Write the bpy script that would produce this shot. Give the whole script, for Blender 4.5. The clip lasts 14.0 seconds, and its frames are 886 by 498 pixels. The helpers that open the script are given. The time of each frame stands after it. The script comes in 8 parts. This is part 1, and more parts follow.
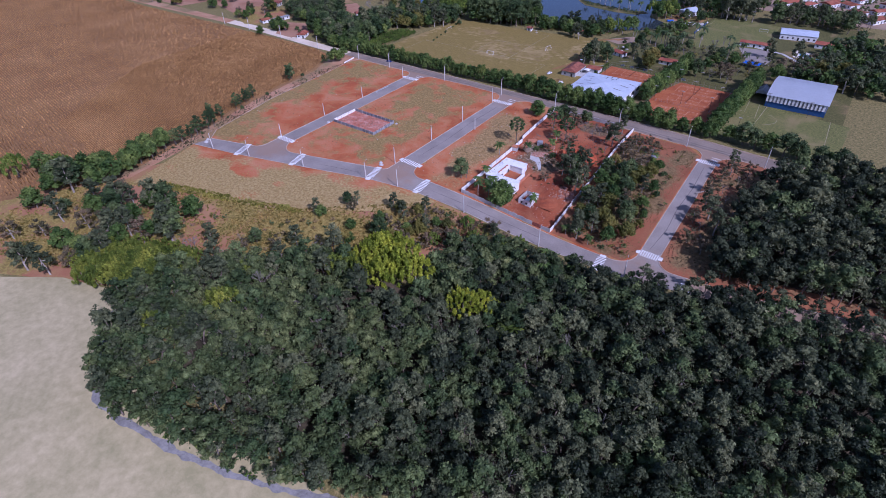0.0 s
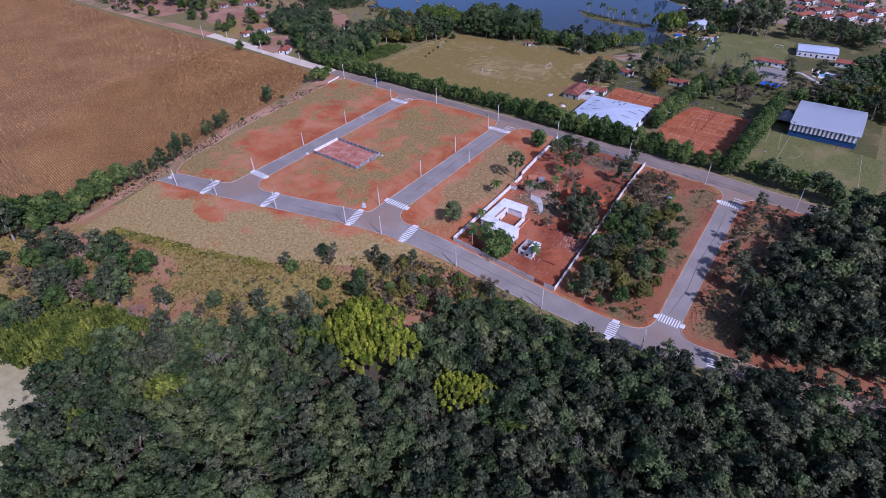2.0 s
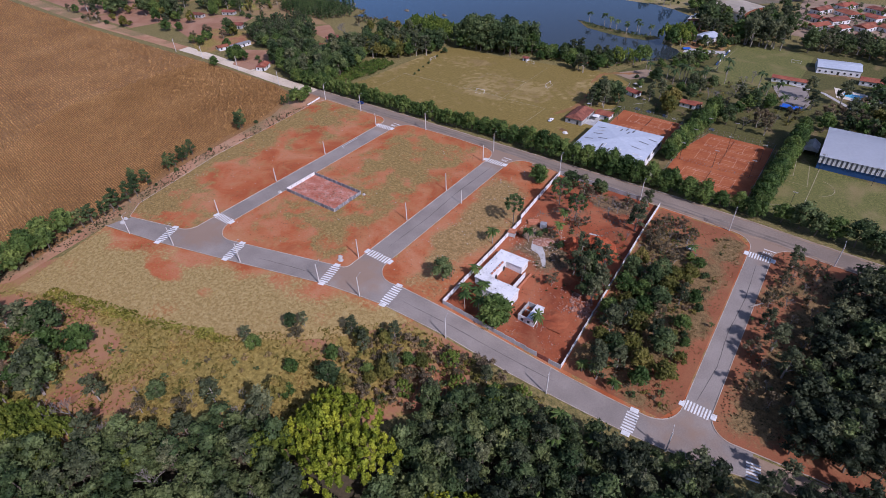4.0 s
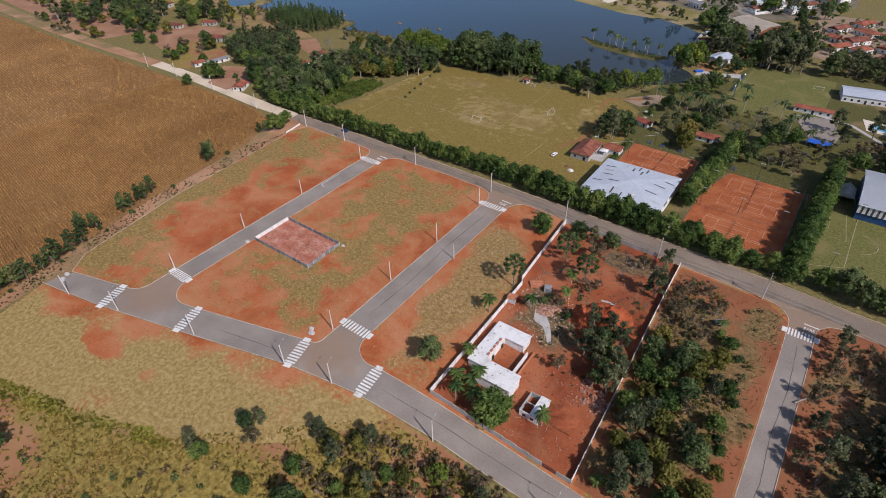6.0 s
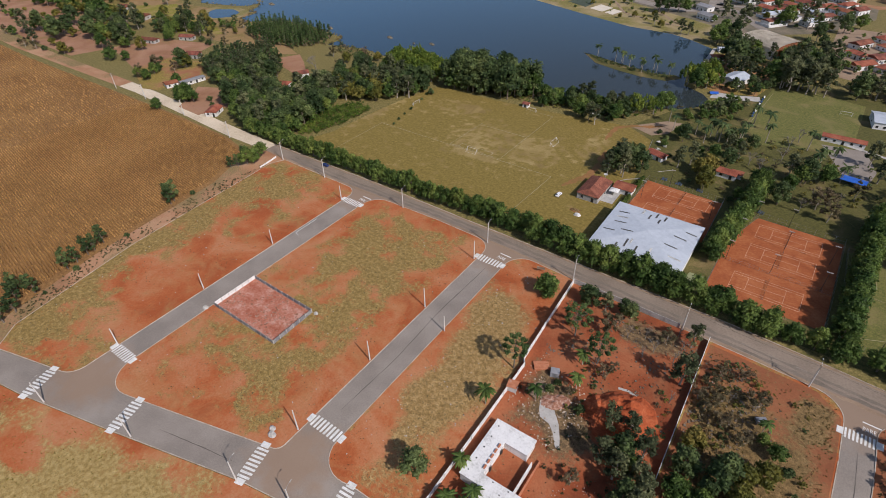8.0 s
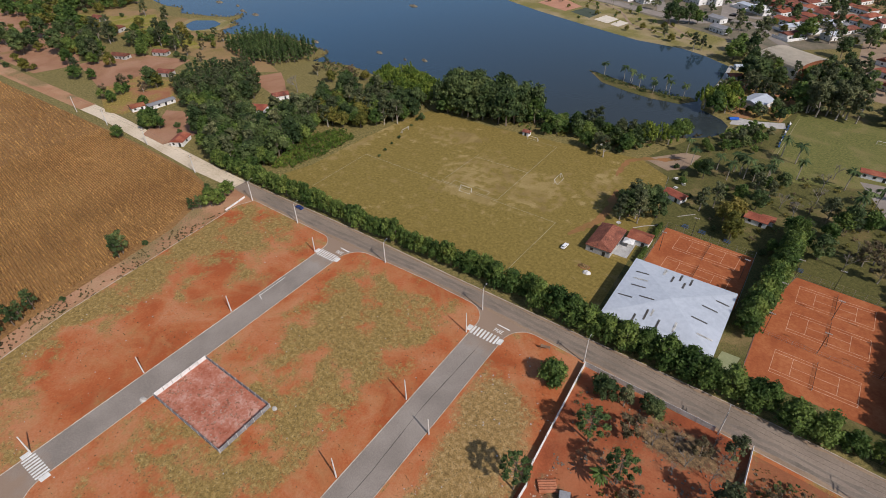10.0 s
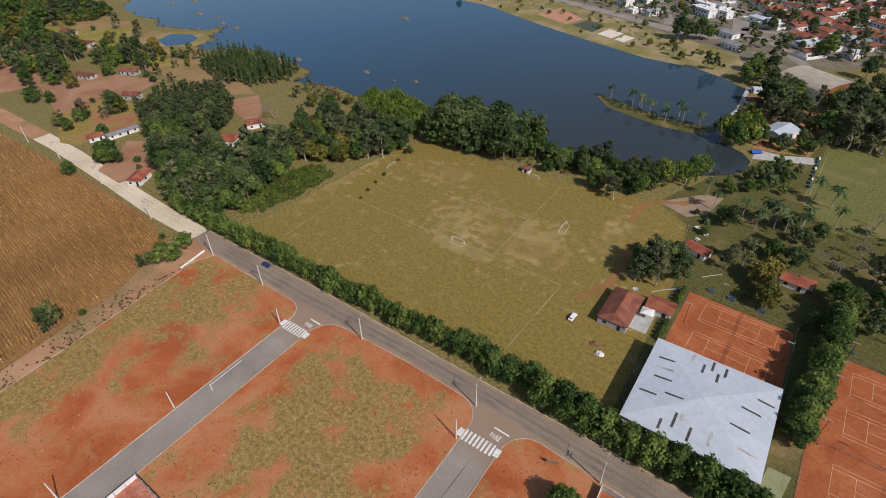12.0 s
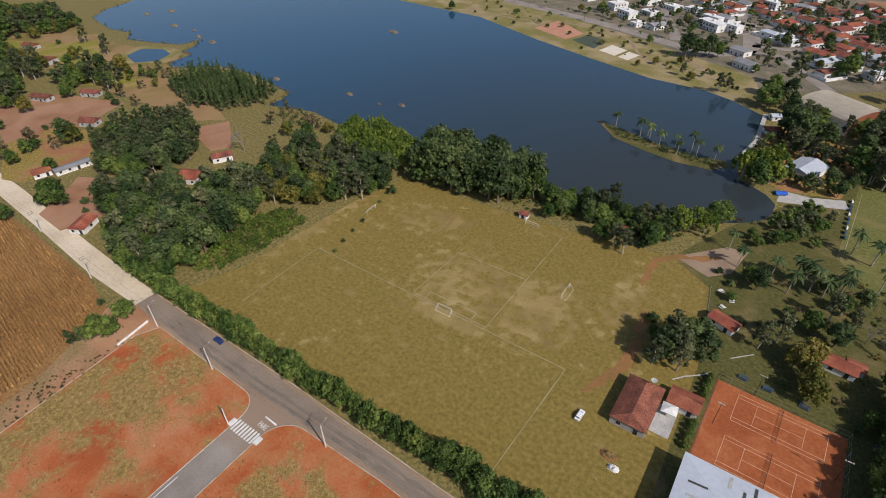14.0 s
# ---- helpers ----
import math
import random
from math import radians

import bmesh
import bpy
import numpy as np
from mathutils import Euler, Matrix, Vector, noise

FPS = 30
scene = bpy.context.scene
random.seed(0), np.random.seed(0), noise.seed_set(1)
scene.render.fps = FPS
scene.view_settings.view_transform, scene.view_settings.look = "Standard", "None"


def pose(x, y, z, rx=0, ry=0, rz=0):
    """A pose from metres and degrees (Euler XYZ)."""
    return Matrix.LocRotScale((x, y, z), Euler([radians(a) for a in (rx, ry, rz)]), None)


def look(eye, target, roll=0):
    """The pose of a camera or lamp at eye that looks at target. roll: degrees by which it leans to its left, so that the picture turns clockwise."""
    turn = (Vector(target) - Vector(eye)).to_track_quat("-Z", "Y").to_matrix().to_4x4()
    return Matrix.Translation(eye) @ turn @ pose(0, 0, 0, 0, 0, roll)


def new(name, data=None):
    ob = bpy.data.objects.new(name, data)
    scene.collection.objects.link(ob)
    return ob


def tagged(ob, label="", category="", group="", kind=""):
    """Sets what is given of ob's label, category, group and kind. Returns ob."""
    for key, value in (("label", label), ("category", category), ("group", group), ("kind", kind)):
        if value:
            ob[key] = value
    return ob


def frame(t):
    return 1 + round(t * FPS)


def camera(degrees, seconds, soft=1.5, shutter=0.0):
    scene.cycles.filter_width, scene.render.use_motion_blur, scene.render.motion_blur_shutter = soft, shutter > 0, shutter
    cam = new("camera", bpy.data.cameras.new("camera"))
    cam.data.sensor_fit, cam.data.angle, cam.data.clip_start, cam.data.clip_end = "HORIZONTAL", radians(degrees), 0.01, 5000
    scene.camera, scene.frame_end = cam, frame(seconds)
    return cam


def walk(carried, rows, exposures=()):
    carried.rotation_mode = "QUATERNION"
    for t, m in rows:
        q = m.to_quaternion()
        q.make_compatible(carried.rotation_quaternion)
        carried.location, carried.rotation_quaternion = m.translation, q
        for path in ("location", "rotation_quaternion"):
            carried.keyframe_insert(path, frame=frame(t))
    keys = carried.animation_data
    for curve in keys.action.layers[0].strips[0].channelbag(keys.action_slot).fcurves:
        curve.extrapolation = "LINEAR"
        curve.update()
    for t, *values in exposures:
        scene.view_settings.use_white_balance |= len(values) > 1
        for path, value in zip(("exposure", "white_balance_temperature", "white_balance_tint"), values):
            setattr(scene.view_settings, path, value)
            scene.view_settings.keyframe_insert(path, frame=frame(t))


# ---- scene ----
cam = camera(79.0, 14.0, 0.6)
PATH = [
    (0, (-0.638, 5.162, 136.282), (-1.604, 6.41, 135.053), -2.1),
    (0.5, (-5.685, 13.24, 136.278), (-6.648, 14.489, 135.048), -2.1),
    (1, (-10.757, 21.388, 136.269), (-11.719, 22.639, 135.04), -2.1),
    (1.5, (-15.867, 29.613, 136.249), (-16.827, 30.867, 135.021), -2.0),
    (2, (-20.983, 37.968, 136.219), (-21.941, 39.224, 134.992), -2.0),
    (2.5, (-26.083, 46.459, 136.175), (-27.04, 47.715, 134.948), -2.0),
    (3, (-31.193, 55.036, 136.13), (-32.147, 56.293, 134.901), -2.0),
    (3.2, (-33.28, 58.441, 136.124), (-34.231, 59.698, 134.893), -2.1),
    (5.3, (-55.604, 93.682, 136.162), (-56.539, 94.953, 134.932), -1.6),
    (5.5, (-57.719, 97.021, 136.167), (-58.655, 98.291, 134.938), -1.4),
    (6, (-62.996, 105.339, 136.189), (-63.928, 106.613, 134.961), -1.2),
    (6.5, (-68.189, 113.666, 136.203), (-69.121, 114.941, 134.975), -1.2),
    (7, (-73.248, 122.086, 136.2), (-74.178, 123.362, 134.972), -1.3),
    (7.5, (-78.131, 130.55, 136.185), (-79.059, 131.829, 134.958), -1.2),
    (8, (-82.954, 139.136, 136.159), (-83.882, 140.416, 134.933), -1.2),
    (8.2, (-84.905, 142.644, 136.133), (-85.834, 143.923, 134.907), -1.3),
    (10.3, (-105.866, 180.351, 134.967), (-106.793, 181.634, 133.745), -1.2),
    (10.5, (-107.872, 183.912, 134.939), (-108.799, 185.197, 133.718), -1.2),
    (11, (-112.932, 192.744, 134.904), (-113.858, 194.029, 133.683), -1.2),
    (11.5, (-118.053, 201.467, 134.909), (-118.977, 202.754, 133.689), -1.1),
    (12, (-123.166, 210.127, 134.955), (-124.087, 211.416, 133.735), -1.1),
    (12.5, (-128.204, 218.821, 134.999), (-129.124, 220.112, 133.779), -0.9),
    (13, (-133.096, 227.604, 135.038), (-134.015, 228.897, 133.82), -0.8),
    (13.5, (-137.777, 236.434, 135.076), (-138.693, 237.729, 133.858), -0.8),
    (14, (-142.328, 245.24, 135.116), (-143.239, 246.539, 133.898), -0.8),
]
walk(cam, [(t, look(eye, target, roll)) for t, eye, target, roll in PATH], [(0.0, -0.03, 4950, 40), (3.2, -0.02, 5200, 36), (5.3, -0.05, 6150, 20), (14.0, -0.03, 6550, 14)])

# ---- world, sun ----
SUN_AZ, SUN_EL = -17.0, 42.0
sky_world = bpy.data.worlds.new("sky")
scene.world = sky_world
sky_world.use_nodes = True
wn = sky_world.node_tree.nodes
sky = wn.new("ShaderNodeTexSky")
sky.sky_type = "NISHITA"
sky.sun_disc = False
sky.sun_elevation = radians(SUN_EL)
sky.sun_rotation = radians(90 - SUN_AZ)
wn["Background"].inputs["Strength"].default_value = 0.1
sky_world.node_tree.links.new(sky.outputs[0], wn["Background"].inputs["Color"])
sun_data = bpy.data.lights.new("sun", "SUN")
sun_data.energy, sun_data.angle, sun_data.color = 3.75, radians(0.6), (1.0, 0.95, 0.88)
sun = new("sun", sun_data)
sun.matrix_world = look((300 * math.cos(radians(SUN_AZ)), 300 * math.sin(radians(SUN_AZ)), 300 * math.tan(radians(SUN_EL))), (0, 0, 0))


# ---- materials ----
def mat(name, colours, big=0.05, fine=1.2, rough=0.85, bump=0.0, metal=0.0, island=0.0, per_object=0.0, mix=0.5, spec=0.3, warp=0.0):
    """A procedural surface: a ramp of colours over two scales of noise, with relief and variation."""
    m = bpy.data.materials.new(name)
    m.use_nodes = True
    nt = m.node_tree
    n, l = nt.nodes, nt.links
    b = n["Principled BSDF"]
    b.inputs["Roughness"].default_value = rough
    b.inputs["Metallic"].default_value = metal
    b.inputs["Specular IOR Level"].default_value = spec
    geo = n.new("ShaderNodeNewGeometry")
    a = n.new("ShaderNodeTexNoise")
    a.inputs["Scale"].default_value, a.inputs["Detail"].default_value = big, 5
    a.inputs["Distortion"].default_value = warp
    f = n.new("ShaderNodeTexNoise")
    f.inputs["Scale"].default_value, f.inputs["Detail"].default_value = fine, 7
    f.inputs["Roughness"].default_value = 0.7
    for t in (a, f):
        l.new(geo.outputs["Position"], t.inputs["Vector"])
    mx = n.new("ShaderNodeMix")
    mx.inputs["Factor"].default_value = mix
    l.new(a.outputs["Fac"], mx.inputs[2])
    l.new(f.outputs["Fac"], mx.inputs[3])
    ramp = n.new("ShaderNodeValToRGB")
    els = ramp.color_ramp.elements
    lo, hi = 0.38, 0.62
    for i, c in enumerate(colours):
        e = els[i] if i < 2 else els.new(0.5)
        e.position = lo + (hi - lo) * i / max(1, len(colours) - 1)
        e.color = (*c, 1)
    l.new(mx.outputs[0], ramp.inputs["Fac"])
    out = ramp.outputs["Color"]
    for strength, kind in ((island, "geo"), (per_object, "obj")):
        if strength:
            src = geo.outputs["Random Per Island"] if kind == "geo" else n.new("ShaderNodeObjectInfo").outputs["Random"]
            mr = n.new("ShaderNodeMapRange")
            mr.inputs["To Min"].default_value, mr.inputs["To Max"].default_value = 1 - strength, 1 + strength
            l.new(src, mr.inputs["Value"])
            hsv = n.new("ShaderNodeHueSaturation")
            l.new(mr.outputs[0], hsv.inputs["Value"])
            if kind == "obj":
                mh = n.new("ShaderNodeMapRange")
                mh.inputs["To Min"].default_value, mh.inputs["To Max"].default_value = 0.5 + 0.06 * strength, 0.5 - 0.06 * strength
                l.new(src, mh.inputs["Value"])
                l.new(mh.outputs[0], hsv.inputs["Hue"])
            l.new(out, hsv.inputs["Color"])
            out = hsv.outputs["Color"]
    l.new(out, b.inputs["Base Color"])
    if bump:
        bp = n.new("ShaderNodeBump")
        bp.inputs["Strength"].default_value, bp.inputs["Distance"].default_value = 0.6, bump
        l.new(f.outputs["Fac"], bp.inputs["Height"])
        l.new(bp.outputs[0], b.inputs["Normal"])
    return m


def soil_grass(name, soil, grass, edge=0.18, bias=0.0, scale=0.035, grow=1.0, dark=(0.075, 0.062, 0.025), line=None, spots=(), grit_size=1.0):
    """Red earth that shows along the edges of a plot and in patches, dry grass over the rest, dark tufts in it."""
    m = mat(name, soil, 0.05, 1.4, 0.95, 0.08, mix=0.3, warp=0.8)
    nt = m.node_tree
    n, l = nt.nodes, nt.links
    b = n["Principled BSDF"]
    soil_out = b.inputs["Base Color"].links[0].from_socket
    geo = n.new("ShaderNodeNewGeometry")
    tc = n.new("ShaderNodeTexCoord")
    sep = n.new("ShaderNodeSeparateXYZ")
    l.new(tc.outputs["Generated"], sep.inputs[0])

    def math_node(op, a, c):
        k = n.new("ShaderNodeMath")
        k.operation = op
        for i, v in enumerate((a, c)):
            if isinstance(v, (int, float)):
                k.inputs[i].default_value = v
            else:
                l.new(v, k.inputs[i])
        return k.outputs[0]

    def tent(v):
        d = math_node("ABSOLUTE", math_node("SUBTRACT", v, 0.5), 0)
        return math_node("SUBTRACT", 0.5, d)

    inner = math_node("MINIMUM", tent(sep.outputs[0]), tent(sep.outputs[1]))
    inner = math_node("MINIMUM", math_node("DIVIDE", inner, edge), 1.0)
    if line:
        dot = n.new("ShaderNodeVectorMath")
        dot.operation = "DOT_PRODUCT"
        l.new(geo.outputs["Position"], dot.inputs[0])
        dot.inputs[1].default_value = (line[2], line[3], 0)
        away = math_node("DIVIDE", math_node("SUBTRACT", dot.outputs["Value"], line[0] * line[2] + line[1] * line[3]), line[4])
        inner = math_node("MAXIMUM", math_node("MINIMUM", away, 1.0), 0.0)
    noise_a = n.new("ShaderNodeTexNoise")
    noise_a.inputs["Scale"].default_value, noise_a.inputs["Detail"].default_value = scale, 6
    noise_a.inputs["Distortion"].default_value = 0.3
    noise_b = n.new("ShaderNodeTexNoise")
    noise_b.inputs["Scale"].default_value, noise_b.inputs["Detail"].default_value = 0.8, 8
    noise_b.inputs["Roughness"].default_value = 0.75
    noise_c = n.new("ShaderNodeTexNoise")
    noise_c.inputs["Scale"].default_value, noise_c.inputs["Detail"].default_value = 1.6, 4
    for t in (noise_a, noise_b, noise_c):
        l.new(geo.outputs["Position"], t.inputs["Vector"])
    s = math_node("ADD", math_node("MULTIPLY", noise_a.outputs["Fac"], 1.3), math_node("MULTIPLY", noise_b.outputs["Fac"], 0.7))
    s = math_node("ADD", s, math_node("MULTIPLY", inner, 0.35 * grow))
    for x, y, rx, ry, amount in spots:
        off = n.new("ShaderNodeVectorMath")
        off.operation = "SUBTRACT"
        l.new(geo.outputs["Position"], off.inputs[0])
        off.inputs[1].default_value = (x, y, 0)
        fit = n.new("ShaderNodeVectorMath")
        fit.operation = "MULTIPLY"
        l.new(off.outputs[0], fit.inputs[0])
        fit.inputs[1].default_value = (1 / rx, 1 / ry, 0)
        far_off = n.new("ShaderNodeVectorMath")
        far_off.operation = "LENGTH"
        l.new(fit.outputs[0], far_off.inputs[0])
        fade = n.new("ShaderNodeMapRange")
        fade.interpolation_type = "SMOOTHSTEP"
        fade.inputs["From Min"].default_value, fade.inputs["From Max"].default_value = 1.25, 0.3
        fade.inputs["To Max"].default_value = amount
        l.new(far_off.outputs["Value"], fade.inputs["Value"])
        s = math_node("ADD", s, fade.outputs[0])
    mr = n.new("ShaderNodeMapRange")
    mr.inputs["From Min"].default_value, mr.inputs["From Max"].default_value = 1.18 - bias, 1.36 - bias
    l.new(s, mr.inputs["Value"])
    gr = n.new("ShaderNodeValToRGB")
    for i, c in enumerate(grass):
        e = gr.color_ramp.elements[i] if i < 2 else gr.color_ramp.elements.new(0.5)
        e.position = 0.4 + 0.2 * i / max(1, len(grass) - 1)
        e.color = (*c, 1)
    l.new(noise_b.outputs["Fac"], gr.inputs["Fac"])
    tuft = n.new("ShaderNodeMapRange")
    tuft.inputs["From Min"].default_value, tuft.inputs["From Max"].default_value = 0.57, 0.68
    tuft.inputs["To Max"].default_value = 0.75
    l.new(noise_c.outputs["Fac"], tuft.inputs["Value"])
    dk = n.new("ShaderNodeMix")
    dk.data_type = "RGBA"
    l.new(tuft.outputs[0], dk.inputs["Factor"])
    l.new(gr.outputs["Color"], dk.inputs[6])
    dk.inputs[7].default_value = (*dark, 1)
    fin = n.new("ShaderNodeMix")
    fin.data_type = "RGBA"
    l.new(mr.outputs[0], fin.inputs["Factor"])
    veil_noise = n.new("ShaderNodeTexNoise")
    veil_noise.inputs["Scale"].default_value, veil_noise.inputs["Detail"].default_value = 0.09, 8
    veil_noise.inputs["Roughness"].default_value, veil_noise.inputs["Distortion"].default_value = 0.68, 0.6
    l.new(geo.outputs["Position"], veil_noise.inputs["Vector"])
    veil = n.new("ShaderNodeMapRange")
    veil.inputs["From Min"].default_value, veil.inputs["From Max"].default_value = 0.46, 0.7
    veil.inputs["To Max"].default_value = 0.6
    l.new(veil_noise.outputs["Fac"], veil.inputs["Value"])
    dusted = n.new("ShaderNodeMix")
    dusted.data_type = "RGBA"
    l.new(veil.outputs[0], dusted.inputs["Factor"])
    l.new(soil_out, dusted.inputs[6])
    pale = [0.55 * a + 0.45 * b for a, b in zip(soil[-1], grass[-1])]
    dusted.inputs[7].default_value = (*pale, 1)
    l.new(dusted.outputs[2], fin.inputs[6])
    l.new(dk.outputs[2], fin.inputs[7])
    grit = n.new("ShaderNodeTexNoise")
    grit.inputs["Scale"].default_value, grit.inputs["Detail"].default_value = 2.2, 5
    grit.inputs["Roughness"].default_value = 0.65
    l.new(geo.outputs["Position"], grit.inputs["Vector"])
    amount = n.new("ShaderNodeMapRange")
    amount.inputs["From Min"].default_value, amount.inputs["From Max"].default_value = 0.3, 0.7
    amount.inputs["To Min"].default_value, amount.inputs["To Max"].default_value = 1 - 0.4 * grit_size, 1 + 0.42 * grit_size
    l.new(grit.outputs["Fac"], amount.inputs["Value"])
    grain = n.new("ShaderNodeHueSaturation")
    soft = n.new("ShaderNodeMix")
    l.new(mr.outputs[0], soft.inputs["Factor"])
    calm = math_node("MULTIPLY_ADD", amount.outputs[0], 0.25)
    calm.node.inputs[2].default_value = 0.75
    l.new(calm, soft.inputs[2])
    l.new(amount.outputs[0], soft.inputs[3])
    l.new(soft.outputs[0], grain.inputs["Value"])
    l.new(fin.outputs[2], grain.inputs["Color"])
    l.new(grain.outputs["Color"], b.inputs["Base Color"])
    return m


RED = [(0.33, 0.083, 0.025), (0.4, 0.112, 0.036), (0.44, 0.148, 0.055), (0.46, 0.205, 0.098)]
DRY = [(0.19, 0.125, 0.037), (0.275, 0.182, 0.057), (0.365, 0.25, 0.094)]
WEST_SPOTS = [(-258, 238, 24, 72, -0.2), (-270, 200, 20, 40, -0.06), (-252, 205, 12, 50, -0.12), (-278, 276, 22, 20, 0.12), (-292, 210, 14, 60, 0.14), (-283, 172, 18, 18, 0.14)]
LOT_SPOTS = [(-202, 262, 34, 30, 0.1), (-214, 190, 22, 12, -0.06), (-174, 232, 12, 66, -0.2), (-204, 172, 36, 9, -0.2), (-222, 236, 26, 10, -0.14), (-188, 262, 9, 7, -0.2), (-228, 250, 12, 26, -0.1)]
NARROW_SPOTS = [(-147, 232, 11, 44, 0.18), (-143, 283, 18, 14, -0.4), (-153, 196, 7, 16, -0.3)]
SOUTH_SPOTS = [(-232, 138, 14, 5, -0.4), (-205, 140, 6, 4, -0.3), (-255, 128, 10, 10, 0.2)]
PITCH_SPOTS = [(-222, 378, 30, 24, -0.24), (-252, 408, 10, 5, -0.45), (-190, 378, 14, 24, -0.24), (-262, 404, 22, 14, -0.18), (-222, 357, 22, 5, -0.30), (-300, 380, 8, 45, -0.24), (-212, 408, 16, 12, 0.25), (-286, 425, 26, 12, 0.3), (-180, 330, 30, 16, 0.15), (-170, 400, 8, 26, -0.22)]
M = {}
M["ground"] = soil_grass("ground_scrub", [(0.22, 0.09, 0.04), (0.3, 0.16, 0.08)], [(0.1, 0.09, 0.028), (0.19, 0.155, 0.05), (0.29, 0.22, 0.085)], 0.02, 0.25)
M["lot"] = soil_grass("lot_red_earth", RED, DRY, 0.2, 0.1, 0.1, 0.7, spots=LOT_SPOTS)
M["lot_west"] = soil_grass("west_lot_earth", RED, DRY, 0.2, 0.29, 0.09, 0.0, spots=WEST_SPOTS)
M["lot_narrow"] = soil_grass("narrow_lot_earth", RED, [(0.2, 0.125, 0.043), (0.3, 0.19, 0.07), (0.4, 0.265, 0.115)], 0.4, 0.14, spots=NARROW_SPOTS)
M["lot_south"] = soil_grass("lot_dry_grass", RED, [(0.25, 0.168, 0.055), (0.345, 0.238, 0.084), (0.44, 0.322, 0.135)], 0.12, 0.14, 0.045, 1.0, (0.2, 0.15, 0.05), (-216, 156.7, 0.24, -0.97, 13), SOUTH_SPOTS, 0.5)
M["lot_yard"] = soil_grass("yard_red_earth", [(0.2, 0.05, 0.02), (0.3, 0.08, 0.03), (0.37, 0.125, 0.055)], [(0.085, 0.06, 0.034), (0.17, 0.108, 0.054), (0.27, 0.17, 0.085)], 0.2, 0.02, 0.07, 0.2, spots=[(-97, 262, 12, 10, -0.4), (-100, 205, 16, 14, -0.3), (-114, 240, 12, 14, 0.3), (-104, 228, 10, 12, 0.2), (-100, 280, 18, 8, 0.3)])
M["lot_trees"] = soil_grass("lot_under_trees", [(0.225, 0.078, 0.034), (0.32, 0.118, 0.053)], [(0.115, 0.076, 0.03), (0.195, 0.124, 0.05), (0.275, 0.174, 0.076)], 0.2, 0.1, 0.06)
M["brush"] = soil_grass("brush_grass", [(0.3, 0.12, 0.06), (0.37, 0.19, 0.1)], [(0.155, 0.112, 0.026), (0.26, 0.19, 0.045), (0.36, 0.268, 0.078)], 0.0, 0.3, 0.05, 0.0, (0.13, 0.115, 0.02), None, [(-226, 99, 12, 9, -0.6), (-214, 103, 9, 6, -0.5), (-246, 94, 12, 10, -0.5), (-262, 92, 8, 8, -0.3), (-112, 164, 14, 10, -0.35), (-176, 112, 40, 14, 0.2), (-150, 130, 26, 14, 0.2)], 0.5)
M["green_verge"] = soil_grass("green_verge_grass", [(0.26, 0.17, 0.07), (0.33, 0.23, 0.1)], [(0.15, 0.135, 0.02), (0.22, 0.2, 0.03), (0.33, 0.27, 0.06)], 0.0, 0.35, 0.08, 0.0, (0.1, 0.1, 0.018), grit_size=0.6)
PITCH = [(0.158, 0.115, 0.025), (0.215, 0.156, 0.037), (0.28, 0.202, 0.055)]
M["pitch"] = soil_grass("pitch_grass", [(0.2, 0.138, 0.046), (0.275, 0.196, 0.07), (0.38, 0.285, 0.12)], PITCH, 0.5, 0.47, 0.22, 0.0, (0.11, 0.083, 0.019), None, PITCH_SPOTS, 0.35)
M["lawn"] = soil_grass("lakeside_lawn", [(0.26, 0.2, 0.1), (0.36, 0.28, 0.15)], [(0.13, 0.12, 0.03), (0.2, 0.175, 0.05), (0.28, 0.23, 0.08)], 0.1, 0.2, 0.04, 0.3)
M["meadow"] = soil_grass("shore_meadow", [(0.26, 0.16, 0.075), (0.33, 0.21, 0.1)], [(0.11, 0.095, 0.022), (0.19, 0.145, 0.04), (0.27, 0.2, 0.065)], 0.1, 0.16, 0.03, 0.3)
M["field_green"] = soil_grass("field_green", [(0.2, 0.16, 0.06), (0.28, 0.22, 0.1)], [(0.09, 0.1, 0.024), (0.14, 0.14, 0.036), (0.19, 0.175, 0.055)], 0.05, 0.36, 0.05, 0.2)
M["farm_earth"] = soil_grass("farm_earth", [(0.27, 0.13, 0.07), (0.33, 0.17, 0.1), (0.38, 0.21, 0.13)], [(0.15, 0.1, 0.03), (0.22, 0.15, 0.05), (0.3, 0.2, 0.075)], 0.25, -0.02, 0.03, 0.2)
M["reed_mat"] = mat("reed_mat", [(0.09, 0.075, 0.05), (0.17, 0.14, 0.095), (0.24, 0.2, 0.14)], 0.4, 1.5, 0.95)
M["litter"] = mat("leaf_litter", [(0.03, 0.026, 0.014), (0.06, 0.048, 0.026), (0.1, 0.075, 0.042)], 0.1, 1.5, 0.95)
M["track"] = mat("track_earth", [(0.21, 0.125, 0.04), (0.27, 0.135, 0.05), (0.33, 0.15, 0.06)], 0.1, 1.0, 0.95)
M["court_line"] = mat("court_line", [(0.52, 0.27, 0.15), (0.7, 0.48, 0.35)], 0.3, 2.0, 0.95)
M["net"] = mat("court_net", [(0.05, 0.025, 0.016), (0.09, 0.045, 0.028)], 0.3, 2.0, 0.95)
M["pitch_green"] = soil_grass("pitch_green", [(0.2, 0.14, 0.06), (0.27, 0.19, 0.09)], [(0.06, 0.062, 0.015), (0.095, 0.09, 0.023), (0.13, 0.115, 0.035)], 0.05, 0.36, 0.05, 0.2)
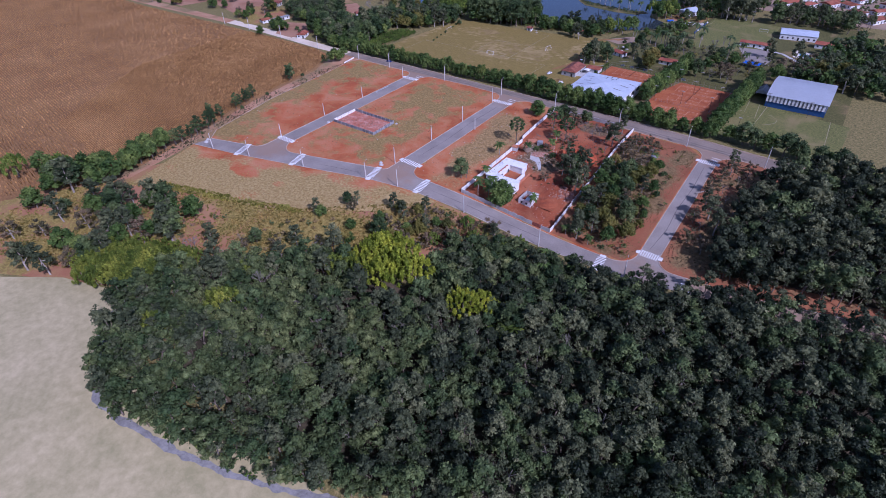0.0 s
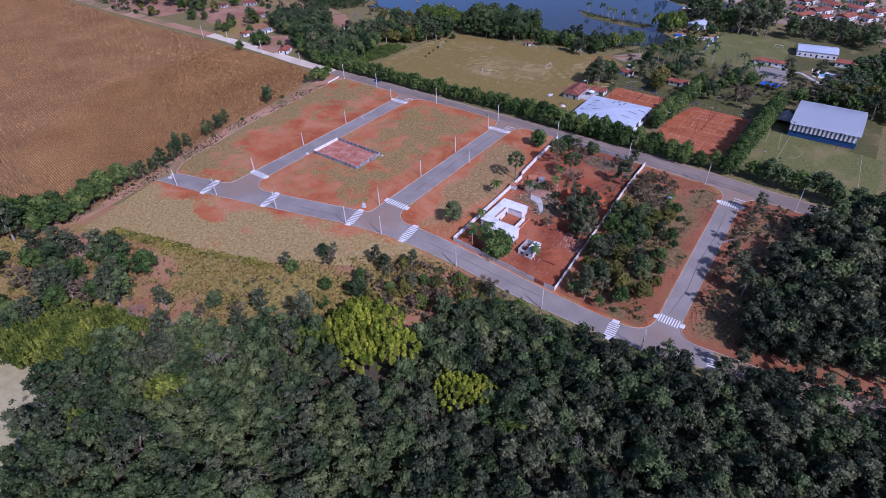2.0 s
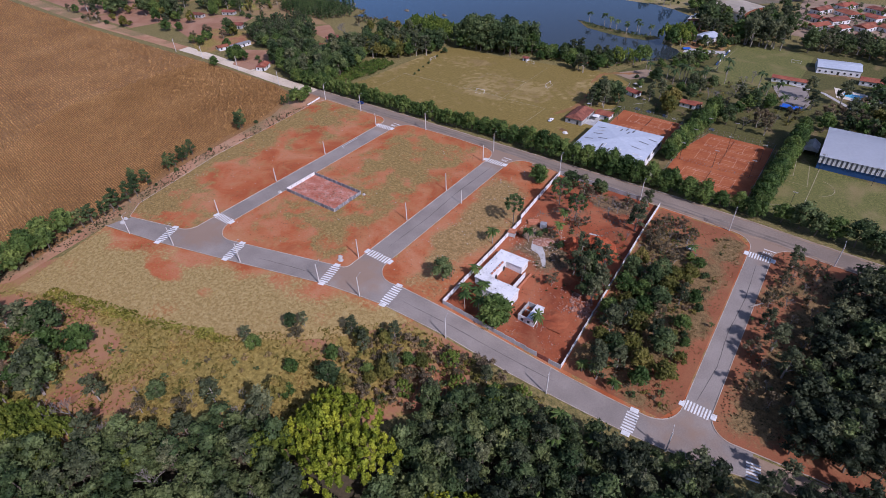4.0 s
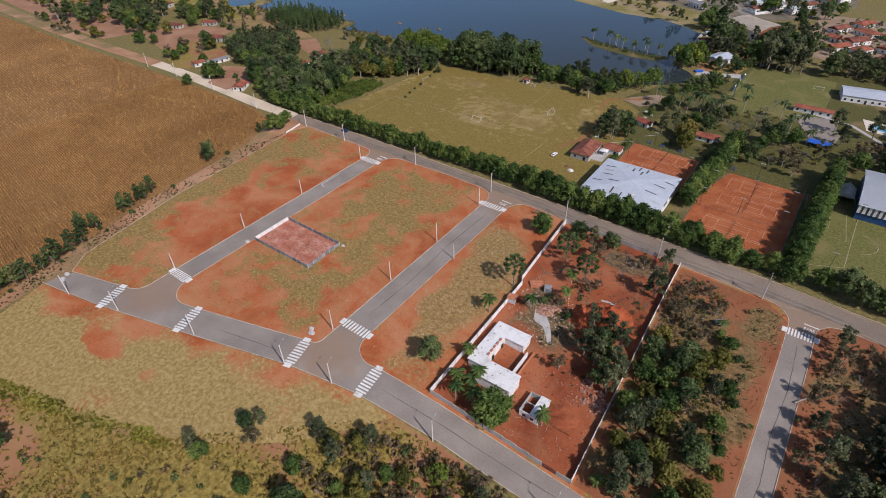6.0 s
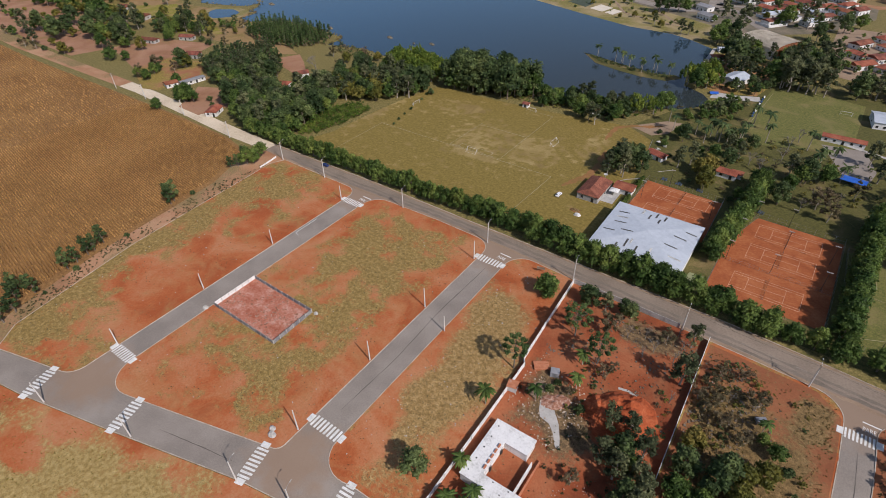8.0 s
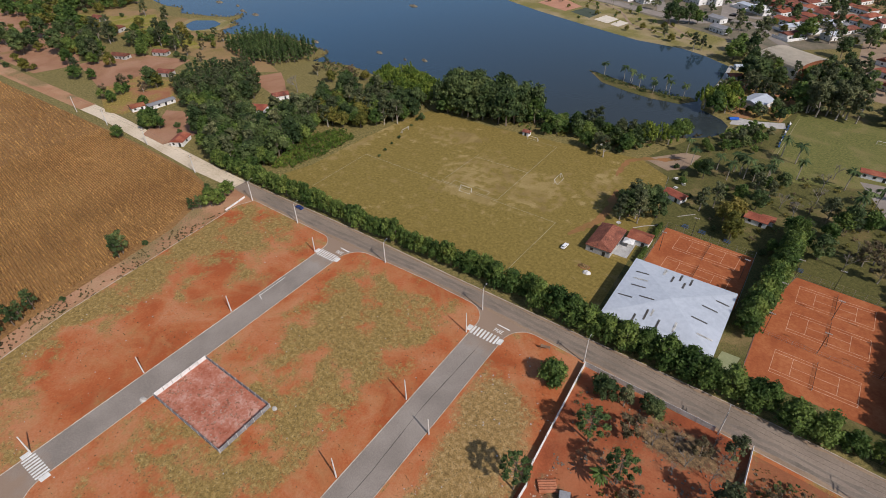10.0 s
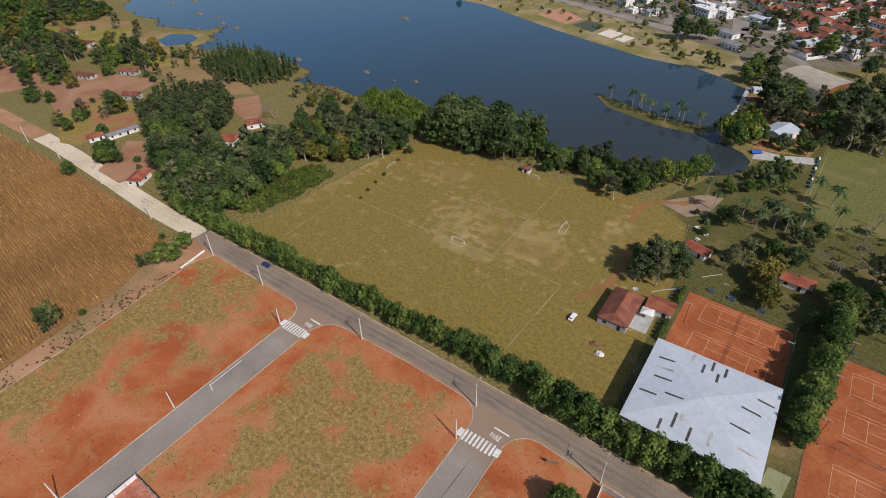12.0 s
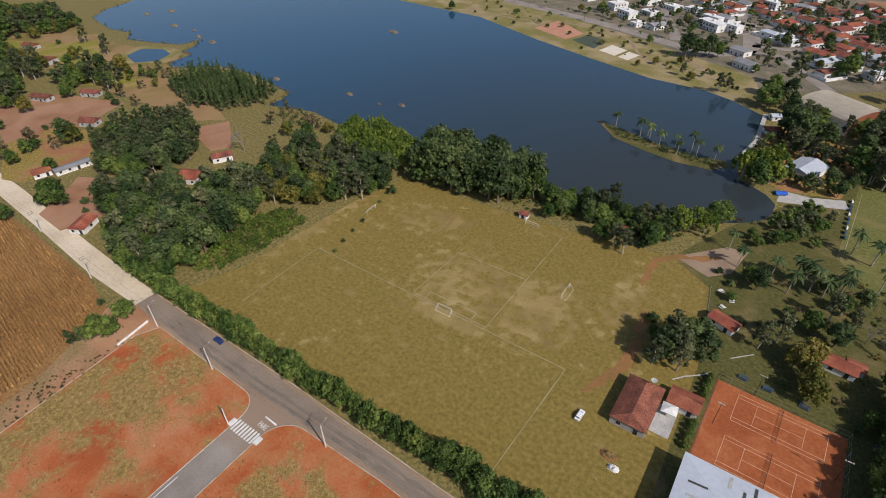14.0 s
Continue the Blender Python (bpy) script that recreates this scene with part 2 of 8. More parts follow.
M["tan_field"] = mat("tan_field", [(0.3, 0.265, 0.125), (0.4, 0.335, 0.17), (0.5, 0.41, 0.225)], 0.025, 0.35, 0.95)
M["corn_soil"] = mat("corn_litter", [(0.15, 0.075, 0.028), (0.25, 0.13, 0.045), (0.36, 0.2, 0.075)], 0.03, 0.9, 0.95, 0.2, mix=0.75)
M["asphalt"] = mat("street_asphalt", [(0.21, 0.18, 0.152), (0.268, 0.23, 0.195), (0.325, 0.282, 0.24)], 0.08, 2.5, 0.85)


def dusty(m, dust):
    """Blows red dust over the asphalt round the junctions."""
    n, l = m.node_tree.nodes, m.node_tree.links
    bs = n["Principled BSDF"]
    old = bs.inputs["Base Color"].links[0].from_socket
    geo = n.new("ShaderNodeNewGeometry")
    near = None
    for x, y in ((-241, 163), (-165.5, 180), (-39.5, 187), (-241.5, 295), (-165.5, 292), (-39.5, 285)):
        d = n.new("ShaderNodeVectorMath")
        d.operation = "DISTANCE"
        d.inputs[1].default_value = (x, y, 0)
        l.new(geo.outputs["Position"], d.inputs[0])
        if near is None:
            near = d.outputs["Value"]
        else:
            mn = n.new("ShaderNodeMath")
            mn.operation = "MINIMUM"
            l.new(near, mn.inputs[0])
            l.new(d.outputs["Value"], mn.inputs[1])
            near = mn.outputs[0]
    nz = n.new("ShaderNodeTexNoise")
    nz.inputs["Scale"].default_value, nz.inputs["Detail"].default_value = 0.25, 5
    l.new(geo.outputs["Position"], nz.inputs["Vector"])
    ad = n.new("ShaderNodeMath")
    ad.operation = "MULTIPLY_ADD"
    l.new(nz.outputs["Fac"], ad.inputs[0])
    ad.inputs[1].default_value = -16
    l.new(near, ad.inputs[2])
    mr = n.new("ShaderNodeMapRange")
    mr.inputs["From Min"].default_value, mr.inputs["From Max"].default_value = 8.0, -2.0
    mr.inputs["To Max"].default_value = 0.8
    l.new(ad.outputs[0], mr.inputs["Value"])
    mx = n.new("ShaderNodeMix")
    mx.data_type = "RGBA"
    l.new(mr.outputs[0], mx.inputs["Factor"])
    l.new(old, mx.inputs[6])
    mx.inputs[7].default_value = (*dust, 1)
    l.new(mx.outputs[2], bs.inputs["Base Color"])


dusty(M["asphalt"], (0.29, 0.195, 0.13))
M["asphalt_old"] = mat("road_asphalt", [(0.19, 0.15, 0.115), (0.245, 0.193, 0.15), (0.3, 0.238, 0.185)], 0.06, 1.5, 0.9)
M["asphalt_worn"] = mat("asphalt_worn", [(0.155, 0.128, 0.102), (0.205, 0.168, 0.134), (0.245, 0.195, 0.153)], 0.15, 2.0, 0.9)
M["asphalt_dark"] = mat("asphalt_dark", [(0.11, 0.095, 0.082), (0.15, 0.13, 0.11)], 0.2, 2.0, 0.9)
M["dust"] = mat("dusty_junction", [(0.24, 0.17, 0.115), (0.3, 0.21, 0.14), (0.34, 0.25, 0.17)], 0.1, 1.5, 0.95)
M["dirt_road"] = mat("dirt_road", [(0.5, 0.4, 0.275), (0.62, 0.515, 0.375), (0.71, 0.6, 0.455)], 0.05, 0.8, 0.95)
M["dirt_red"] = soil_grass("dirt_red", [(0.32, 0.155, 0.08), (0.4, 0.21, 0.115), (0.46, 0.27, 0.16)], [(0.2, 0.14, 0.06), (0.28, 0.2, 0.09)], 0.1, -0.05)
M["kerb"] = mat("kerb_concrete", [(0.32, 0.235, 0.165), (0.46, 0.38, 0.3), (0.56, 0.5, 0.43)], 0.3, 2.0, 0.9)
M["paint"] = mat("road_paint", [(0.55, 0.54, 0.5), (0.8, 0.79, 0.76)], 0.4, 3.0, 0.8)
M["worn_line"] = mat("lime_line", [(0.24, 0.195, 0.09), (0.42, 0.37, 0.25)], 0.15, 1.2, 0.95)
M["white_wall"] = mat("white_wall", [(0.5, 0.49, 0.46), (0.72, 0.71, 0.69), (0.8, 0.79, 0.77)], 0.25, 1.5, 0.9)
M["grey_wall"] = mat("grey_wall", [(0.3, 0.29, 0.27), (0.42, 0.41, 0.39), (0.5, 0.49, 0.47)], 0.3, 1.5, 0.9)
M["clay"] = mat("clay_court", [(0.27, 0.07, 0.023), (0.345, 0.1, 0.034), (0.42, 0.145, 0.056)], 0.09, 0.9, 0.95, warp=1.0)
M["tile"] = mat("clay_roof_tile", [(0.16, 0.05, 0.03), (0.29, 0.088, 0.048), (0.37, 0.145, 0.08)], 0.25, 2.5, 0.85, 0.0, 0, 0.18, 0.1)
M["tile_old"] = mat("old_roof_tile", [(0.07, 0.034, 0.026), (0.2, 0.066, 0.042), (0.36, 0.14, 0.085)], 0.25, 2.6, 0.85, 0.05, 0, 0.18, 0.1, 0.65)
M["metal_roof"] = mat("metal_roof", [(0.4, 0.44, 0.49), (0.47, 0.51, 0.56), (0.53, 0.57, 0.62)], 0.05, 0.6, 0.5, 0.0, 0.0, 0, 0, 0.5, 0.5)
M["metal_white"] = mat("white_metal_roof", [(0.56, 0.59, 0.63), (0.64, 0.67, 0.71)], 0.05, 0.6, 0.5)
M["bench_blue"] = mat("bench_blue", [(0.02, 0.06, 0.16), (0.03, 0.09, 0.22)], 0.5, 2.0, 0.6)
M["roof_stain"] = mat("skylight_strip", [(0.12, 0.11, 0.1), (0.2, 0.19, 0.18)], 0.4, 2.0, 0.6)
M["block_grey"] = mat("block_grey", [(0.13, 0.13, 0.14), (0.22, 0.215, 0.22), (0.34, 0.32, 0.31)], 0.4, 2.0, 0.9)
M["roof_grey"] = mat("grey_roof", [(0.2, 0.2, 0.21), (0.3, 0.3, 0.31)], 0.2, 1.5, 0.8, 0, 0, 0.1, 0.2)
M["concrete"] = mat("concrete", [(0.36, 0.34, 0.31), (0.5, 0.48, 0.45)], 0.4, 2.0, 0.9)
M["pole_concrete"] = mat("pole_concrete", [(0.5, 0.47, 0.43), (0.64, 0.61, 0.57)], 0.4, 2.0, 0.9)
M["dark"] = mat("dark_opening", [(0.02, 0.02, 0.02), (0.04, 0.04, 0.04)], 1, 3, 0.5)
M["bark"] = mat("bark", [(0.12, 0.09, 0.065), (0.22, 0.18, 0.14)], 0.8, 5.0, 0.95)
M["bark_grey"] = mat("bark_grey", [(0.15, 0.13, 0.11), (0.28, 0.25, 0.21)], 0.8, 5.0, 0.95)
M["bark_pale"] = mat("bark_pale", [(0.25, 0.21, 0.17), (0.42, 0.37, 0.31)], 0.8, 5.0, 0.95)
M["wood"] = mat("wood", [(0.22, 0.15, 0.1), (0.34, 0.25, 0.17)], 0.8, 4.0, 0.9)
M["brick"] = mat("hollow_brick", [(0.4, 0.14, 0.07), (0.52, 0.22, 0.12)], 0.8, 4.0, 0.9)
M["blue"] = mat("blue_sheet", [(0.02, 0.09, 0.4), (0.03, 0.14, 0.55)], 0.5, 2.0, 0.6)
M["steel"] = mat("steel", [(0.3, 0.31, 0.33), (0.42, 0.43, 0.45)], 0.5, 3.0, 0.45, 0, 0.6)
M["bank_stone"] = mat("bank_stone", [(0.150, 0.138, 0.120), (0.228, 0.216, 0.198), (0.300, 0.282, 0.252)], 0.3, 1.5, 0.95)
M["sand"] = mat("sand", [(0.6, 0.53, 0.42), (0.72, 0.65, 0.54)], 0.2, 1.5, 0.95)


def foliage(name, dark, mid, light, per_object=0.28):
    """Leaves: a matt surface through which some of the light passes."""
    m = mat(name, [dark, mid, light], 0.35, 2.5, 0.6, 0, 0, 0.38, per_object, 0.6, 0.2)
    n, l = m.node_tree.nodes, m.node_tree.links
    b = n["Principled BSDF"]
    tr = n.new("ShaderNodeBsdfTranslucent")
    base = b.inputs["Base Color"].links[0].from_socket
    geo = n.new("ShaderNodeNewGeometry")
    nz = n.new("ShaderNodeTexNoise")
    nz.inputs["Scale"].default_value, nz.inputs["Detail"].default_value = 0.14, 2
    l.new(geo.outputs["Position"], nz.inputs["Vector"])
    hsv = n.new("ShaderNodeHueSaturation")
    for name_, lo, hi in (("Hue", 0.485, 0.53), ("Value", 1.45, 0.55)):
        mr = n.new("ShaderNodeMapRange")
        mr.inputs["From Min"].default_value, mr.inputs["From Max"].default_value = 0.3, 0.7
        mr.inputs["To Min"].default_value, mr.inputs["To Max"].default_value = lo, hi
        l.new(nz.outputs["Fac"], mr.inputs["Value"])
        l.new(mr.outputs[0], hsv.inputs[name_])
    l.new(base, hsv.inputs["Color"])
    l.new(hsv.outputs["Color"], b.inputs["Base Color"])
    l.new(hsv.outputs["Color"], tr.inputs["Color"])
    mx = n.new("ShaderNodeMixShader")
    mx.inputs[0].default_value = 0.34
    l.new(b.outputs[0], mx.inputs[1])
    l.new(tr.outputs[0], mx.inputs[2])
    l.new(mx.outputs[0], n["Material Output"].inputs["Surface"])
    return m


M["leaf_dark"] = foliage("leaf_dark", (0.047, 0.07, 0.025), (0.085, 0.12, 0.041), (0.137, 0.175, 0.063), 0.35)
# Darker copy of leaf_dark; the vignette over the east wood is put into its colour.
M["leaf_dimmed"] = foliage("leaf_dimmed", (0.02, 0.029, 0.014), (0.036, 0.048, 0.023), (0.06, 0.073, 0.037), 0.3)
M["leaf_grey"] = foliage("leaf_grey", (0.062, 0.074, 0.036), (0.108, 0.122, 0.056), (0.168, 0.178, 0.085), 0.3)
M["leaf_green"] = foliage("leaf_green", (0.056, 0.09, 0.02), (0.106, 0.156, 0.035), (0.17, 0.228, 0.057), 0.3)
M["leaf_wood"] = foliage("leaf_wood", (0.06, 0.08, 0.026), (0.11, 0.136, 0.046), (0.172, 0.2, 0.072), 0.3)
M["leaf_yellow"] = foliage("leaf_yellow", (0.13, 0.16, 0.014), (0.275, 0.30, 0.022), (0.40, 0.41, 0.036), 0.12)
M["leaf_olive"] = foliage("leaf_olive", (0.090, 0.090, 0.018), (0.168, 0.154, 0.033), (0.252, 0.216, 0.055))
M["leaf_bamboo"] = foliage("leaf_bamboo", (0.075, 0.11, 0.018), (0.14, 0.19, 0.03), (0.215, 0.27, 0.048), 0.2)
M["leaf_lime"] = foliage("leaf_lime", (0.085, 0.105, 0.014), (0.165, 0.195, 0.026), (0.26, 0.285, 0.042), 0.25)
M["leaf_brown"] = foliage("leaf_brown", (0.09, 0.072, 0.04), (0.155, 0.12, 0.066), (0.22, 0.17, 0.092))
M["leaf_pine"] = foliage("leaf_pine", (0.042, 0.073, 0.023), (0.075, 0.117, 0.036), (0.117, 0.163, 0.053))
M["tall_grass"] = foliage("tall_grass", (0.16, 0.125, 0.03), (0.27, 0.205, 0.055), (0.38, 0.29, 0.095), 0.1)
M["tall_green"] = foliage("tall_green", (0.13, 0.125, 0.02), (0.22, 0.2, 0.035), (0.33, 0.275, 0.06), 0.1)
M["straw"] = foliage("straw", (0.17, 0.12, 0.045), (0.26, 0.19, 0.075), (0.36, 0.27, 0.12), 0.1)
M["corn"] = mat("dry_corn", [(0.36, 0.19, 0.06), (0.44, 0.24, 0.078), (0.52, 0.3, 0.11)], 0.03, 1.0, 0.9, 0, 0, 0.22)

water = bpy.data.materials.new("lake_water")
water.use_nodes = True
wb = water.node_tree.nodes["Principled BSDF"]
# Silty grey near the shore; farther out the sky's reflection is painted in as blue.
silt_sky = water.node_tree.nodes.new("ShaderNodeVectorMath")
silt_sky.operation = "DISTANCE"
silt_sky.inputs[1].default_value = (-170, 470, 0)
silt_sky_fade = water.node_tree.nodes.new("ShaderNodeMapRange")
silt_sky_fade.inputs["From Min"].default_value, silt_sky_fade.inputs["From Max"].default_value = 40, 320
silt_sky_mix = water.node_tree.nodes.new("ShaderNodeMix")
silt_sky_mix.data_type = "RGBA"
silt_sky_mix.inputs[6].default_value, silt_sky_mix.inputs[7].default_value = (0.034, 0.044, 0.048, 1), (0.02, 0.068, 0.125, 1)
water.node_tree.links.new(silt_sky.outputs["Value"], silt_sky_fade.inputs["Value"])
water.node_tree.links.new(silt_sky_fade.outputs[0], silt_sky_mix.inputs["Factor"])
water.node_tree.links.new(silt_sky_mix.outputs[2], wb.inputs["Base Color"])
wb.inputs["Roughness"].default_value = 0.08
wb.inputs["IOR"].default_value = 1.33
wno = water.node_tree.nodes.new("ShaderNodeTexNoise")
wno.inputs["Scale"].default_value, wno.inputs["Detail"].default_value = 0.6, 4
wge = water.node_tree.nodes.new("ShaderNodeNewGeometry")
wbu = water.node_tree.nodes.new("ShaderNodeBump")
wbu.inputs["Strength"].default_value, wbu.inputs["Distance"].default_value = 0.3, 0.06
water.node_tree.links.new(wge.outputs["Position"], wno.inputs["Vector"])
water.node_tree.links.new(wge.outputs["Position"], silt_sky.inputs[0])
water.node_tree.links.new(wno.outputs["Fac"], wbu.inputs["Height"])
water.node_tree.links.new(wbu.outputs[0], wb.inputs["Normal"])
M["water"] = water


# ---- building helpers ----
def smooth(a, b, x):
    u = min(1.0, max(0.0, (x - a) / (b - a)))
    return u * u * (3 - 2 * u)


def height(x, y):
    """The ground: level, but falling towards the wood in the south-east."""
    return -0.12 * smooth(-175, -50, x) * min(max(265 - y, 0), 75)


def ob_from(name, verts, faces, material, parent=None, flat=True):
    me = bpy.data.meshes.new(name)
    me.from_pydata([tuple(v) for v in verts], [], [tuple(f) for f in faces])
    me.materials.append(material)
    ob = new(name, me)
    if parent:
        ob.parent = parent
    return ob


def quick_mesh(name, co, tris, mats, index=None):
    """A mesh of triangles straight from arrays."""
    me = bpy.data.meshes.new(name)
    co, tris = np.asarray(co, dtype=np.float32), np.asarray(tris, dtype=np.int32)
    me.vertices.add(len(co))
    me.vertices.foreach_set("co", co.ravel())
    me.loops.add(tris.size)
    me.loops.foreach_set("vertex_index", tris.ravel())
    me.polygons.add(len(tris))
    me.polygons.foreach_set("loop_start", np.arange(0, tris.size, 3, dtype=np.int32))
    for m in mats:
        me.materials.append(m)
    if index is not None:
        me.polygons.foreach_set("material_index", np.asarray(index, dtype=np.int32))
    me.update(calc_edges=True)
    return new(name, me)


def part(name, bm, material, parent=None, label=""):
    me = bpy.data.meshes.new(name)
    bm.to_mesh(me)
    bm.free()
    for m in material if isinstance(material, (list, tuple)) else [material]:
        me.materials.append(m)
    ob = new(name, me)
    if parent:
        ob.parent = parent
    if label:
        ob["label"] = label
    return ob


def thing(name, x, y, z=None, rz=0, label="", category="", group="", kind=""):
    e = new(name)
    e.empty_display_size = 0.5
    e.matrix_basis = pose(x, y, height(x, y) if z is None else z, 0, 0, rz)
    return tagged(e, label, category, group, kind)


def box(bm, x0, x1, y0, y1, z0, z1, bevel=0.0):
    r = bmesh.ops.create_cube(bm, size=1, matrix=Matrix.Translation(((x0 + x1) / 2, (y0 + y1) / 2, (z0 + z1) / 2)) @ Matrix.Diagonal((x1 - x0, y1 - y0, z1 - z0, 1)))
    if bevel:
        es = list({e for v in r["verts"] for e in v.link_edges})
        bmesh.ops.bevel(bm, geom=es, offset=bevel, segments=1, affect="EDGES")
    return bm


def boxed(x0, x1, y0, y1, z0, z1, bevel=0.0):
    return box(bmesh.new(), x0, x1, y0, y1, z0, z1, bevel)


def tube(bm, a, b, r0, r1, n=6):
    a, b = Vector(a), Vector(b)
    d = b - a
    q = d.to_track_quat("Z", "Y").to_matrix()
    ring = []
    for p, r in ((a, r0), (b, r1)):
        ring.append([bm.verts.new(p + q @ Vector((r * math.cos(2 * math.pi * i / n), r * math.sin(2 * math.pi * i / n), 0))) for i in range(n)])
    for i in range(n):
        bm.faces.new((ring[0][i], ring[0][(i + 1) % n], ring[1][(i + 1) % n], ring[1][i]))
    bm.faces.new(ring[1])
    bm.faces.new(ring[0][::-1])
    return bm


def fillet(pts, radii, n=8):
    """A polygon with rounded corners."""
    out = []
    for i, (p, r) in enumerate(zip(pts, radii)):
        p = Vector((*p[:2], 0))
        if not r:
            out.append(p)
            continue
        a, b = Vector((*pts[i - 1][:2], 0)) - p, Vector((*pts[(i + 1) % len(pts)][:2], 0)) - p
        a.normalize(), b.normalize()
        half = a.angle(b) / 2
        t = r / math.tan(half)
        c = p + (a + b).normalized() * (r / math.sin(half))
        u, v = p + a * t - c, p + b * t - c
        for k in range(n + 1):
            w = u.normalized().slerp(v.normalized(), k / n) * r
            out.append(c + w)
    return [(v.x, v.y) for v in out]


def sheet(name, pts, lift, material, label="", category="", kind="structure", step=6.0, thick=0.0):
    """A flat piece of the ground that follows its fall."""
    bm = bmesh.new()
    f = bm.faces.new([bm.verts.new((x, y, 0)) for x, y in pts])
    f.normal_update()
    if f.normal.z < 0:
        f.normal_flip()
    xs, ys = [p[0] for p in pts], [p[1] for p in pts]
    bmesh.ops.triangulate(bm, faces=[f])
    if max(xs) > -175 and min(ys) < 265:
        for axis, lo, hi in ((0, max(min(xs), -180), max(xs)), (1, min(ys), min(max(ys), 270))):
            k = lo
            while k < hi:
                co, no = [0, 0, 0], [0, 0, 0]
                co[axis], no[axis] = k, 1
                bmesh.ops.bisect_plane(bm, geom=bm.verts[:] + bm.edges[:] + bm.faces[:], plane_co=co, plane_no=no)
                k += step
        for k in (190, 265):
            bmesh.ops.bisect_plane(bm, geom=bm.verts[:] + bm.edges[:] + bm.faces[:], plane_co=(0, k, 0), plane_no=(0, 1, 0))
    for v in bm.verts:
        v.co.z = height(v.co.x, v.co.y) + lift
    ob = part(name, bm, material)
    return tagged(ob, label, category, "", kind)


def strip(name, pts, half, lift, material, top=0.0, label="", category="", kind="structure", parent=None, closed=False, step=5.0):
    """A band along a line on the ground; with top it gets that height and sides."""
    line = [Vector((*p, 0)) for p in pts]
    if closed:
        line.append(line[0])
    fine = []
    for a, b in zip(line, line[1:]):
        k = max(1, int((b - a).length / step))
        fine += [a.lerp(b, i / k) for i in range(k)]
    fine.append(line[-1])
    verts, faces = [], []
    for i, p in enumerate(fine):
        a = fine[max(0, i - 1)]
        b = fine[min(len(fine) - 1, i + 1)]
        if closed and i in (0, len(fine) - 1):
            a, b = fine[-2], fine[1]
        d = (b - a).normalized()
        s = Vector((-d.y, d.x, 0)) * half
        z = height(p.x, p.y) + lift
        verts += [(p.x + s.x, p.y + s.y, z), (p.x - s.x, p.y - s.y, z), (p.x + s.x, p.y + s.y, z + top), (p.x - s.x, p.y - s.y, z + top)]
    for i in range(len(fine) - 1):
        a, b = 4 * i, 4 * i + 4
        faces.append((a + 2, a + 3, b + 3, b + 2))
        if top:
            faces += [(a, a + 2, b + 2, b), (a + 1, b + 1, b + 3, a + 3)]
    if top:
        faces += [(0, 1, 3, 2), (a + 4, a + 6, a + 7, a + 5)]
    if not top:
        verts = [v for i, v in enumerate(verts) if i % 4 > 1]
        faces = [tuple((k // 4) * 2 + (k % 4 - 2) for k in f) for f in faces]
    ob = ob_from(name, verts, faces, material, parent)
    return ob if parent else tagged(ob, label, category, "", kind)


def ragged(name, pts, half, lift, material, label, seed, category="path"):
    """A worn band with uneven edges along a line on the ground."""
    rng = random.Random(seed)
    line = [Vector((*p, 0)) for p in pts]
    fine = []
    for a, b in zip(line, line[1:]):
        k = max(1, int((b - a).length / 1.2))
        fine += [a.lerp(b, i / k) for i in range(k)]
    fine.append(line[-1])
    verts, faces = [], []
    for i, p in enumerate(fine):
        d = (fine[min(len(fine) - 1, i + 1)] - fine[max(0, i - 1)]).normalized()
        s = Vector((-d.y, d.x, 0))
        end = min(1.0, 0.25 + 0.15 * min(i, len(fine) - 1 - i))
        for side in (1, -1):
            q = p + s * (side * half * end * (0.75 + 0.9 * noise.noise(Vector((p.x * 0.25, p.y * 0.25, seed + side))) + rng.uniform(-0.2, 0.2)))
            verts.append((q.x, q.y, height(q.x, q.y) + lift))
    faces = [(2 * i + 1, 2 * i + 3, 2 * i + 2, 2 * i) for i in range(len(fine) - 1)]
    return tagged(ob_from(name, verts, faces, material), label, category, "", "structure")


def inside(x, y, poly):
    hit = False
    for (x0, y0), (x1, y1) in zip(poly, poly[1:] + poly[:1]):
        if (y0 > y) != (y1 > y) and x < (x1 - x0) * (y - y0) / (y1 - y0) + x0:
            hit = not hit
    return hit

# ---- ground, roads, plots ----
gv, gf = [], []
gx = [-4000, -2000, -1200] + list(range(-900, -180, 60)) + list(range(-180, 60, 4)) + [60, 120, 300, 900, 2000, 4000]
gy = [-4000, -1500, -500, -100] + sorted(list(range(0, 272, 4)) + [190, 265]) + list(range(280, 1100, 60)) + [1400, 2200, 4000]
for yy in gy:
    for xx in gx:
        gv.append((xx, yy, height(xx, yy)))
W = len(gx)
for j in range(len(gy) - 1):
    for i in range(W - 1):
        gf.append((j * W + i, j * W + i + 1, (j + 1) * W + i + 1, (j + 1) * W + i))
tagged(ob_from("ground", gv, gf, M["ground"]), "dry scrub and bare reddish earth", "ground", kind="structure")

S_ROAD_S = [(-283, 141.5), (-252, 147.5), (-216, 156.7), (-173, 168.2), (-147, 173.2), (-118, 175.6), (-94, 175.8), (-72, 177.0), (-49, 178.2), (-35, 179.8)]
S_ROAD_N = [(-279, 151.5), (-253.8, 158.3), (-219.6, 167.4), (-174.8, 179.3), (-146.9, 184.6), (-125, 185.8), (-100, 186.3), (-76.9, 186.4), (-46, 187.2)]
MAIN_S = [(-318, 299.0), (-300, 297.4), (-254, 296.2), (-200, 297.0), (-175, 296.0), (-150, 294.6), (-111, 291.8), (-48, 288.0), (-19, 285.8), (60, 279.5)]
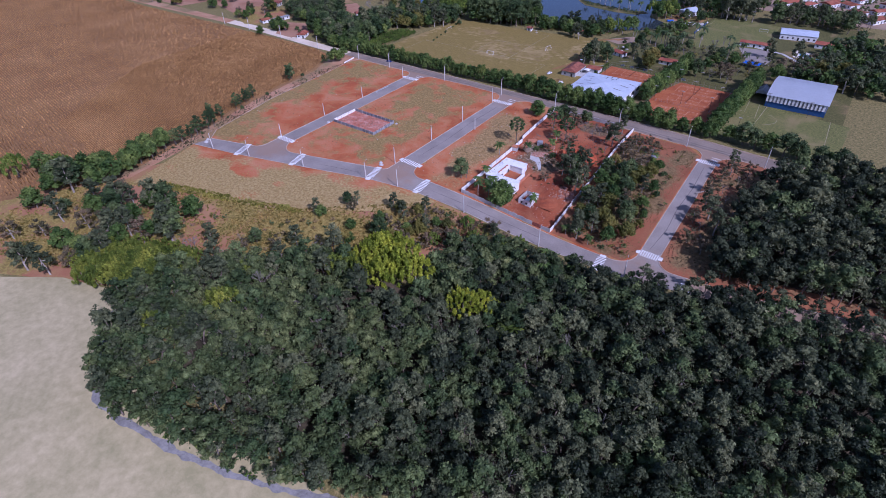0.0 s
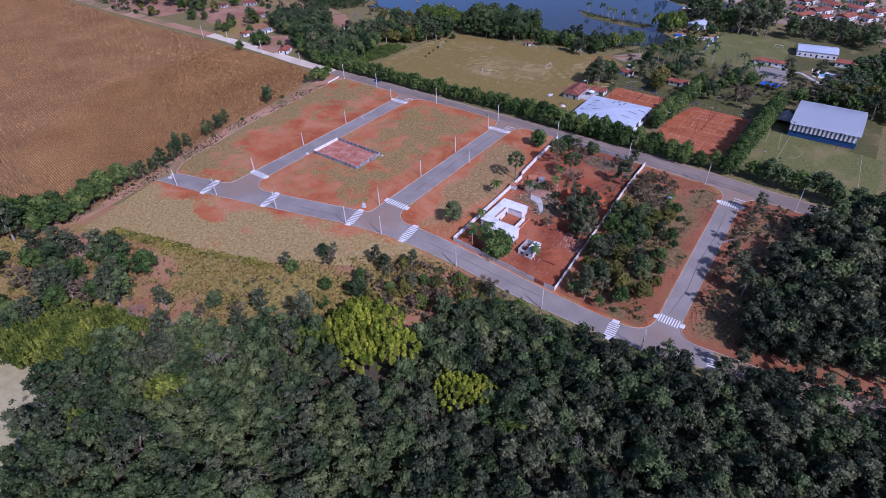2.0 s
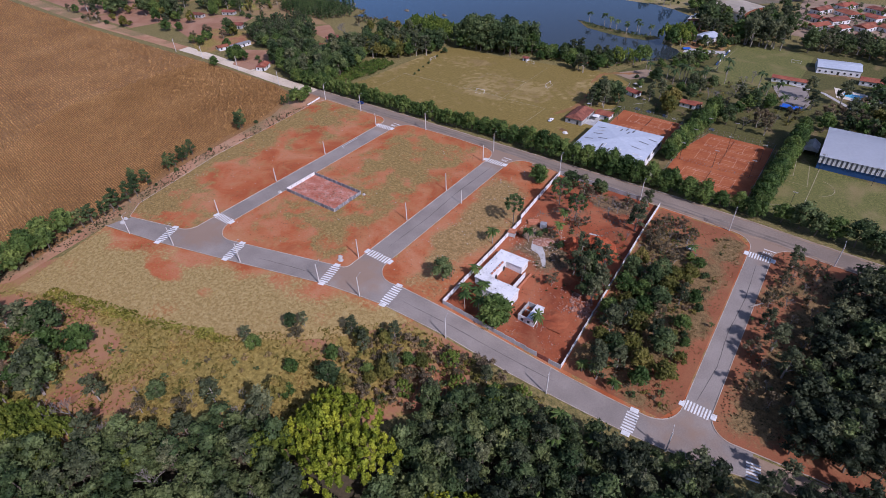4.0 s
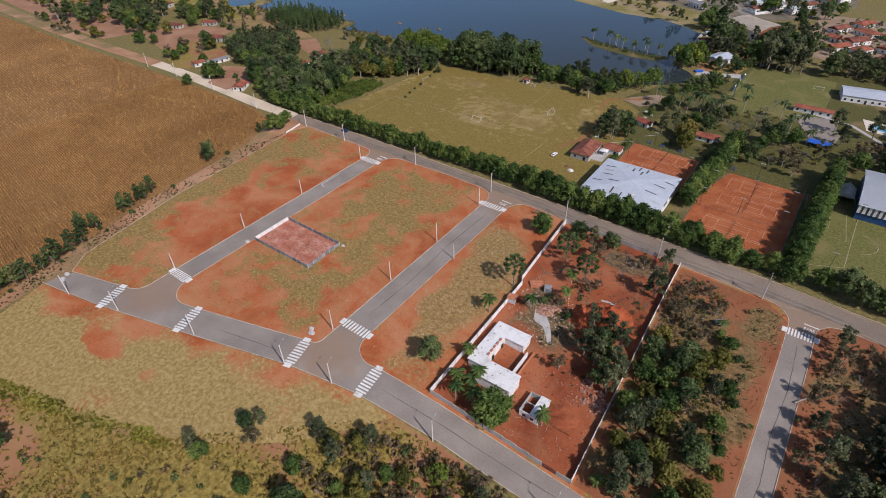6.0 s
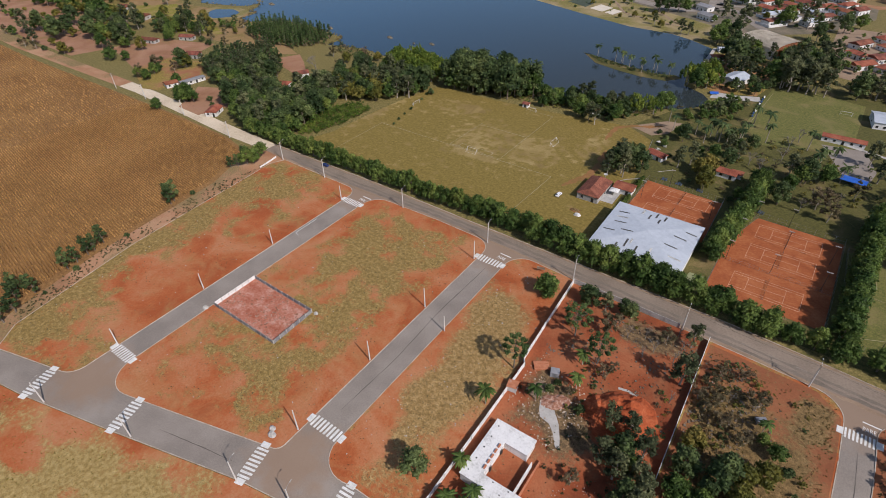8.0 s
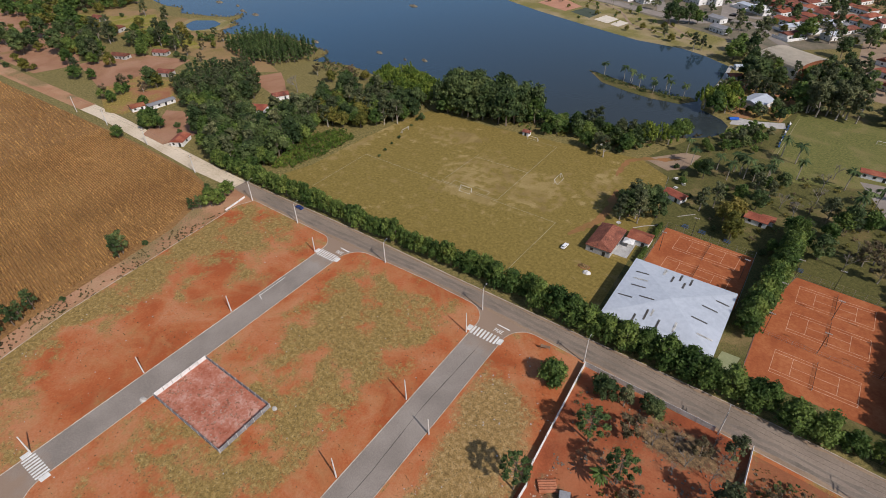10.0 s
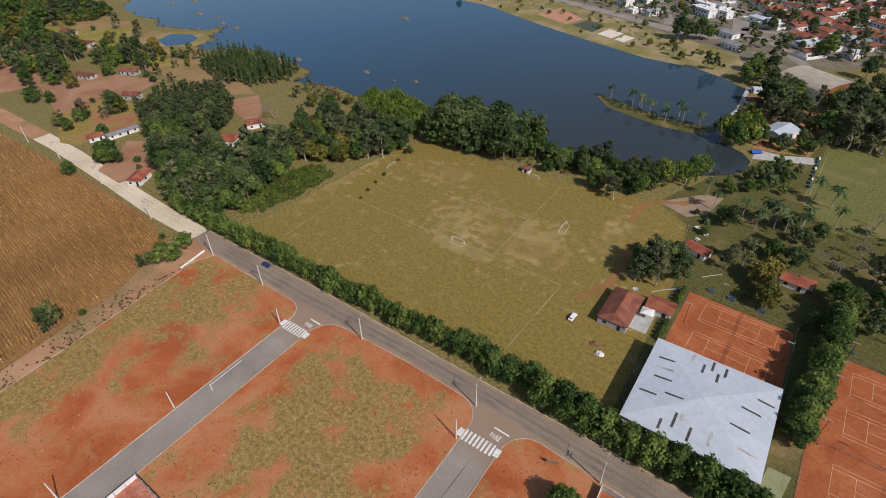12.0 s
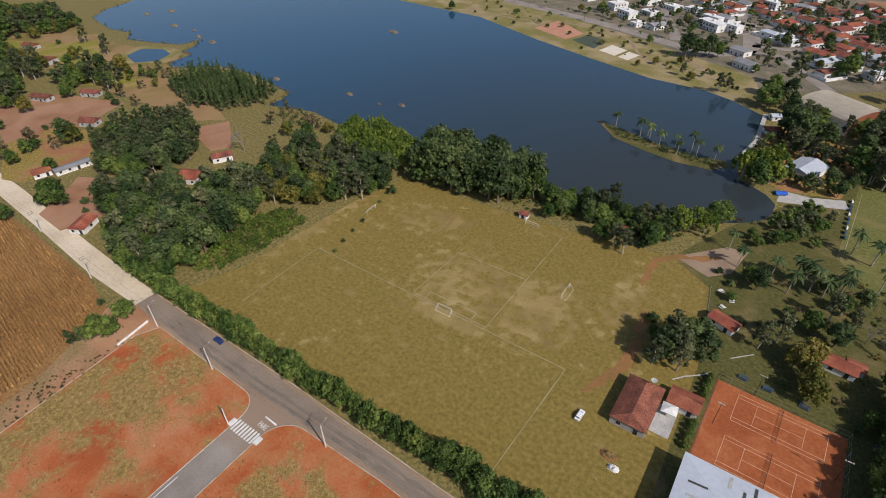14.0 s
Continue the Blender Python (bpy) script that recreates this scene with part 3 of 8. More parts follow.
MAIN_N = [(60, 291.0), (-23, 297.5), (-49, 300.0), (-80, 302.2), (-193, 304.4), (-243, 306.2), (-318, 306.8)]
sheet("road_south", S_ROAD_S + [(-22, 183), (-22, 192), (-40, 193)] + S_ROAD_N[::-1], 0.07, M["asphalt"], "grey asphalt street with dusty junctions", "road")
sheet("road_main", MAIN_S + MAIN_N, 0.07, M["asphalt_old"], "brownish worn asphalt road", "road")
sheet("road_dirt", [(-318, 298.8), (-318, 307.0), (-345, 308), (-372, 309.5), (-440, 314.5), (-480, 316), (-480, 306.3), (-460, 306.3), (-400, 302.5), (-350, 298.8)], 0.06, M["dirt_road"], "pale sandy unpaved road", "road")
sheet("road_dirt_far", [(-480, 316), (-560, 317), (-640, 318), (-760, 326), (-1000, 340), (-1000, 326), (-760, 313), (-640, 306), (-560, 306), (-480, 306.3)], 0.06, M["dirt_red"], "reddish unpaved road", "road")
sheet("street_west", [(-246.8, 166), (-236.8, 166), (-236.8, 298), (-246.8, 298)], 0.09, M["asphalt"], "grey asphalt side street", "road")
sheet("street_middle", [(-171.0, 178), (-159.8, 178), (-159.8, 297), (-171.0, 297)], 0.09, M["asphalt"], "grey asphalt side street", "road")
sheet("street_east", [(-43.4, 183), (-35.2, 183), (-35.2, 290), (-43.4, 290)], 0.09, M["asphalt"], "grey asphalt side street", "road")
sheet("lane_east", [(-23, 182.5), (0, 187), (18, 190.8), (44, 196), (80, 204), (80, 210), (44, 202.5), (18, 197), (0, 193), (-23, 191)], 0.06, M["dust"], "dusty lane along the wood", "road")
JUNCTIONS = [[(-260, 157), (-246.8, 172), (-236.8, 176), (-225, 165.8), (-240, 160)], [(-186, 176.5), (-171, 190), (-159.8, 194), (-148, 184.2), (-165, 178)], [(-56, 185), (-43.4, 197), (-35.2, 200), (-24, 191), (-40, 183)],
             [(-258, 296.6), (-246.8, 285), (-236.8, 285), (-225, 297.2), (-241, 298)], [(-182, 297), (-171, 285), (-159.8, 285), (-148, 295), (-165, 297)], [(-54, 289), (-43.4, 277), (-35.2, 277), (-24, 287), (-40, 290)]]
for pts in JUNCTIONS:
    sheet("junction", pts, 0.08, M["asphalt"], "dusty asphalt of the street corner", "road")


def plot(name, pts, radii, material, label, kerb=True):
    poly = fillet(pts, radii)
    sheet(name, poly, 0.17, material, label, "ground")
    if kerb:
        strip("kerb", poly, 0.12, 0.02, M["kerb"], 0.24, "pale concrete kerb", "kerb", closed=True)
    return poly


plot("plot_west", [(-280, 151.5), (-253.8, 158.5), (-246.8, 160.3), (-246.8, 296.2), (-254, 296.2), (-300, 297.4), (-303.5, 290), (-297, 210), (-287, 160)], [0, 0, 6, 7, 0, 2, 0, 0, 0], M["lot_west"], "red earth plot with dry grass")
plot("plot_middle", [(-236.8, 163), (-219.6, 167.4), (-174.8, 179.3), (-171.0, 180.2), (-171.0, 295.7), (-200, 297.0), (-236.8, 296.6)], [9, 0, 0, 3, 8, 0, 9], M["lot"], "red earth plot with dry grass")
plot("plot_centre", [(-159.8, 182), (-146.9, 184.6), (-125, 185.8), (-100, 186.3), (-76.9, 186.4), (-43.4, 187.2), (-43.4, 287.6), (-111, 291.8), (-150, 294.6), (-159.8, 295.1)], [8, 0, 0, 0, 0, 9, 9, 0, 0, 8], M["lot"], "red earth plot with dry grass")
sheet("lot_narrow", [(-158.8, 190), (-153, 186), (-129.6, 187.2), (-129.6, 262), (-133, 291.8), (-152, 293.2), (-158.8, 287)], 0.21, M["lot_narrow"], "dry grass and red earth beside the wall", "ground")
plot("plot_east", [(-35.2, 191), (-22, 192), (0, 193.5), (18, 197.5), (60, 206), (60, 279.5), (-19, 285.8), (-35.2, 287.0)], [7, 0, 0, 0, 0, 0, 0, 8], M["lot_trees"], "red earth strip with shadows of trees")
plot("plot_south", [(-282, 141.2), (-252, 147.2), (-216, 156.4), (-173, 167.9), (-147, 172.9), (-132, 174.2), (-150, 150), (-177, 130), (-216, 118), (-270, 99), (-276, 120)], [0] * 11, M["lot_south"], "dry yellow grass plot with red patches", False)
strip("kerb_north", MAIN_N, 0.11, 0.05, M["kerb"], 0.2, "pale concrete kerb", "kerb")
strip("kerb_south", S_ROAD_S + [(-22, 183)], 0.12, 0.05, M["kerb"], 0.22, "pale concrete kerb", "kerb")
sheet("brush_ground", [(-276, 120), (-270, 99), (-216, 118), (-177, 130), (-150, 150), (-132, 174.2), (-108, 175), (-100, 160), (-140, 100), (-190, 60), (-200, 52), (-245, 30), (-300, -5), (-330, 20), (-290, 80)], 0.06, M["brush"], "rough dry grass and brush", "ground")
sheet("tan_field", [(-330, -20), (-244, 28.5), (-222, 43.1), (-200, 50.2), (-176, 45), (-155, 32), (-141, 31), (-117, 37), (-93, 42), (-60, 46), (60, 100), (400, 120), (400, -400), (-500, -400), (-500, -100)], 0.1, M["tan_field"], "pale mown field", "field")
sheet("corn_field", [(-290, 80), (-283, 110), (-292, 150), (-304, 200), (-309, 240), (-312, 262), (-325, 292), (-348, 297.5), (-400, 300), (-600, 300), (-1000, 318), (-1000, -60), (-330, 20)], 0.05, M["corn_soil"], "dry brown maize field", "field")
sheet("verge_west", [(-290, 80), (-276, 100), (-282, 141), (-280, 151), (-287, 160), (-297, 210), (-303.5, 290), (-300, 297.4), (-318, 299), (-325, 292), (-312, 262), (-309, 240), (-304, 200), (-292, 150), (-283, 110)], 0.13, M["dirt_red"], "bare reddish verge beside the maize", "ground")
sheet("yard", [(-128.8, 187.6), (-81.4, 187.6), (-83.2, 289.6), (-132, 291.5)], 0.24, M["lot_yard"], "bare red earth building yard", "ground")
sheet("plot_trees", [(-80.6, 188), (-48, 188.5), (-44, 196), (-44, 280), (-51, 286.8), (-82.4, 288.5)], 0.24, M["lot_trees"], "reddish earth under the trees", "ground")
ragged("grass_band", [(-256, 105), (-240, 110), (-225, 114.5), (-208, 119.5), (-193, 124.5), (-178, 129)], 2.4, 0.2, M["green_verge"], "strip of tall green-yellow grass along the mown plot", 91, "grass")
ragged("road_shoulder", [(x, y + 0.75) for x, y in MAIN_S], 0.8, 0.1, M["dust"], "pale dust along the road's edge", 81, "road")
ragged("road_shoulder", [(x, y - 0.6) for x, y in MAIN_N], 0.6, 0.1, M["dust"], "pale dust along the road's edge", 82, "road")
ragged("road_wear", [(x, y + 2.6) for x, y in MAIN_S[1:-1]], 0.8, 0.095, M["asphalt_worn"], "dark worn wheel track", 83, "road")
ragged("road_wear", [(x, y + 4.9) for x, y in MAIN_S[1:-1]], 0.8, 0.095, M["asphalt_worn"], "dark worn wheel track", 84, "road")
for seed, pts in ((85, [(-40.5, 200), (-38.8, 216), (-39.6, 232), (-38.6, 250), (-39.4, 270)]), (86, [(-205, 165), (-190, 168.5), (-178, 171)]), (87, [(-142, 179), (-120, 180.5), (-100, 181), (-80, 182)]), (88, [(-166, 200), (-165, 225), (-166, 250), (-165, 280)])):
    ragged("road_crack", pts, 0.16, 0.115, M["asphalt_dark"], "thin dark crack in the asphalt", seed, "road")
strip("kerb_mark", [(-245.6, 255.4), (-245.6, 267.5)], 0.14, 0.13, M["paint"], 0.0, "white painted line along the kerb", "marking")
strip("kerb_mark", [(-246.0, 255.3), (-243.2, 254.2)], 0.14, 0.13, M["paint"], 0.0, "white painted line along the kerb", "marking")
# sports ground and park north of the road
sheet("pitch", [(-312, 311), (-303, 337), (-301, 374), (-298, 401), (-292, 427), (-250, 427), (-208, 430), (-164, 436), (-147, 425), (-141, 390), (-139, 311), (-200, 309)], 0.05, M["pitch"], "worn dry grass football pitch", "pitch")
sheet("park_ground", [(-147, 425), (-164, 436), (-150, 470), (-100, 560), (10, 560), (10, 302), (-139, 308), (-141, 390)], 0.03, M["pitch_green"], "shaded park lawn", "ground")
sheet("clay_courts", [(-135, 346), (-99.6, 344.5), (-99.6, 380), (-134.5, 382)], 0.09, M["clay"], "orange clay tennis courts", "court")
sheet("clay_courts", [(-91.5, 316.5), (-52.5, 316), (-51.5, 375), (-84, 376.5), (-91, 352)], 0.09, M["clay"], "orange clay tennis courts", "court")
sheet("small_court", [(-99.8, 313), (-94.4, 313), (-92.8, 322.8), (-98.4, 322.6)], 0.12, mat("worn_green_court", [(0.2, 0.22, 0.11), (0.28, 0.29, 0.16)], 0.2, 1.5, 0.95), "pale green worn court beside the hall", "court")
sheet("side_field", [(-47, 312), (12, 306), (14, 358), (-30, 366), (-50, 371)], 0.07, M["field_green"], "green grass side pitch", "pitch")
sheet("north_field", [(-109.5, 472), (-96, 452), (-56, 468), (-54, 540), (-85, 548), (-105.5, 540)], 0.07, M["field_green"], "green grass training field", "pitch")
LAKE = [(-900, 660), (-770, 575), (-762, 555), (-752, 526), (-732, 503), (-679, 491), (-654, 495), (-636, 482), (-621, 486), (-598, 492), (-583, 498), (-581, 514), (-570, 502), (-565, 486), (-553, 487), (-551, 467), (-539, 460), (-523, 469), (-510, 482), (-480, 484), (-441, 476), (-426, 473), (-422, 463), (-422, 452), (-390, 460), (-364, 455), (-340, 462), (-297, 459), (-247, 466), (-217, 455), (-182, 460), (-161, 468), (-148, 475), (-140, 482), (-136, 491), (-136, 501), (-141, 508), (-149, 513), (-155, 516), (-160, 541), (-157, 564), (-158, 604), (-177, 618), (-196, 627), (-234, 630), (-283, 647), (-341, 669), (-418, 704), (-528, 716), (-700, 820), (-900, 860)]
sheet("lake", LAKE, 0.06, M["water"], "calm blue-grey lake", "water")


# ---- trees ----
def leaves(rng, lobes, count, size, flat=0.5, core=0.68):
    """Clumps of leaves as small three-cornered tufts on the outside of the lobes, and a rough core in each lobe."""
    verts, faces = [], []
    vol = np.array([l[3] ** 2 for l in lobes])
    pick = rng.choice(len(lobes), count, p=vol / vol.sum())
    for k in pick:
        cx, cy, cz, r, sq = lobes[k]
        d = rng.normal(size=3)
        d /= np.linalg.norm(d)
        if d[2] < -0.35:
            d[2] = -d[2]
        rad = r * (0.62 + 0.55 * rng.random() ** 1.4)
        c = np.array([cx + d[0] * rad, cy + d[1] * rad, cz + d[2] * rad * sq])
        nrm = d * (1 - flat) + rng.normal(size=3) * flat
        nrm[2] += 0.25
        nrm /= np.linalg.norm(nrm)
        u = np.cross(nrm, rng.normal(size=3))
        u /= np.linalg.norm(u)
        v = np.cross(nrm, u)
        s = size * (0.55 + 0.75 * rng.random())
        i = len(verts)
        verts += [c - u * s - v * s * 0.5, c + u * s * 1.1 - v * s * 0.35, c + v * s * 1.1 + u * s * 0.2]
        faces.append((i, i + 1, i + 2))
    for cx, cy, cz, r, sq in lobes if core else ():
        ico = bmesh.new()
        bmesh.ops.create_icosphere(ico, subdivisions=1, radius=r * core)
        i = len(verts)
        for w in ico.verts:
            q = 1 + 0.5 * (rng.random() - 0.5)
            verts.append(np.array([cx + w.co.x * q, cy + w.co.y * q, cz + w.co.z * q * sq]))
        faces += [tuple(i + w.index for w in f.verts) for f in ico.faces]
        ico.free()
    return verts, faces


def crown_lobes(rng, r, h0, h1, n, shape):
    lobes = []
    for k in range(n):
        f = (k + 0.5) / n
        z = h0 + (h1 - h0) * f
        if shape == "round":
            ring = r * math.sqrt(max(0.05, 1 - (2 * f - 0.75) ** 2)) * 0.62
            lr = r * (0.34 + 0.16 * rng.random())
        elif shape == "cone":
            ring = r * (1 - f) * 0.6
            lr = r * (0.5 - 0.3 * f)
        elif shape == "open":
            ring = r * (0.35 + 0.5 * rng.random())
            lr = r * (0.24 + 0.14 * rng.random())
        else:
            ring = r * (1 - 0.55 * f) * 0.7
            lr = r * (0.3 + 0.12 * rng.random())
        a = 2.4 * k + rng.random()
        lobes.append((ring * math.cos(a), ring * math.sin(a), z, lr, 0.85))
    return lobes


def trunk_mesh(rng, h, r, lobes, limbs):
    bm = bmesh.new()
    p = Vector((0, 0, -0.6))
    bends = 3
    tops = []
    for k in range(bends):
        q = Vector((0.12 * h * (rng.random() - 0.5), 0.12 * h * (rng.random() - 0.5), h * (k + 1) / bends))
        tube(bm, p, q, r * (1 - 0.25 * k), r * (0.75 - 0.25 * k), 6)
        p = q
        tops.append(q)
    for l in list(lobes)[:limbs]:
        a = tops[0] if rng.random() < 0.5 else tops[1]
        tube(bm, a, (l[0], l[1], l[2]), r * 0.45, r * 0.12, 4)
    return bm


PROTO = {}


def tree_kind(key, name, label, category, leaf, seed, r, h, n, shape, count, size, bark="bark", base=0.2, limbs=5, flat=0.5, core=0.68):
    """One tree, kept far below as the pattern for its copies' meshes."""
    rng = np.random.default_rng(seed)
    lobes = crown_lobes(rng, r, h * base + r * 0.2, h - r * 0.3, n, shape)
    verts, faces = leaves(rng, lobes, count, size, flat, core)
    bm = trunk_mesh(rng, h * 0.7, 0.035 * h * 0.6 + 0.06, lobes, limbs)
    tm = bpy.data.meshes.new("trunk")
    bm.to_mesh(tm)
    bm.free()
    tm.materials.append(M[bark])
    cm = bpy.data.meshes.new("crown")
    cm.from_pydata([tuple(v) for v in verts], [], faces)
    cm.materials.append(M[leaf])
    PROTO.setdefault(key, []).append((name, label, category, tm, cm))


def plant(key, x, y, s=1.0, label="", group="", z=None, which=None, sz=None):
    """A tree of a kind at a place, turned and scaled."""
    kinds = PROTO[key]
    name, lab, cat, tm, cm = kinds[(random.randrange(len(kinds)) if which is None else which % len(kinds))]
    e = thing(name, x, y, z, random.uniform(0, 360), label or lab, cat, group)
    e.scale = (s * random.uniform(0.9, 1.1), s * random.uniform(0.9, 1.1), (sz or s) * random.uniform(0.92, 1.08))
    for nm, me in (("trunk", tm), ("crown", cm)):
        if me:
            o = new(nm, me)
            o.parent = e
    return e


def arrays(me):
    """Corners and triangles of a mesh."""
    me.calc_loop_triangles()
    co = np.empty(len(me.vertices) * 3)
    me.vertices.foreach_get("co", co)
    tr = np.empty(len(me.loop_triangles) * 3, dtype=np.int32)
    me.loop_triangles.foreach_get("vertices", tr)
    return co.reshape(-1, 3), tr.reshape(-1, 3)


def mass(name, keys, spots, label, category):
    """Many far trees joined into one mesh of kind stuff."""
    vs, fs, ms, off, mats, cache = [], [], [], 0, [], {}
    for x, y, s in spots:
        _, _, _, tm, cm = random.choice(PROTO[random.choice(keys)])
        a = random.uniform(0, 6.283)
        c, d = math.cos(a), math.sin(a)
        for me in (tm, cm):
            if me is None:
                continue
            if me.name not in cache:
                cache[me.name] = arrays(me)
            if me.materials[0] not in mats:
                mats.append(me.materials[0])
            co, tr = cache[me.name]
            vs.append(np.stack([(co[:, 0] * c - co[:, 1] * d) * s + x, (co[:, 0] * d + co[:, 1] * c) * s + y, co[:, 2] * s * random.uniform(0.9, 1.1) + height(x, y)], 1))
            fs.append(tr + off)
            ms.append(np.full(len(tr), mats.index(me.materials[0])))
            off += len(co)
    ob = quick_mesh(name, np.concatenate(vs), np.concatenate(fs), mats, np.concatenate(ms))
    return tagged(ob, label, category, "", "stuff")


for i in range(4):
    tree_kind("dark", "broadleaf_tree", "dark green broadleaf tree of the dense wood", "tree", "leaf_dark", 10 + i, 4.6, 12.5, 14, "round", 800, 0.43)
    tree_kind("grey", "eucalyptus_tree", "grey-green tall tree with slender pale trunk", "tree", "leaf_grey", 20 + i, 3.8, 14, 13, "tall", 720, 0.38, "bark_pale", 0.24)
    tree_kind("green", "leafy_tree", "bright green leafy tree with rounded crown", "tree", "leaf_green", 30 + i, 4.0, 9, 13, "round", 780, 0.4)
    tree_kind("bush", "bush", "rounded green bush on rough grass", "bush", "leaf_dark", 40 + i, 2.6, 4.2, 9, "round", 330, 0.34, base=0.1)
    tree_kind("hedge", "hedge_tree", "dense dark green hedge tree beside the road", "tree", "leaf_green", 50 + i, 3.3, 7.4, 13, "round", 700, 0.38, base=0.08)
    tree_kind("screen", "hedge_tree", "tall dense green tree of the roadside screen", "tree", "leaf_green", 55 + i, 4.7, 10.5, 18, "round", 1350, 0.4, base=0.05)
    tree_kind("slim", "fence_tree", "slender dark green tree on the maize field's edge", "tree", "leaf_dark", 58 + i, 2.1, 7.6, 11, "tall", 430, 0.33, base=0.18)
    tree_kind("pine", "pine_tree", "dark green pine in a dense stand", "tree", "leaf_pine", 60 + i, 2.6, 15, 9, "cone", 300, 0.5, base=0.12, limbs=0)
    tree_kind("brown", "scrub_tree", "half-bare brownish scrub tree", "tree", "leaf_brown", 70 + i, 3.6, 9, 11, "open", 620, 0.27, "bark_pale")
    tree_kind("olive", "olive_tree", "olive-yellow leafy tree with rounded crown", "tree", "leaf_olive", 80 + i, 4.0, 9, 13, "round", 780, 0.4)
for i in range(3):
    tree_kind("wood_dark", "broadleaf_tree", "dark green broadleaf tree of the dense wood", "tree", "leaf_dark", 140 + i, 3.9, 11.5, 9, "round", 440, 0.4, limbs=3)
    tree_kind("wood_grey", "eucalyptus_tree", "grey-green slender tree of the dense wood", "tree", "leaf_grey", 150 + i, 3.4, 13, 10, "tall", 430, 0.37, "bark", 0.4, limbs=3)
    tree_kind("wood_green", "woodland_tree", "mid-green leafy tree of the dense wood", "tree", "leaf_wood", 160 + i, 4.0, 10.5, 9, "round", 440, 0.4, limbs=3)
    tree_kind("wood_deep", "broadleaf_tree", "tree of the dense wood, leaves darkened for the vignette", "tree", "leaf_dimmed", 145 + i, 3.8, 11.5, 9, "round", 420, 0.4, limbs=3)
    tree_kind("wood_brown", "scrub_tree", "half-bare brownish tree of the wood", "tree", "leaf_grey", 170 + i, 3.2, 10, 9, "open", 300, 0.3, "bark_grey", limbs=5, core=0.4)
    tree_kind("under", "bush", "low leafy bush under the trees", "bush", "leaf_wood", 175 + i, 3.2, 6.5, 5, "round", 90, 0.6, base=0.3, limbs=0)
    tree_kind("under_dark", "bush", "low dark bush under the trees", "bush", "leaf_dark", 178 + i, 3.2, 6.5, 5, "round", 90, 0.6, base=0.3, limbs=0)


for i in range(2):
    tree_kind("bank", "lakeside_tree", "dense green tree on the lake bank", "tree", "leaf_dark", 210 + i, 4.0, 12, 10, "round", 620, 0.46, base=0.06, limbs=3)
    tree_kind("bank_green", "lakeside_tree", "dense mid-green tree on the lake bank", "tree", "leaf_green", 215 + i, 4.0, 10, 10, "round", 620, 0.46, base=0.06, limbs=3)
    for key, leaf, h in (("lite_dark", "leaf_dark", 11), ("lite_green", "leaf_green", 9.5), ("lite_grey", "leaf_grey", 12), ("lite_olive", "leaf_olive", 8)):
        tree_kind(key, "tree", "far leafy tree with rounded crown", "tree", leaf, 220 + i, 4.4, h, 6, "round", 170, 0.75, base=0.2, limbs=0)
    tree_kind("lite_pine", "tree", "far dark pine with pointed crown", "tree", "leaf_pine", 230 + i, 2.6, 14, 7, "cone", 190, 0.55, base=0.12, limbs=0)
    for key, leaf in (("lite_bush", "leaf_dark"), ("lite_scrub", "leaf_olive"), ("lite_twig", "leaf_brown"), ("lite_reed", "leaf_bamboo"), ("lite_straw", "straw")):
        tree_kind(key, "bush", "low rounded bush of the scrub", "bush", leaf, 240 + i, 2.4, 3.4, 6, "open", 95, 0.42, base=0.05, limbs=0, core=0.45)


def plume_kind(key, name, label, leaf, seed, r, h, n, count, size):
    """A thicket of upright feathery plumes."""
    rng = np.random.default_rng(seed)
    lobes = []
    bm = bmesh.new()
    for k in range(n):
        a, q = 2.4 * k, r * math.sqrt((k + 0.5) / n)
        z = h * (1 - 0.45 * (q / r) ** 2) * (0.85 + 0.25 * rng.random())
        w = r / math.sqrt(n) * (0.45 + 0.4 * rng.random())
        lobes.append((q * math.cos(a), q * math.sin(a), z - w * 1.9 + 1.2 * rng.random(), w, 2.7))
    tube(bm, (0, 0, -0.3), (0.3, 0.2, h * 0.7), 0.3, 0.1, 6)
    verts, faces = leaves(rng, lobes, count, size, 0.6)
    tm = bpy.data.meshes.new("trunk")
    bm.to_mesh(tm)
    bm.free()
    tm.materials.append(M["bark_pale"])
    cm = bpy.data.meshes.new("crown")
    cm.from_pydata([tuple(v) for v in verts], [], faces)
    cm.materials.append(M[leaf])
    PROTO.setdefault(key, []).append((name, label, "bamboo", tm, cm))


for i in range(2):
    plume_kind("yellow", "yellow_bamboo", "large lime-yellow feathery bamboo thicket above the wood", "leaf_yellow", 180 + i, 6.5, 12.5, 40, 2600, 0.36)
    plume_kind("lime", "bamboo_clump", "lime-green feathery bamboo clump", "leaf_lime", 195 + i, 4.2, 8.0, 24, 1000, 0.36)
    plume_kind("bamboo", "bamboo_clump", "green feathery bamboo clump", "leaf_bamboo", 190 + i, 4.2, 8.0, 24, 1000, 0.36)


def scatter(poly, gap, seed, grow=(0.8, 1.2)):
    rng = random.Random(seed)
    xs, ys = [p[0] for p in poly], [p[1] for p in poly]
    out = []
    y = min(ys)
    row = 0
    while y < max(ys):
        x = min(xs) + (gap / 2 if row % 2 else 0)
        while x < max(xs):
            px, py = x + rng.uniform(-0.38, 0.38) * gap, y + rng.uniform(-0.38, 0.38) * gap
            if inside(px, py, poly):
                out.append((px, py, rng.uniform(*grow)))
            x += gap
        y += gap * 0.87
        row += 1
    return out


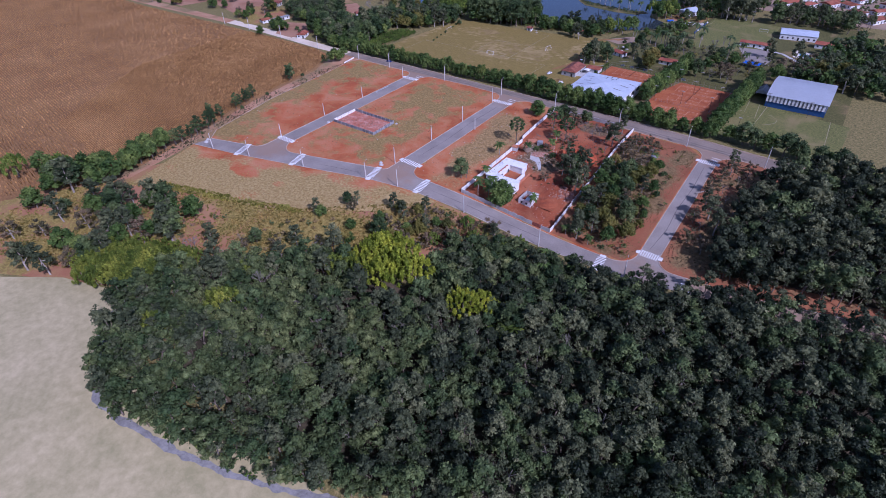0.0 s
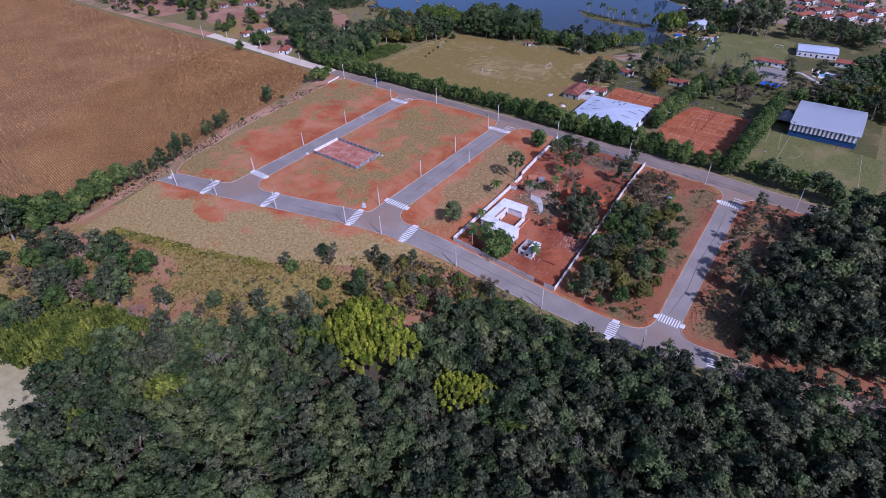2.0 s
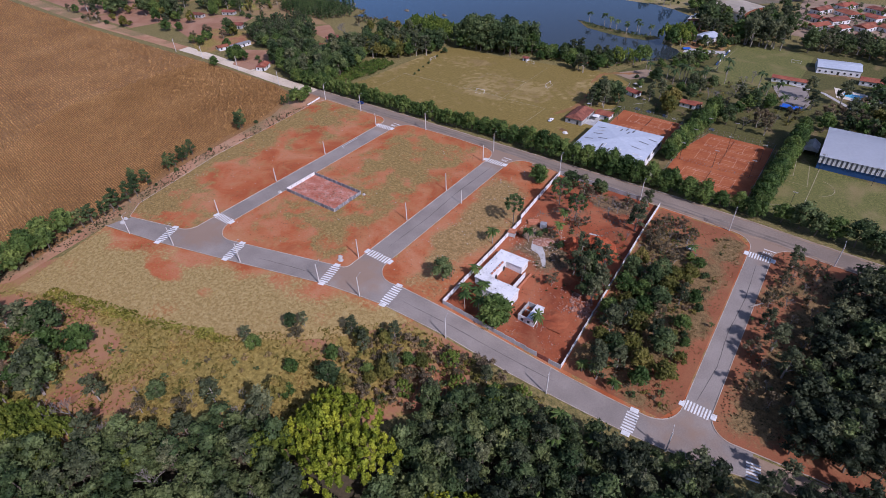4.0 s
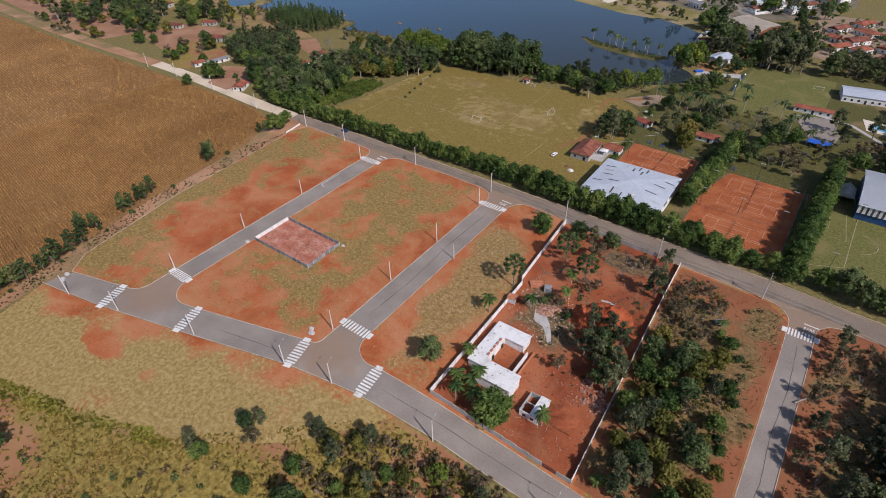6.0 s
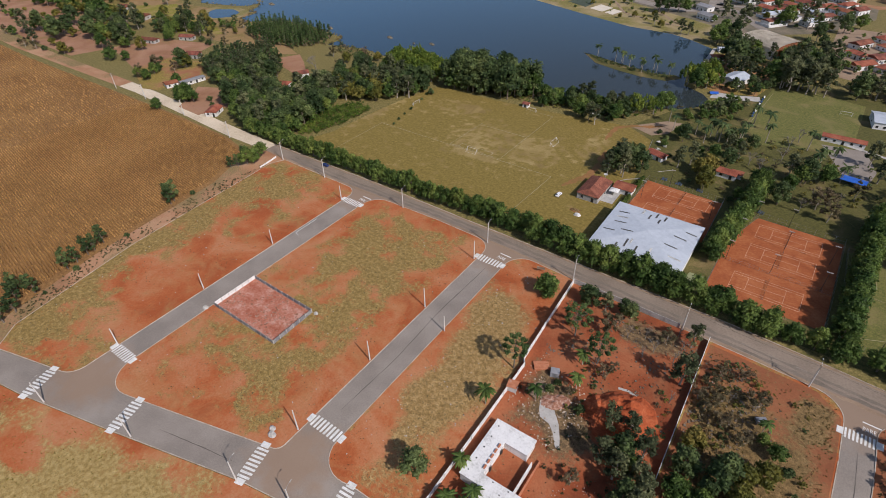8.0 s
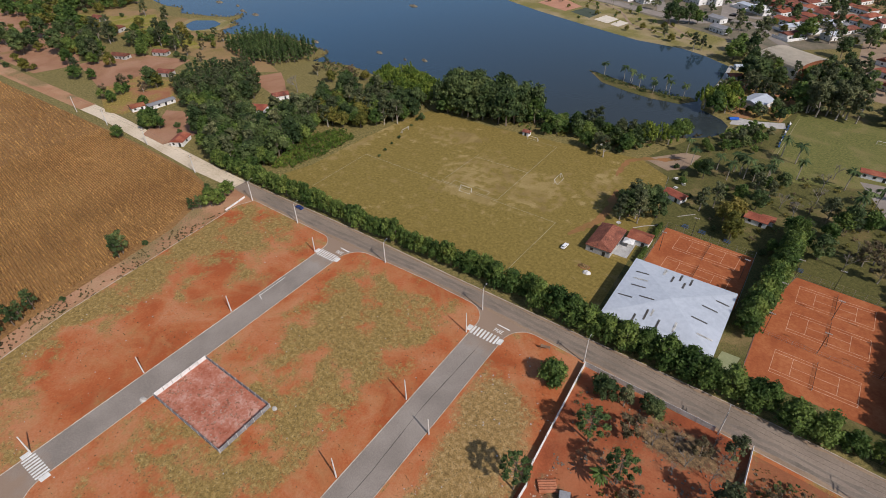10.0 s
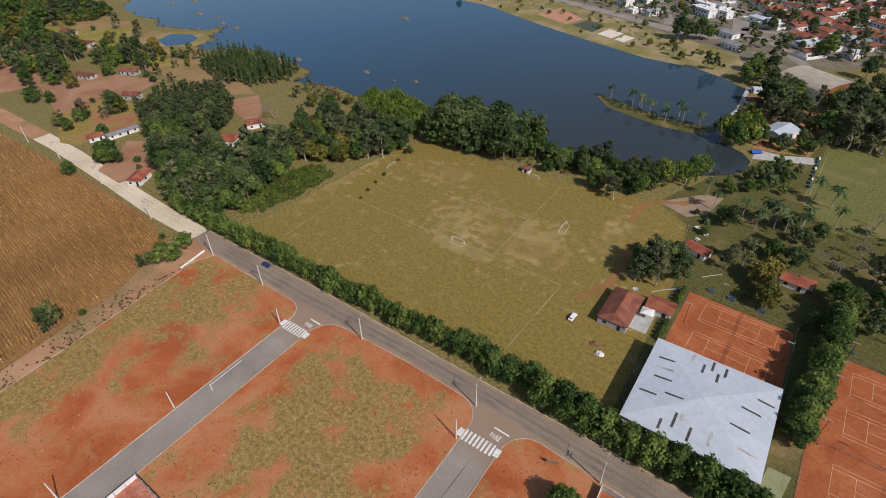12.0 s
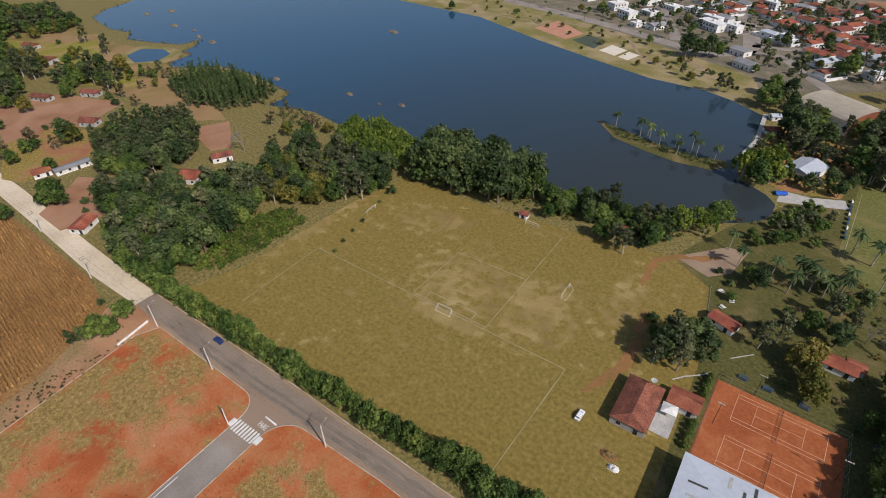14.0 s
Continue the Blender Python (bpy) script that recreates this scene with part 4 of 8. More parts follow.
WOOD = [(-192, 52), (-184, 44), (-176, 37), (-155, 24), (-141, 23), (-117, 29), (-93, 37), (-80, 43), (-60, 53), (-40, 64), (0, 88), (40, 118), (58, 132), (56, 194), (40, 191), (0, 184), (-20, 178), (-60, 170), (-90, 165), (-104, 158), (-110, 142), (-104, 128), (-122, 112), (-142, 116), (-165, 94), (-185, 72)]
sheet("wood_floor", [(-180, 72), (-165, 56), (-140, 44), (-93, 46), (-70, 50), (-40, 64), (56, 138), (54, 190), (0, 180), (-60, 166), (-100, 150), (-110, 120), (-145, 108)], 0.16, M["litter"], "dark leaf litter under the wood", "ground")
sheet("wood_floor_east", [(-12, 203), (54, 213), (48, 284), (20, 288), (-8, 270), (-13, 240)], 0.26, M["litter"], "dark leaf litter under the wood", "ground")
random.seed(5)
n_obj, far = 0, []
for x, y, s in scatter(WOOD, 5.1, 4, (0.7, 1.15)):
    s *= 1 + 0.45 * max(0, noise.noise(Vector((x * 0.21, y * 0.21, 6))))
    if math.hypot(x + 116, y - 120) < 15 or math.hypot(x + 81, y - 122) < 7:
        continue
    west = x < -85 + 30 * noise.noise(Vector((x * 0.03, y * 0.03, 2)))
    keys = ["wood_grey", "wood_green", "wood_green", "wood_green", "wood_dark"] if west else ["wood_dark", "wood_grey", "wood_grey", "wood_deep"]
    patch = noise.noise(Vector((x * 0.05, y * 0.05, 9)))
    if patch > 0.3:
        keys = ["wood_brown", "wood_grey", "wood_green"]
    elif patch < -0.3 and west:
        keys = ["wood_green", "lite_olive", "wood_green"]
    if x < -66 and y > 62 and n_obj < 300:
        plant(random.choice([k for k in keys if k[:4] == "wood"]), x, y, s, group="wood")
        n_obj += 1
    else:
        far.append((x, y, s, keys))
for tag in range(2):
    pick = [f for f in far if (f[0] < -60) == (tag == 0)]
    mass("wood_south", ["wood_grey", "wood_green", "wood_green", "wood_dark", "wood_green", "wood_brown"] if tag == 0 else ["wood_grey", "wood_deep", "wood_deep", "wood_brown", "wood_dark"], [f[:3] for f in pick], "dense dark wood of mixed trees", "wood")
mass("wood_understory", ["under", "under_dark", "under"], [p for p in scatter(WOOD, 8.0, 6, (0.8, 1.2)) if p[0] < 10 and math.hypot(p[0] + 116, p[1] - 120) > 14], "dense bushes under the wood's trees", "shrubs")
EDGE = [(-206, 47), (-196, 50), (-187, 46), (-178.5, 37), (-165, 28), (-152.5, 22), (-145, 21.5), (-132.5, 24), (-121, 26), (-113.5, 28), (-102.5, 31), (-92, 35), (-81, 40), (-62, 50)]
mass("wood_skirt", ["under", "under_dark", "lite_bush", "lite_reed", "under"], [(a[0] + (b[0] - a[0]) * f / 5 + random.uniform(-1.5, 1.5), a[1] + (b[1] - a[1]) * f / 5 + random.uniform(1.2, 4.5), random.uniform(0.45, 0.85)) for a, b in zip(EDGE, EDGE[1:]) for f in range(5)], "leafy bushes along the wood's edge", "shrubs")
ragged("field_bank", EDGE[2:], 1.3, 0.14, M["bank_stone"], "eroded pale bank between field and wood", 61)
EAST = [(-16, 200), (-8, 197), (10, 201), (54, 209), (48, 292), (20, 296), (-10, 272), (-17, 240)]
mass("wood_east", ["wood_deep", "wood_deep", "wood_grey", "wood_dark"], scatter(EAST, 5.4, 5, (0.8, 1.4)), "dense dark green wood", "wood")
for x in np.arange(-343, -190, 3.5):
    plant("hedge", x, 309.2 + random.uniform(-0.8, 0.8), random.uniform(0.9, 1.2), group="hedge trees", sz=random.uniform(1.15, 1.6))
for x in np.arange(-188, -158, 6.2):
    plant("screen", x, 310.0 + random.uniform(-1.2, 1.2), random.uniform(0.95, 1.15), group="hedge trees", sz=random.uniform(0.9, 1.1))
for x in np.arange(-157, -86, 6.4):
    plant("screen", x, 307 - 0.03 * (x + 150) + random.uniform(-0.8, 0.8), random.uniform(0.95, 1.15), group="hedge trees", sz=random.uniform(1.05, 1.35))
for x in np.arange(-83, -44, 7.2):
    plant("screen", x, 304.8 - 0.035 * (x + 80) + random.uniform(-0.8, 1.2), random.uniform(0.75, 1.1), group="hedge trees", sz=random.uniform(0.8, 1.15))
for y in np.arange(335, 398, 5.6):
    plant("screen", -94.5 + 0.1 * (y - 332), y, random.uniform(0.95, 1.1), group="hedge trees", sz=random.uniform(1.05, 1.25))
for y in np.arange(316, 398, 5.6):
    plant("screen", -47.5 + 0.06 * (y - 312), y, random.uniform(0.95, 1.15), group="hedge trees", sz=random.uniform(1.05, 1.3))
for x, y, s in [(-125, 119, 1.2), (-114, 114, 1.25), (-118, 128, 1.25), (-107, 124, 1.15), (-128, 128, 1.0), (-111, 120, 1.3), (-120, 121, 1.35), (-83, 122, 1.0), (-78, 127, 0.9)]:
    plant("yellow", x, y, s, group="yellow bamboo")
plants_lane = [(x, 190.5 + 0.2 * (x + 22) + random.uniform(-1.5, 1.5) + side) for x in range(-14, 66, 6) for side in (-5.5, 5.5)]
for x, y in plants_lane:
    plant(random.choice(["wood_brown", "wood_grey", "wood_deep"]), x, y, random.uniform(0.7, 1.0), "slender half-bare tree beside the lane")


# ---- plants placed one by one ----
def frond(bm, a, length, lift, droop, width):
    d = Vector((math.cos(a), math.sin(a), 0))
    s = Vector((-d.y, d.x, 0))
    prev = None
    for k in range(6):
        f = k / 5
        p = d * (length * f * (1 - 0.15 * f)) + Vector((0, 0, lift * f - droop * f * f))
        w = width * (0.25 + 1.1 * f) * (1.0 if f < 0.55 else max(0.08, 2.2 * (1 - f)))
        cur = [bm.verts.new(p + s * w - Vector((0, 0, w * 0.45))), bm.verts.new(p), bm.verts.new(p - s * w - Vector((0, 0, w * 0.45)))]
        if prev:
            bm.faces.new((prev[0], prev[1], cur[1], cur[0]))
            bm.faces.new((prev[1], prev[2], cur[2], cur[1]))
        prev = cur


def palm_kind(key, name, label, h, n, length, leaf, seed, r=0.17):
    rng = random.Random(seed)
    bm = bmesh.new()
    p = Vector((0, 0, -0.5))
    for k in range(4):
        q = Vector((0.25 * k * rng.uniform(0.2, 0.5), 0.1 * k * rng.uniform(-1, 1), h * (k + 1) / 4))
        tube(bm, p, q, r * (1.15 - 0.1 * k), r * (1.05 - 0.1 * k), 7)
        p = q
    tm = bpy.data.meshes.new("trunk")
    bm.to_mesh(tm)
    bm.free()
    tm.materials.append(M["bark_pale"])
    bm = bmesh.new()
    for k in range(n):
        frond(bm, 2.4 * k + rng.uniform(-0.2, 0.2), length * rng.uniform(0.8, 1.1), length * rng.uniform(-0.1, 0.75), length * rng.uniform(0.45, 0.8), length * 0.15)
    bmesh.ops.translate(bm, verts=bm.verts, vec=p)
    cm = bpy.data.meshes.new("crown")
    bm.to_mesh(cm)
    bm.free()
    cm.materials.append(M[leaf])
    PROTO.setdefault(key, []).append((name, label, "palm", tm, cm))


for i in range(2):
    palm_kind("palm", "palm_tree", "palm tree with slender pale trunk", 7.0, 22, 3.8, "leaf_green", 100 + i)
    palm_kind("banana", "banana_plant", "banana plant with broad pale green leaves", 4.6, 11, 3.2, "leaf_lime", 120 + i, 0.2)
    palm_kind("tall_palm", "palm_tree", "tall dark palm by the lake park", 10.0, 24, 4.2, "leaf_dark", 110 + i, 0.24)


def araucaria_kind(seed):
    rng = np.random.default_rng(seed)
    h = 13.5
    bm = tube(bmesh.new(), (0, 0, -0.5), (0.2, 0.1, h), 0.3, 0.12, 7)
    lobes = []
    for tier, (z, r, n) in enumerate(((8.2, 3.4, 7), (10.0, 4.0, 8), (11.6, 3.4, 7), (13.0, 2.2, 5), (13.8, 0.4, 1))):
        for k in range(n):
            a = 6.283 * k / n + tier
            q = (r * math.cos(a), r * math.sin(a), z + 0.5 * rng.random())
            tube(bm, (0.1, 0.05, z - 0.7), q, 0.09, 0.04, 4)
            lobes.append((*q, 0.85 + 0.35 * rng.random(), 0.8))
    tm = bpy.data.meshes.new("trunk")
    bm.to_mesh(tm)
    bm.free()
    tm.materials.append(M["bark"])
    verts, faces = leaves(rng, lobes, 1000, 0.3)
    cm = bpy.data.meshes.new("crown")
    cm.from_pydata([tuple(v) for v in verts], [], faces)
    cm.materials.append(M["leaf_pine"])
    PROTO.setdefault("araucaria", []).append(("araucaria_tree", "tall araucaria with tufted candelabra branches", "tree", tm, cm))


araucaria_kind(120), araucaria_kind(121)


def bare_kind(seed, key="bare", depth=4):
    rng = random.Random(seed)
    bm = bmesh.new()

    def grow(p, d, l, r, depth):
        q = p + d * l
        tube(bm, p, q, r, r * 0.65, 4 if depth < 3 else 6)
        if depth:
            for _ in range(3):
                e = (d + Vector((rng.uniform(-1, 1), rng.uniform(-1, 1), rng.uniform(-0.2, 0.7))) * 0.8).normalized()
                grow(q, e, l * 0.7, r * 0.6, depth - 1)

    grow(Vector((0, 0, -0.4)), Vector((0, 0, 1)), 2.2, 0.18, depth)
    tm = bpy.data.meshes.new("branches")
    bm.to_mesh(tm)
    bm.free()
    tm.materials.append(M["bark_grey"])
    PROTO.setdefault(key, []).append(("bare_tree", "leafless tree with pale grey branches", "tree", tm, None))


bare_kind(130), bare_kind(131)
bare_kind(132, "bare_big", 5)


def plants(key, spots, lo, hi, label="", group="", lift=None):
    for x, y in spots:
        k = random.choice(key) if isinstance(key, list) else key
        plant(k, x, y, random.uniform(lo, hi), label, group)


random.seed(7)
plants("green", [(-274, 310.5), (-271, 311)], 1.0, 1.15, "large round tree in the roadside hedge", "hedge trees")
plants(["green", "dark", "grey"], [(-565, 360), (-572, 366), (-558, 356), (-569, 398), (-563, 410), (-538, 413), (-545, 387), (-531, 408), (-575, 405), (-600, 374), (-608, 380), (-594, 368), (-474, 353), (-415, 314), (-410, 318), (-420, 320)], 0.9, 1.3, "dark leafy tree near the farmhouses")
plants(["green", "olive"], [(-334, 377), (-315, 384), (-326, 388), (-345, 388), (-322, 396), (-338, 395), (-352, 398), (-350, 371), (-354, 378)], 1.0, 1.3, "round leafy tree west of the pitch")
for x, y, s in scatter([(-222, 438), (-196, 440), (-170, 444), (-166, 455), (-182, 457), (-217, 451)], 5.2, 63, (0.75, 1.05)):
    plant(random.choice(["green", "bank_green", "bank"]), x, y, s, "leafy tree on the lake bank", "bank trees")
plants(["dark", "green"], [(-226, 688), (-219, 692), (-212, 697), (-206, 700)], 1.2, 1.5, "dark round tree on the lakeside lawn")
plants(["grey", "dark"], [(-252, 84), (-236, 92), (-232, 96), (-209, 84), (-213, 87), (-230, 70), (-226, 74), (-296, 76), (-290, 80)], 1.1, 1.4, "tall grey-green tree on rough dry ground")
plants("dark", [(-110, 532), (-107, 540)], 0.6, 0.8, "dark tree by the lakeside shed")
plants("grey", [(-139, 560), (-133, 556), (-128, 556), (-122, 552), (-135, 565)], 0.9, 1.1, "large grey-green tree by the lake outlet")
plants(["dark", "grey"], [(-98, 556), (-101, 546), (-92, 560), (-133, 600), (-137, 603)], 1.0, 1.3, "large dark tree near the arena")
plants("grey", [(-151, 622), (-155, 628), (-189, 626), (-184, 630)], 0.8, 1.0, "grey-green tree on the lake shore")
for x, y, s in scatter([(-225, 49), (-209, 46), (-190, 58), (-179, 72), (-184, 82), (-205, 76), (-226, 62)], 4.0, 61, (0.7, 0.95)):
    plant("lime", x, y, s, "low yellow-green thicket at the wood's edge", "thicket")
for x, y, s in scatter([(-284, 66), (-228, 42), (-206, 62), (-214, 88), (-240, 104), (-268, 94)], 6.5, 62, (0.55, 1.05)):
    if noise.noise(Vector((x * 0.05, y * 0.05, 3))) > 0.06:
        plant(random.choice(["green", "bush", "dark", "brown", "grey"]), x, y, s, "scrubby tree on rough dry ground")
# along the fence between the maize and the plots
plants(["green", "slim"], [(-317, 276), (-315, 279), (-312.5, 283), (-310.5, 286), (-314, 293.5)], 0.9, 1.2, "dark leafy tree on the maize field's edge")
plants("slim", [(-313, 240.5), (-312, 238), (-308.4, 203.7), (-306.5, 199), (-305.6, 195.9), (-304.5, 190.7), (-303, 186.5), (-304, 168.6), (-299, 172), (-300.5, 166.5), (-293.5, 163), (-291.5, 158.4), (-292, 153), (-290.4, 149.6), (-290, 145.7), (-289.6, 139.5), (-289, 135.4), (-291, 130)], 1.1, 1.5)
plants("bush", [(-304, 212), (-299, 188), (-295, 174), (-289, 152), (-287, 132), (-311, 249), (-316, 286)], 0.35, 0.6, "low bush on the maize field's edge")
plants("green", [(-291, 129), (-286, 119), (-289, 113), (-288, 106), (-295, 99), (-290, 93), (-282, 105), (-282, 87), (-281, 96), (-298, 90), (-292, 121), (-302, 84), (-285, 112)], 1.1, 1.5, "dark leafy tree in the thicket by the maize")
plants(["green", "grey", "bamboo"], [(-327, 68), (-318, 78), (-310, 84), (-294, 72), (-304, 76), (-335, 60), (-286, 77)], 1.2, 1.6, "leafy tree in the thicket by the maize")
# rough ground south of the plots
plants(["bush", "brown", "grey", "green"], [(-255, 86), (-239, 71), (-224, 69), (-215, 87), (-207, 82), (-239, 94), (-216, 99), (-254, 84), (-255, 74), (-230, 69), (-238, 92), (-211, 85), (-240, 53), (-268, 43), (-239, 37), (-228, 41), (-247, 66), (-263, 62), (-222, 77), (-250, 40), (-233, 80), (-222, 92), (-246, 101), (-262, 78), (-274, 68), (-258, 52), (-286, 60), (-218, 60)], 1.0, 1.5, "scrubby tree on rough dry ground")
plants(["grey", "dark", "grey"], [(-170.7, 132.5), (-161.3, 149), (-164.5, 146), (-145, 156), (-141.2, 155.5), (-137.5, 153.6)], 0.5, 0.7, "grey-green tree at the dry plot's edge")
plants(["green", "olive", "bush", "brown"], [(-133.6, 160), (-143.2, 144.8), (-139.8, 137.5), (-127, 152.3), (-144.1, 126), (-130, 147), (-122, 158), (-118, 152), (-150, 133)], 0.55, 0.8, "leafy bush in the tall dry grass")
plants("brown", [(-114, 156), (-110, 152), (-118, 146), (-107, 164), (-126, 140), (-165, 104), (-175, 96)], 0.6, 0.9, "reddish-brown scrub by the street")
plants("olive", [(-124, 149), (-132, 138), (-146, 124)], 0.7, 0.95)
plants("lime", [(-214, 53), (-208, 58), (-202, 64), (-196, 69), (-211, 47), (-201, 53), (-193, 58), (-187, 67), (-205, 50), (-190, 63)], 0.9, 1.15)
plants("palm", [(-89, 155), (-72, 167), (-70, 159), (-60, 166), (-66, 141)], 0.9, 1.1, "palm rising from the wood")
plants("banana", [(-70, 132), (-64, 122), (-67, 123.5), (-61.5, 123), (-71.5, 130), (-65, 119.5), (-68.5, 120.5)], 1.1, 1.5)
plants("lime", [(-152, 68), (-149, 71), (-161, 49), (-131, 112), (-133, 108), (-128, 114), (-157, 86)], 1.1, 1.3, "bright green feathery clump in the wood")
plants("bare", [(-194, 79), (-190, 83), (-174, 85), (-150, 85), (-142, 89), (-127, 91), (-141, 81), (-161, 59), (-145, 70), (-148, 111), (-140, 60), (-125, 97), (-121, 108), (-49, 152), (-53, 127), (-44, 129), (-102, 98), (-94, 100), (-109, 101), (-129, 85), (-170, 60), (-134, 72), (-118, 84), (-86, 108)], 1.25, 1.6, "bare pale-branched tree in the wood")
plants(["olive", "brown", "olive", "bamboo", "grey"], [(-124, 153), (-132, 163), (-141, 156), (-140, 146), (-159, 144), (-118, 160), (-111, 166), (-104, 160), (-98, 168), (-92, 163), (-108, 153), (-116, 148), (-127, 145), (-86, 168), (-101, 171), (-96, 156)], 0.6, 0.95, "leafy scrub tree beside the street")
plants("screen", [(-168, 132.5)], 0.55, 0.6, "round dark tree at the dry plot's edge")
plants(["grey", "dark", "bare"], [(-190, 91), (-182, 99), (-166, 107), (-154, 117), (-137, 137), (-160, 111), (-175, 102)], 0.7, 0.95, "grey-green tree at the wood's edge")
plants("palm", [(-93, 164), (-75, 191), (-71.5, 192.5)], 0.7, 0.85, "palm beside the street")
# building yard
plants("araucaria", [(-131.5, 243.5), (-110, 260), (-121, 267)], 0.95, 1.05)
plants("palm", [(-132, 227)], 0.85, 1.1, "palm with drooping green fronds in the yard")
plants("screen", [(-138.5, 280.5)], 0.9, 0.95, "round leafy tree by the yard wall")
plants(["bare", "dark"], [(-136, 197), (-134, 199)], 0.8, 0.95, "dark tree in front of the yard wall")
plants("screen", [(-109, 191.5)], 1.35, 1.4, "large olive-green tree by the street wall")
plants("palm", [(-113.9, 256.9), (-111.9, 247.8), (-120.4, 236.9), (-126.6, 205.9), (-124.2, 194.7), (-121.5, 190.4), (-119, 195.8), (-119.8, 200.2), (-116.9, 192.6), (-95.8, 198.4)], 0.8, 1.0, "palm with drooping green fronds in the yard")
plants(["grey", "green", "grey", "dark"], [(-98, 240), (-92.6, 241), (-92.2, 233.6), (-87.1, 236.2), (-91.8, 226.9), (-86, 228.3), (-83.5, 225.7), (-87.5, 221.5), (-96.4, 229), (-84.5, 220), (-89, 231)], 0.75, 0.95, "leafy tree in the building yard")
plants(["grey", "brown", "dark"], [(-122, 283.2), (-117, 283.9), (-111, 286), (-111.5, 279), (-108.4, 285), (-125, 284.7)], 0.6, 0.8, "grey-green scrub tree by the road wall")
plants(["bare", "brown", "bare", "grey"], [(-112.6, 274.4), (-106, 275.9), (-94.4, 279.9), (-89.3, 280.3), (-96.8, 274.5), (-99.1, 270.2), (-92, 284.5), (-90.2, 273.5), (-87.4, 283.2), (-101, 279), (-86, 266), (-86.5, 258)], 0.8, 1.1, "tangled grey scrub in the yard")
plants(["brown", "bare", "bush"], [(-100.6, 219), (-117, 245.5), (-112.9, 244), (-118.2, 242.3), (-107.7, 240.5), (-106.6, 256.1), (-110.1, 259.1), (-104.8, 259.8), (-110, 236), (-104, 233)], 0.45, 0.75, "half-bare grey scrub in the yard")
plants(["green", "dark", "olive", "grey"], [(-77, 247.5), (-77.2, 231.4), (-70.9, 231.2), (-67.7, 243.5), (-73.7, 224.5), (-67.2, 224.5), (-58.7, 247.2), (-62.9, 244.2), (-53.6, 238.5), (-57.6, 235.7), (-62.7, 236.9), (-66.4, 216.4), (-77, 217.1), (-74, 211.1), (-74.8, 204.5), (-65.1, 207.3), (-59.9, 214.8), (-69.4, 202.4), (-56.2, 211.7), (-70.7, 215.5), (-69.3, 237.2), (-63.8, 229.1), (-72, 196), (-66, 198), (-60, 203), (-77, 239), (-70, 191), (-58, 196), (-52, 202)], 0.75, 1.05, "leafy tree on the wooded plot")
plants(["green", "bush", "olive"], [(-61.3, 258.8), (-57.3, 256), (-53.5, 253.3), (-55, 218.3), (-53.7, 225.2), (-50.3, 218.3), (-51.7, 222.6), (-51.1, 236.3), (-49.6, 211)], 0.5, 0.8, "small round tree on the wooded plot")
plants(["bare", "brown", "brown"], [(-78.4, 269.7), (-72.1, 267.5), (-77.6, 260.5), (-70.2, 278.7), (-76.3, 276.2), (-65.1, 269.1), (-72.3, 258.1), (-67.3, 210.4), (-62.7, 226.2), (-80, 264), (-75, 264), (-66, 255)], 0.6, 0.95, "grey brush tangle by the wall")
plants("palm", [(-62, 262), (-71, 192), (-64, 190)], 0.75, 0.85, "palm on the wooded plot")
plants("palm", [(-45.2, 230.7), (-34.6, 240.4)], 0.3, 0.35, "small young palm beside the kerb")
# plot with trees and the strips by the east street
plants(["bare", "brown"], [(-27, 268), (-22, 262), (-26, 252), (-24, 238), (-27, 222), (-20, 275), (-22, 208), (-29, 212), (-18, 252)], 0.6, 0.95, "bare tree on the red earth strip")
plants(["bare", "brown", "grey"], [(-30, 240), (-26, 231), (-21, 222), (-29, 262), (-23, 246), (-18, 236), (-19, 268), (-31, 226), (-24, 214), (-17, 212), (-28, 275), (-20, 257), (-31, 250), (-16, 226)], 0.7, 1.1, "half-bare tree on the red earth strip")
plants(["dark", "green"], [(-18, 304), (-10, 303), (-4, 300), (5, 300), (-30, 305), (14, 298), (-37, 306), (-2, 304), (24, 297), (-24, 303), (9, 303)], 0.85, 1.2, "tall dark tree beside the road", "roadside trees")
# park and lake bank
plants(["grey", "brown", "olive"], [(-35, 420), (-28, 432), (-20, 418), (-12, 426), (-30, 455), (-20, 445), (-10, 440), (0, 430)], 1.0, 1.5, "leafy green tree in the park")
# park: lawn with palms, round trees and bare trees
plants("tall_palm", [(-141, 443.7), (-129.1, 445.3), (-122.8, 437.5), (-118.6, 446.2), (-107, 445), (-95.1, 455.8), (-146.2, 453.6), (-121.7, 447.8), (-116.2, 442.9), (-106.3, 449.4), (-68.4, 439.8), (-58.1, 429.7), (-70.3, 435.1), (-75.4, 457.5), (-112, 441), (-63, 445)], 0.85, 1.05, "", "park palms")
plants(["green", "dark"], [(-135.9, 436.8), (-132.5, 433)], 0.8, 1.0, "dense dark round tree beside the plaza")
plants(["dark", "green", "grey"], [(-126.6, 402.7), (-113.9, 421), (-108.9, 429.6), (-102.9, 425.9), (-105.6, 437), (-111.2, 444.4), (-106.4, 416.7), (-99.7, 443.4), (-122, 409)], 0.75, 1.0, "dark leafy tree in the park")
plants(["dark", "green", "grey"], [(-79.5, 422.6), (-73.6, 417.9), (-71.8, 419.5), (-77.5, 409.4), (-43.5, 438.3), (-47.8, 455.4), (-79.3, 392.6), (-86, 398), (-64, 425), (-90, 404)], 0.85, 1.15, "leafy tree in the shaded part of the park")
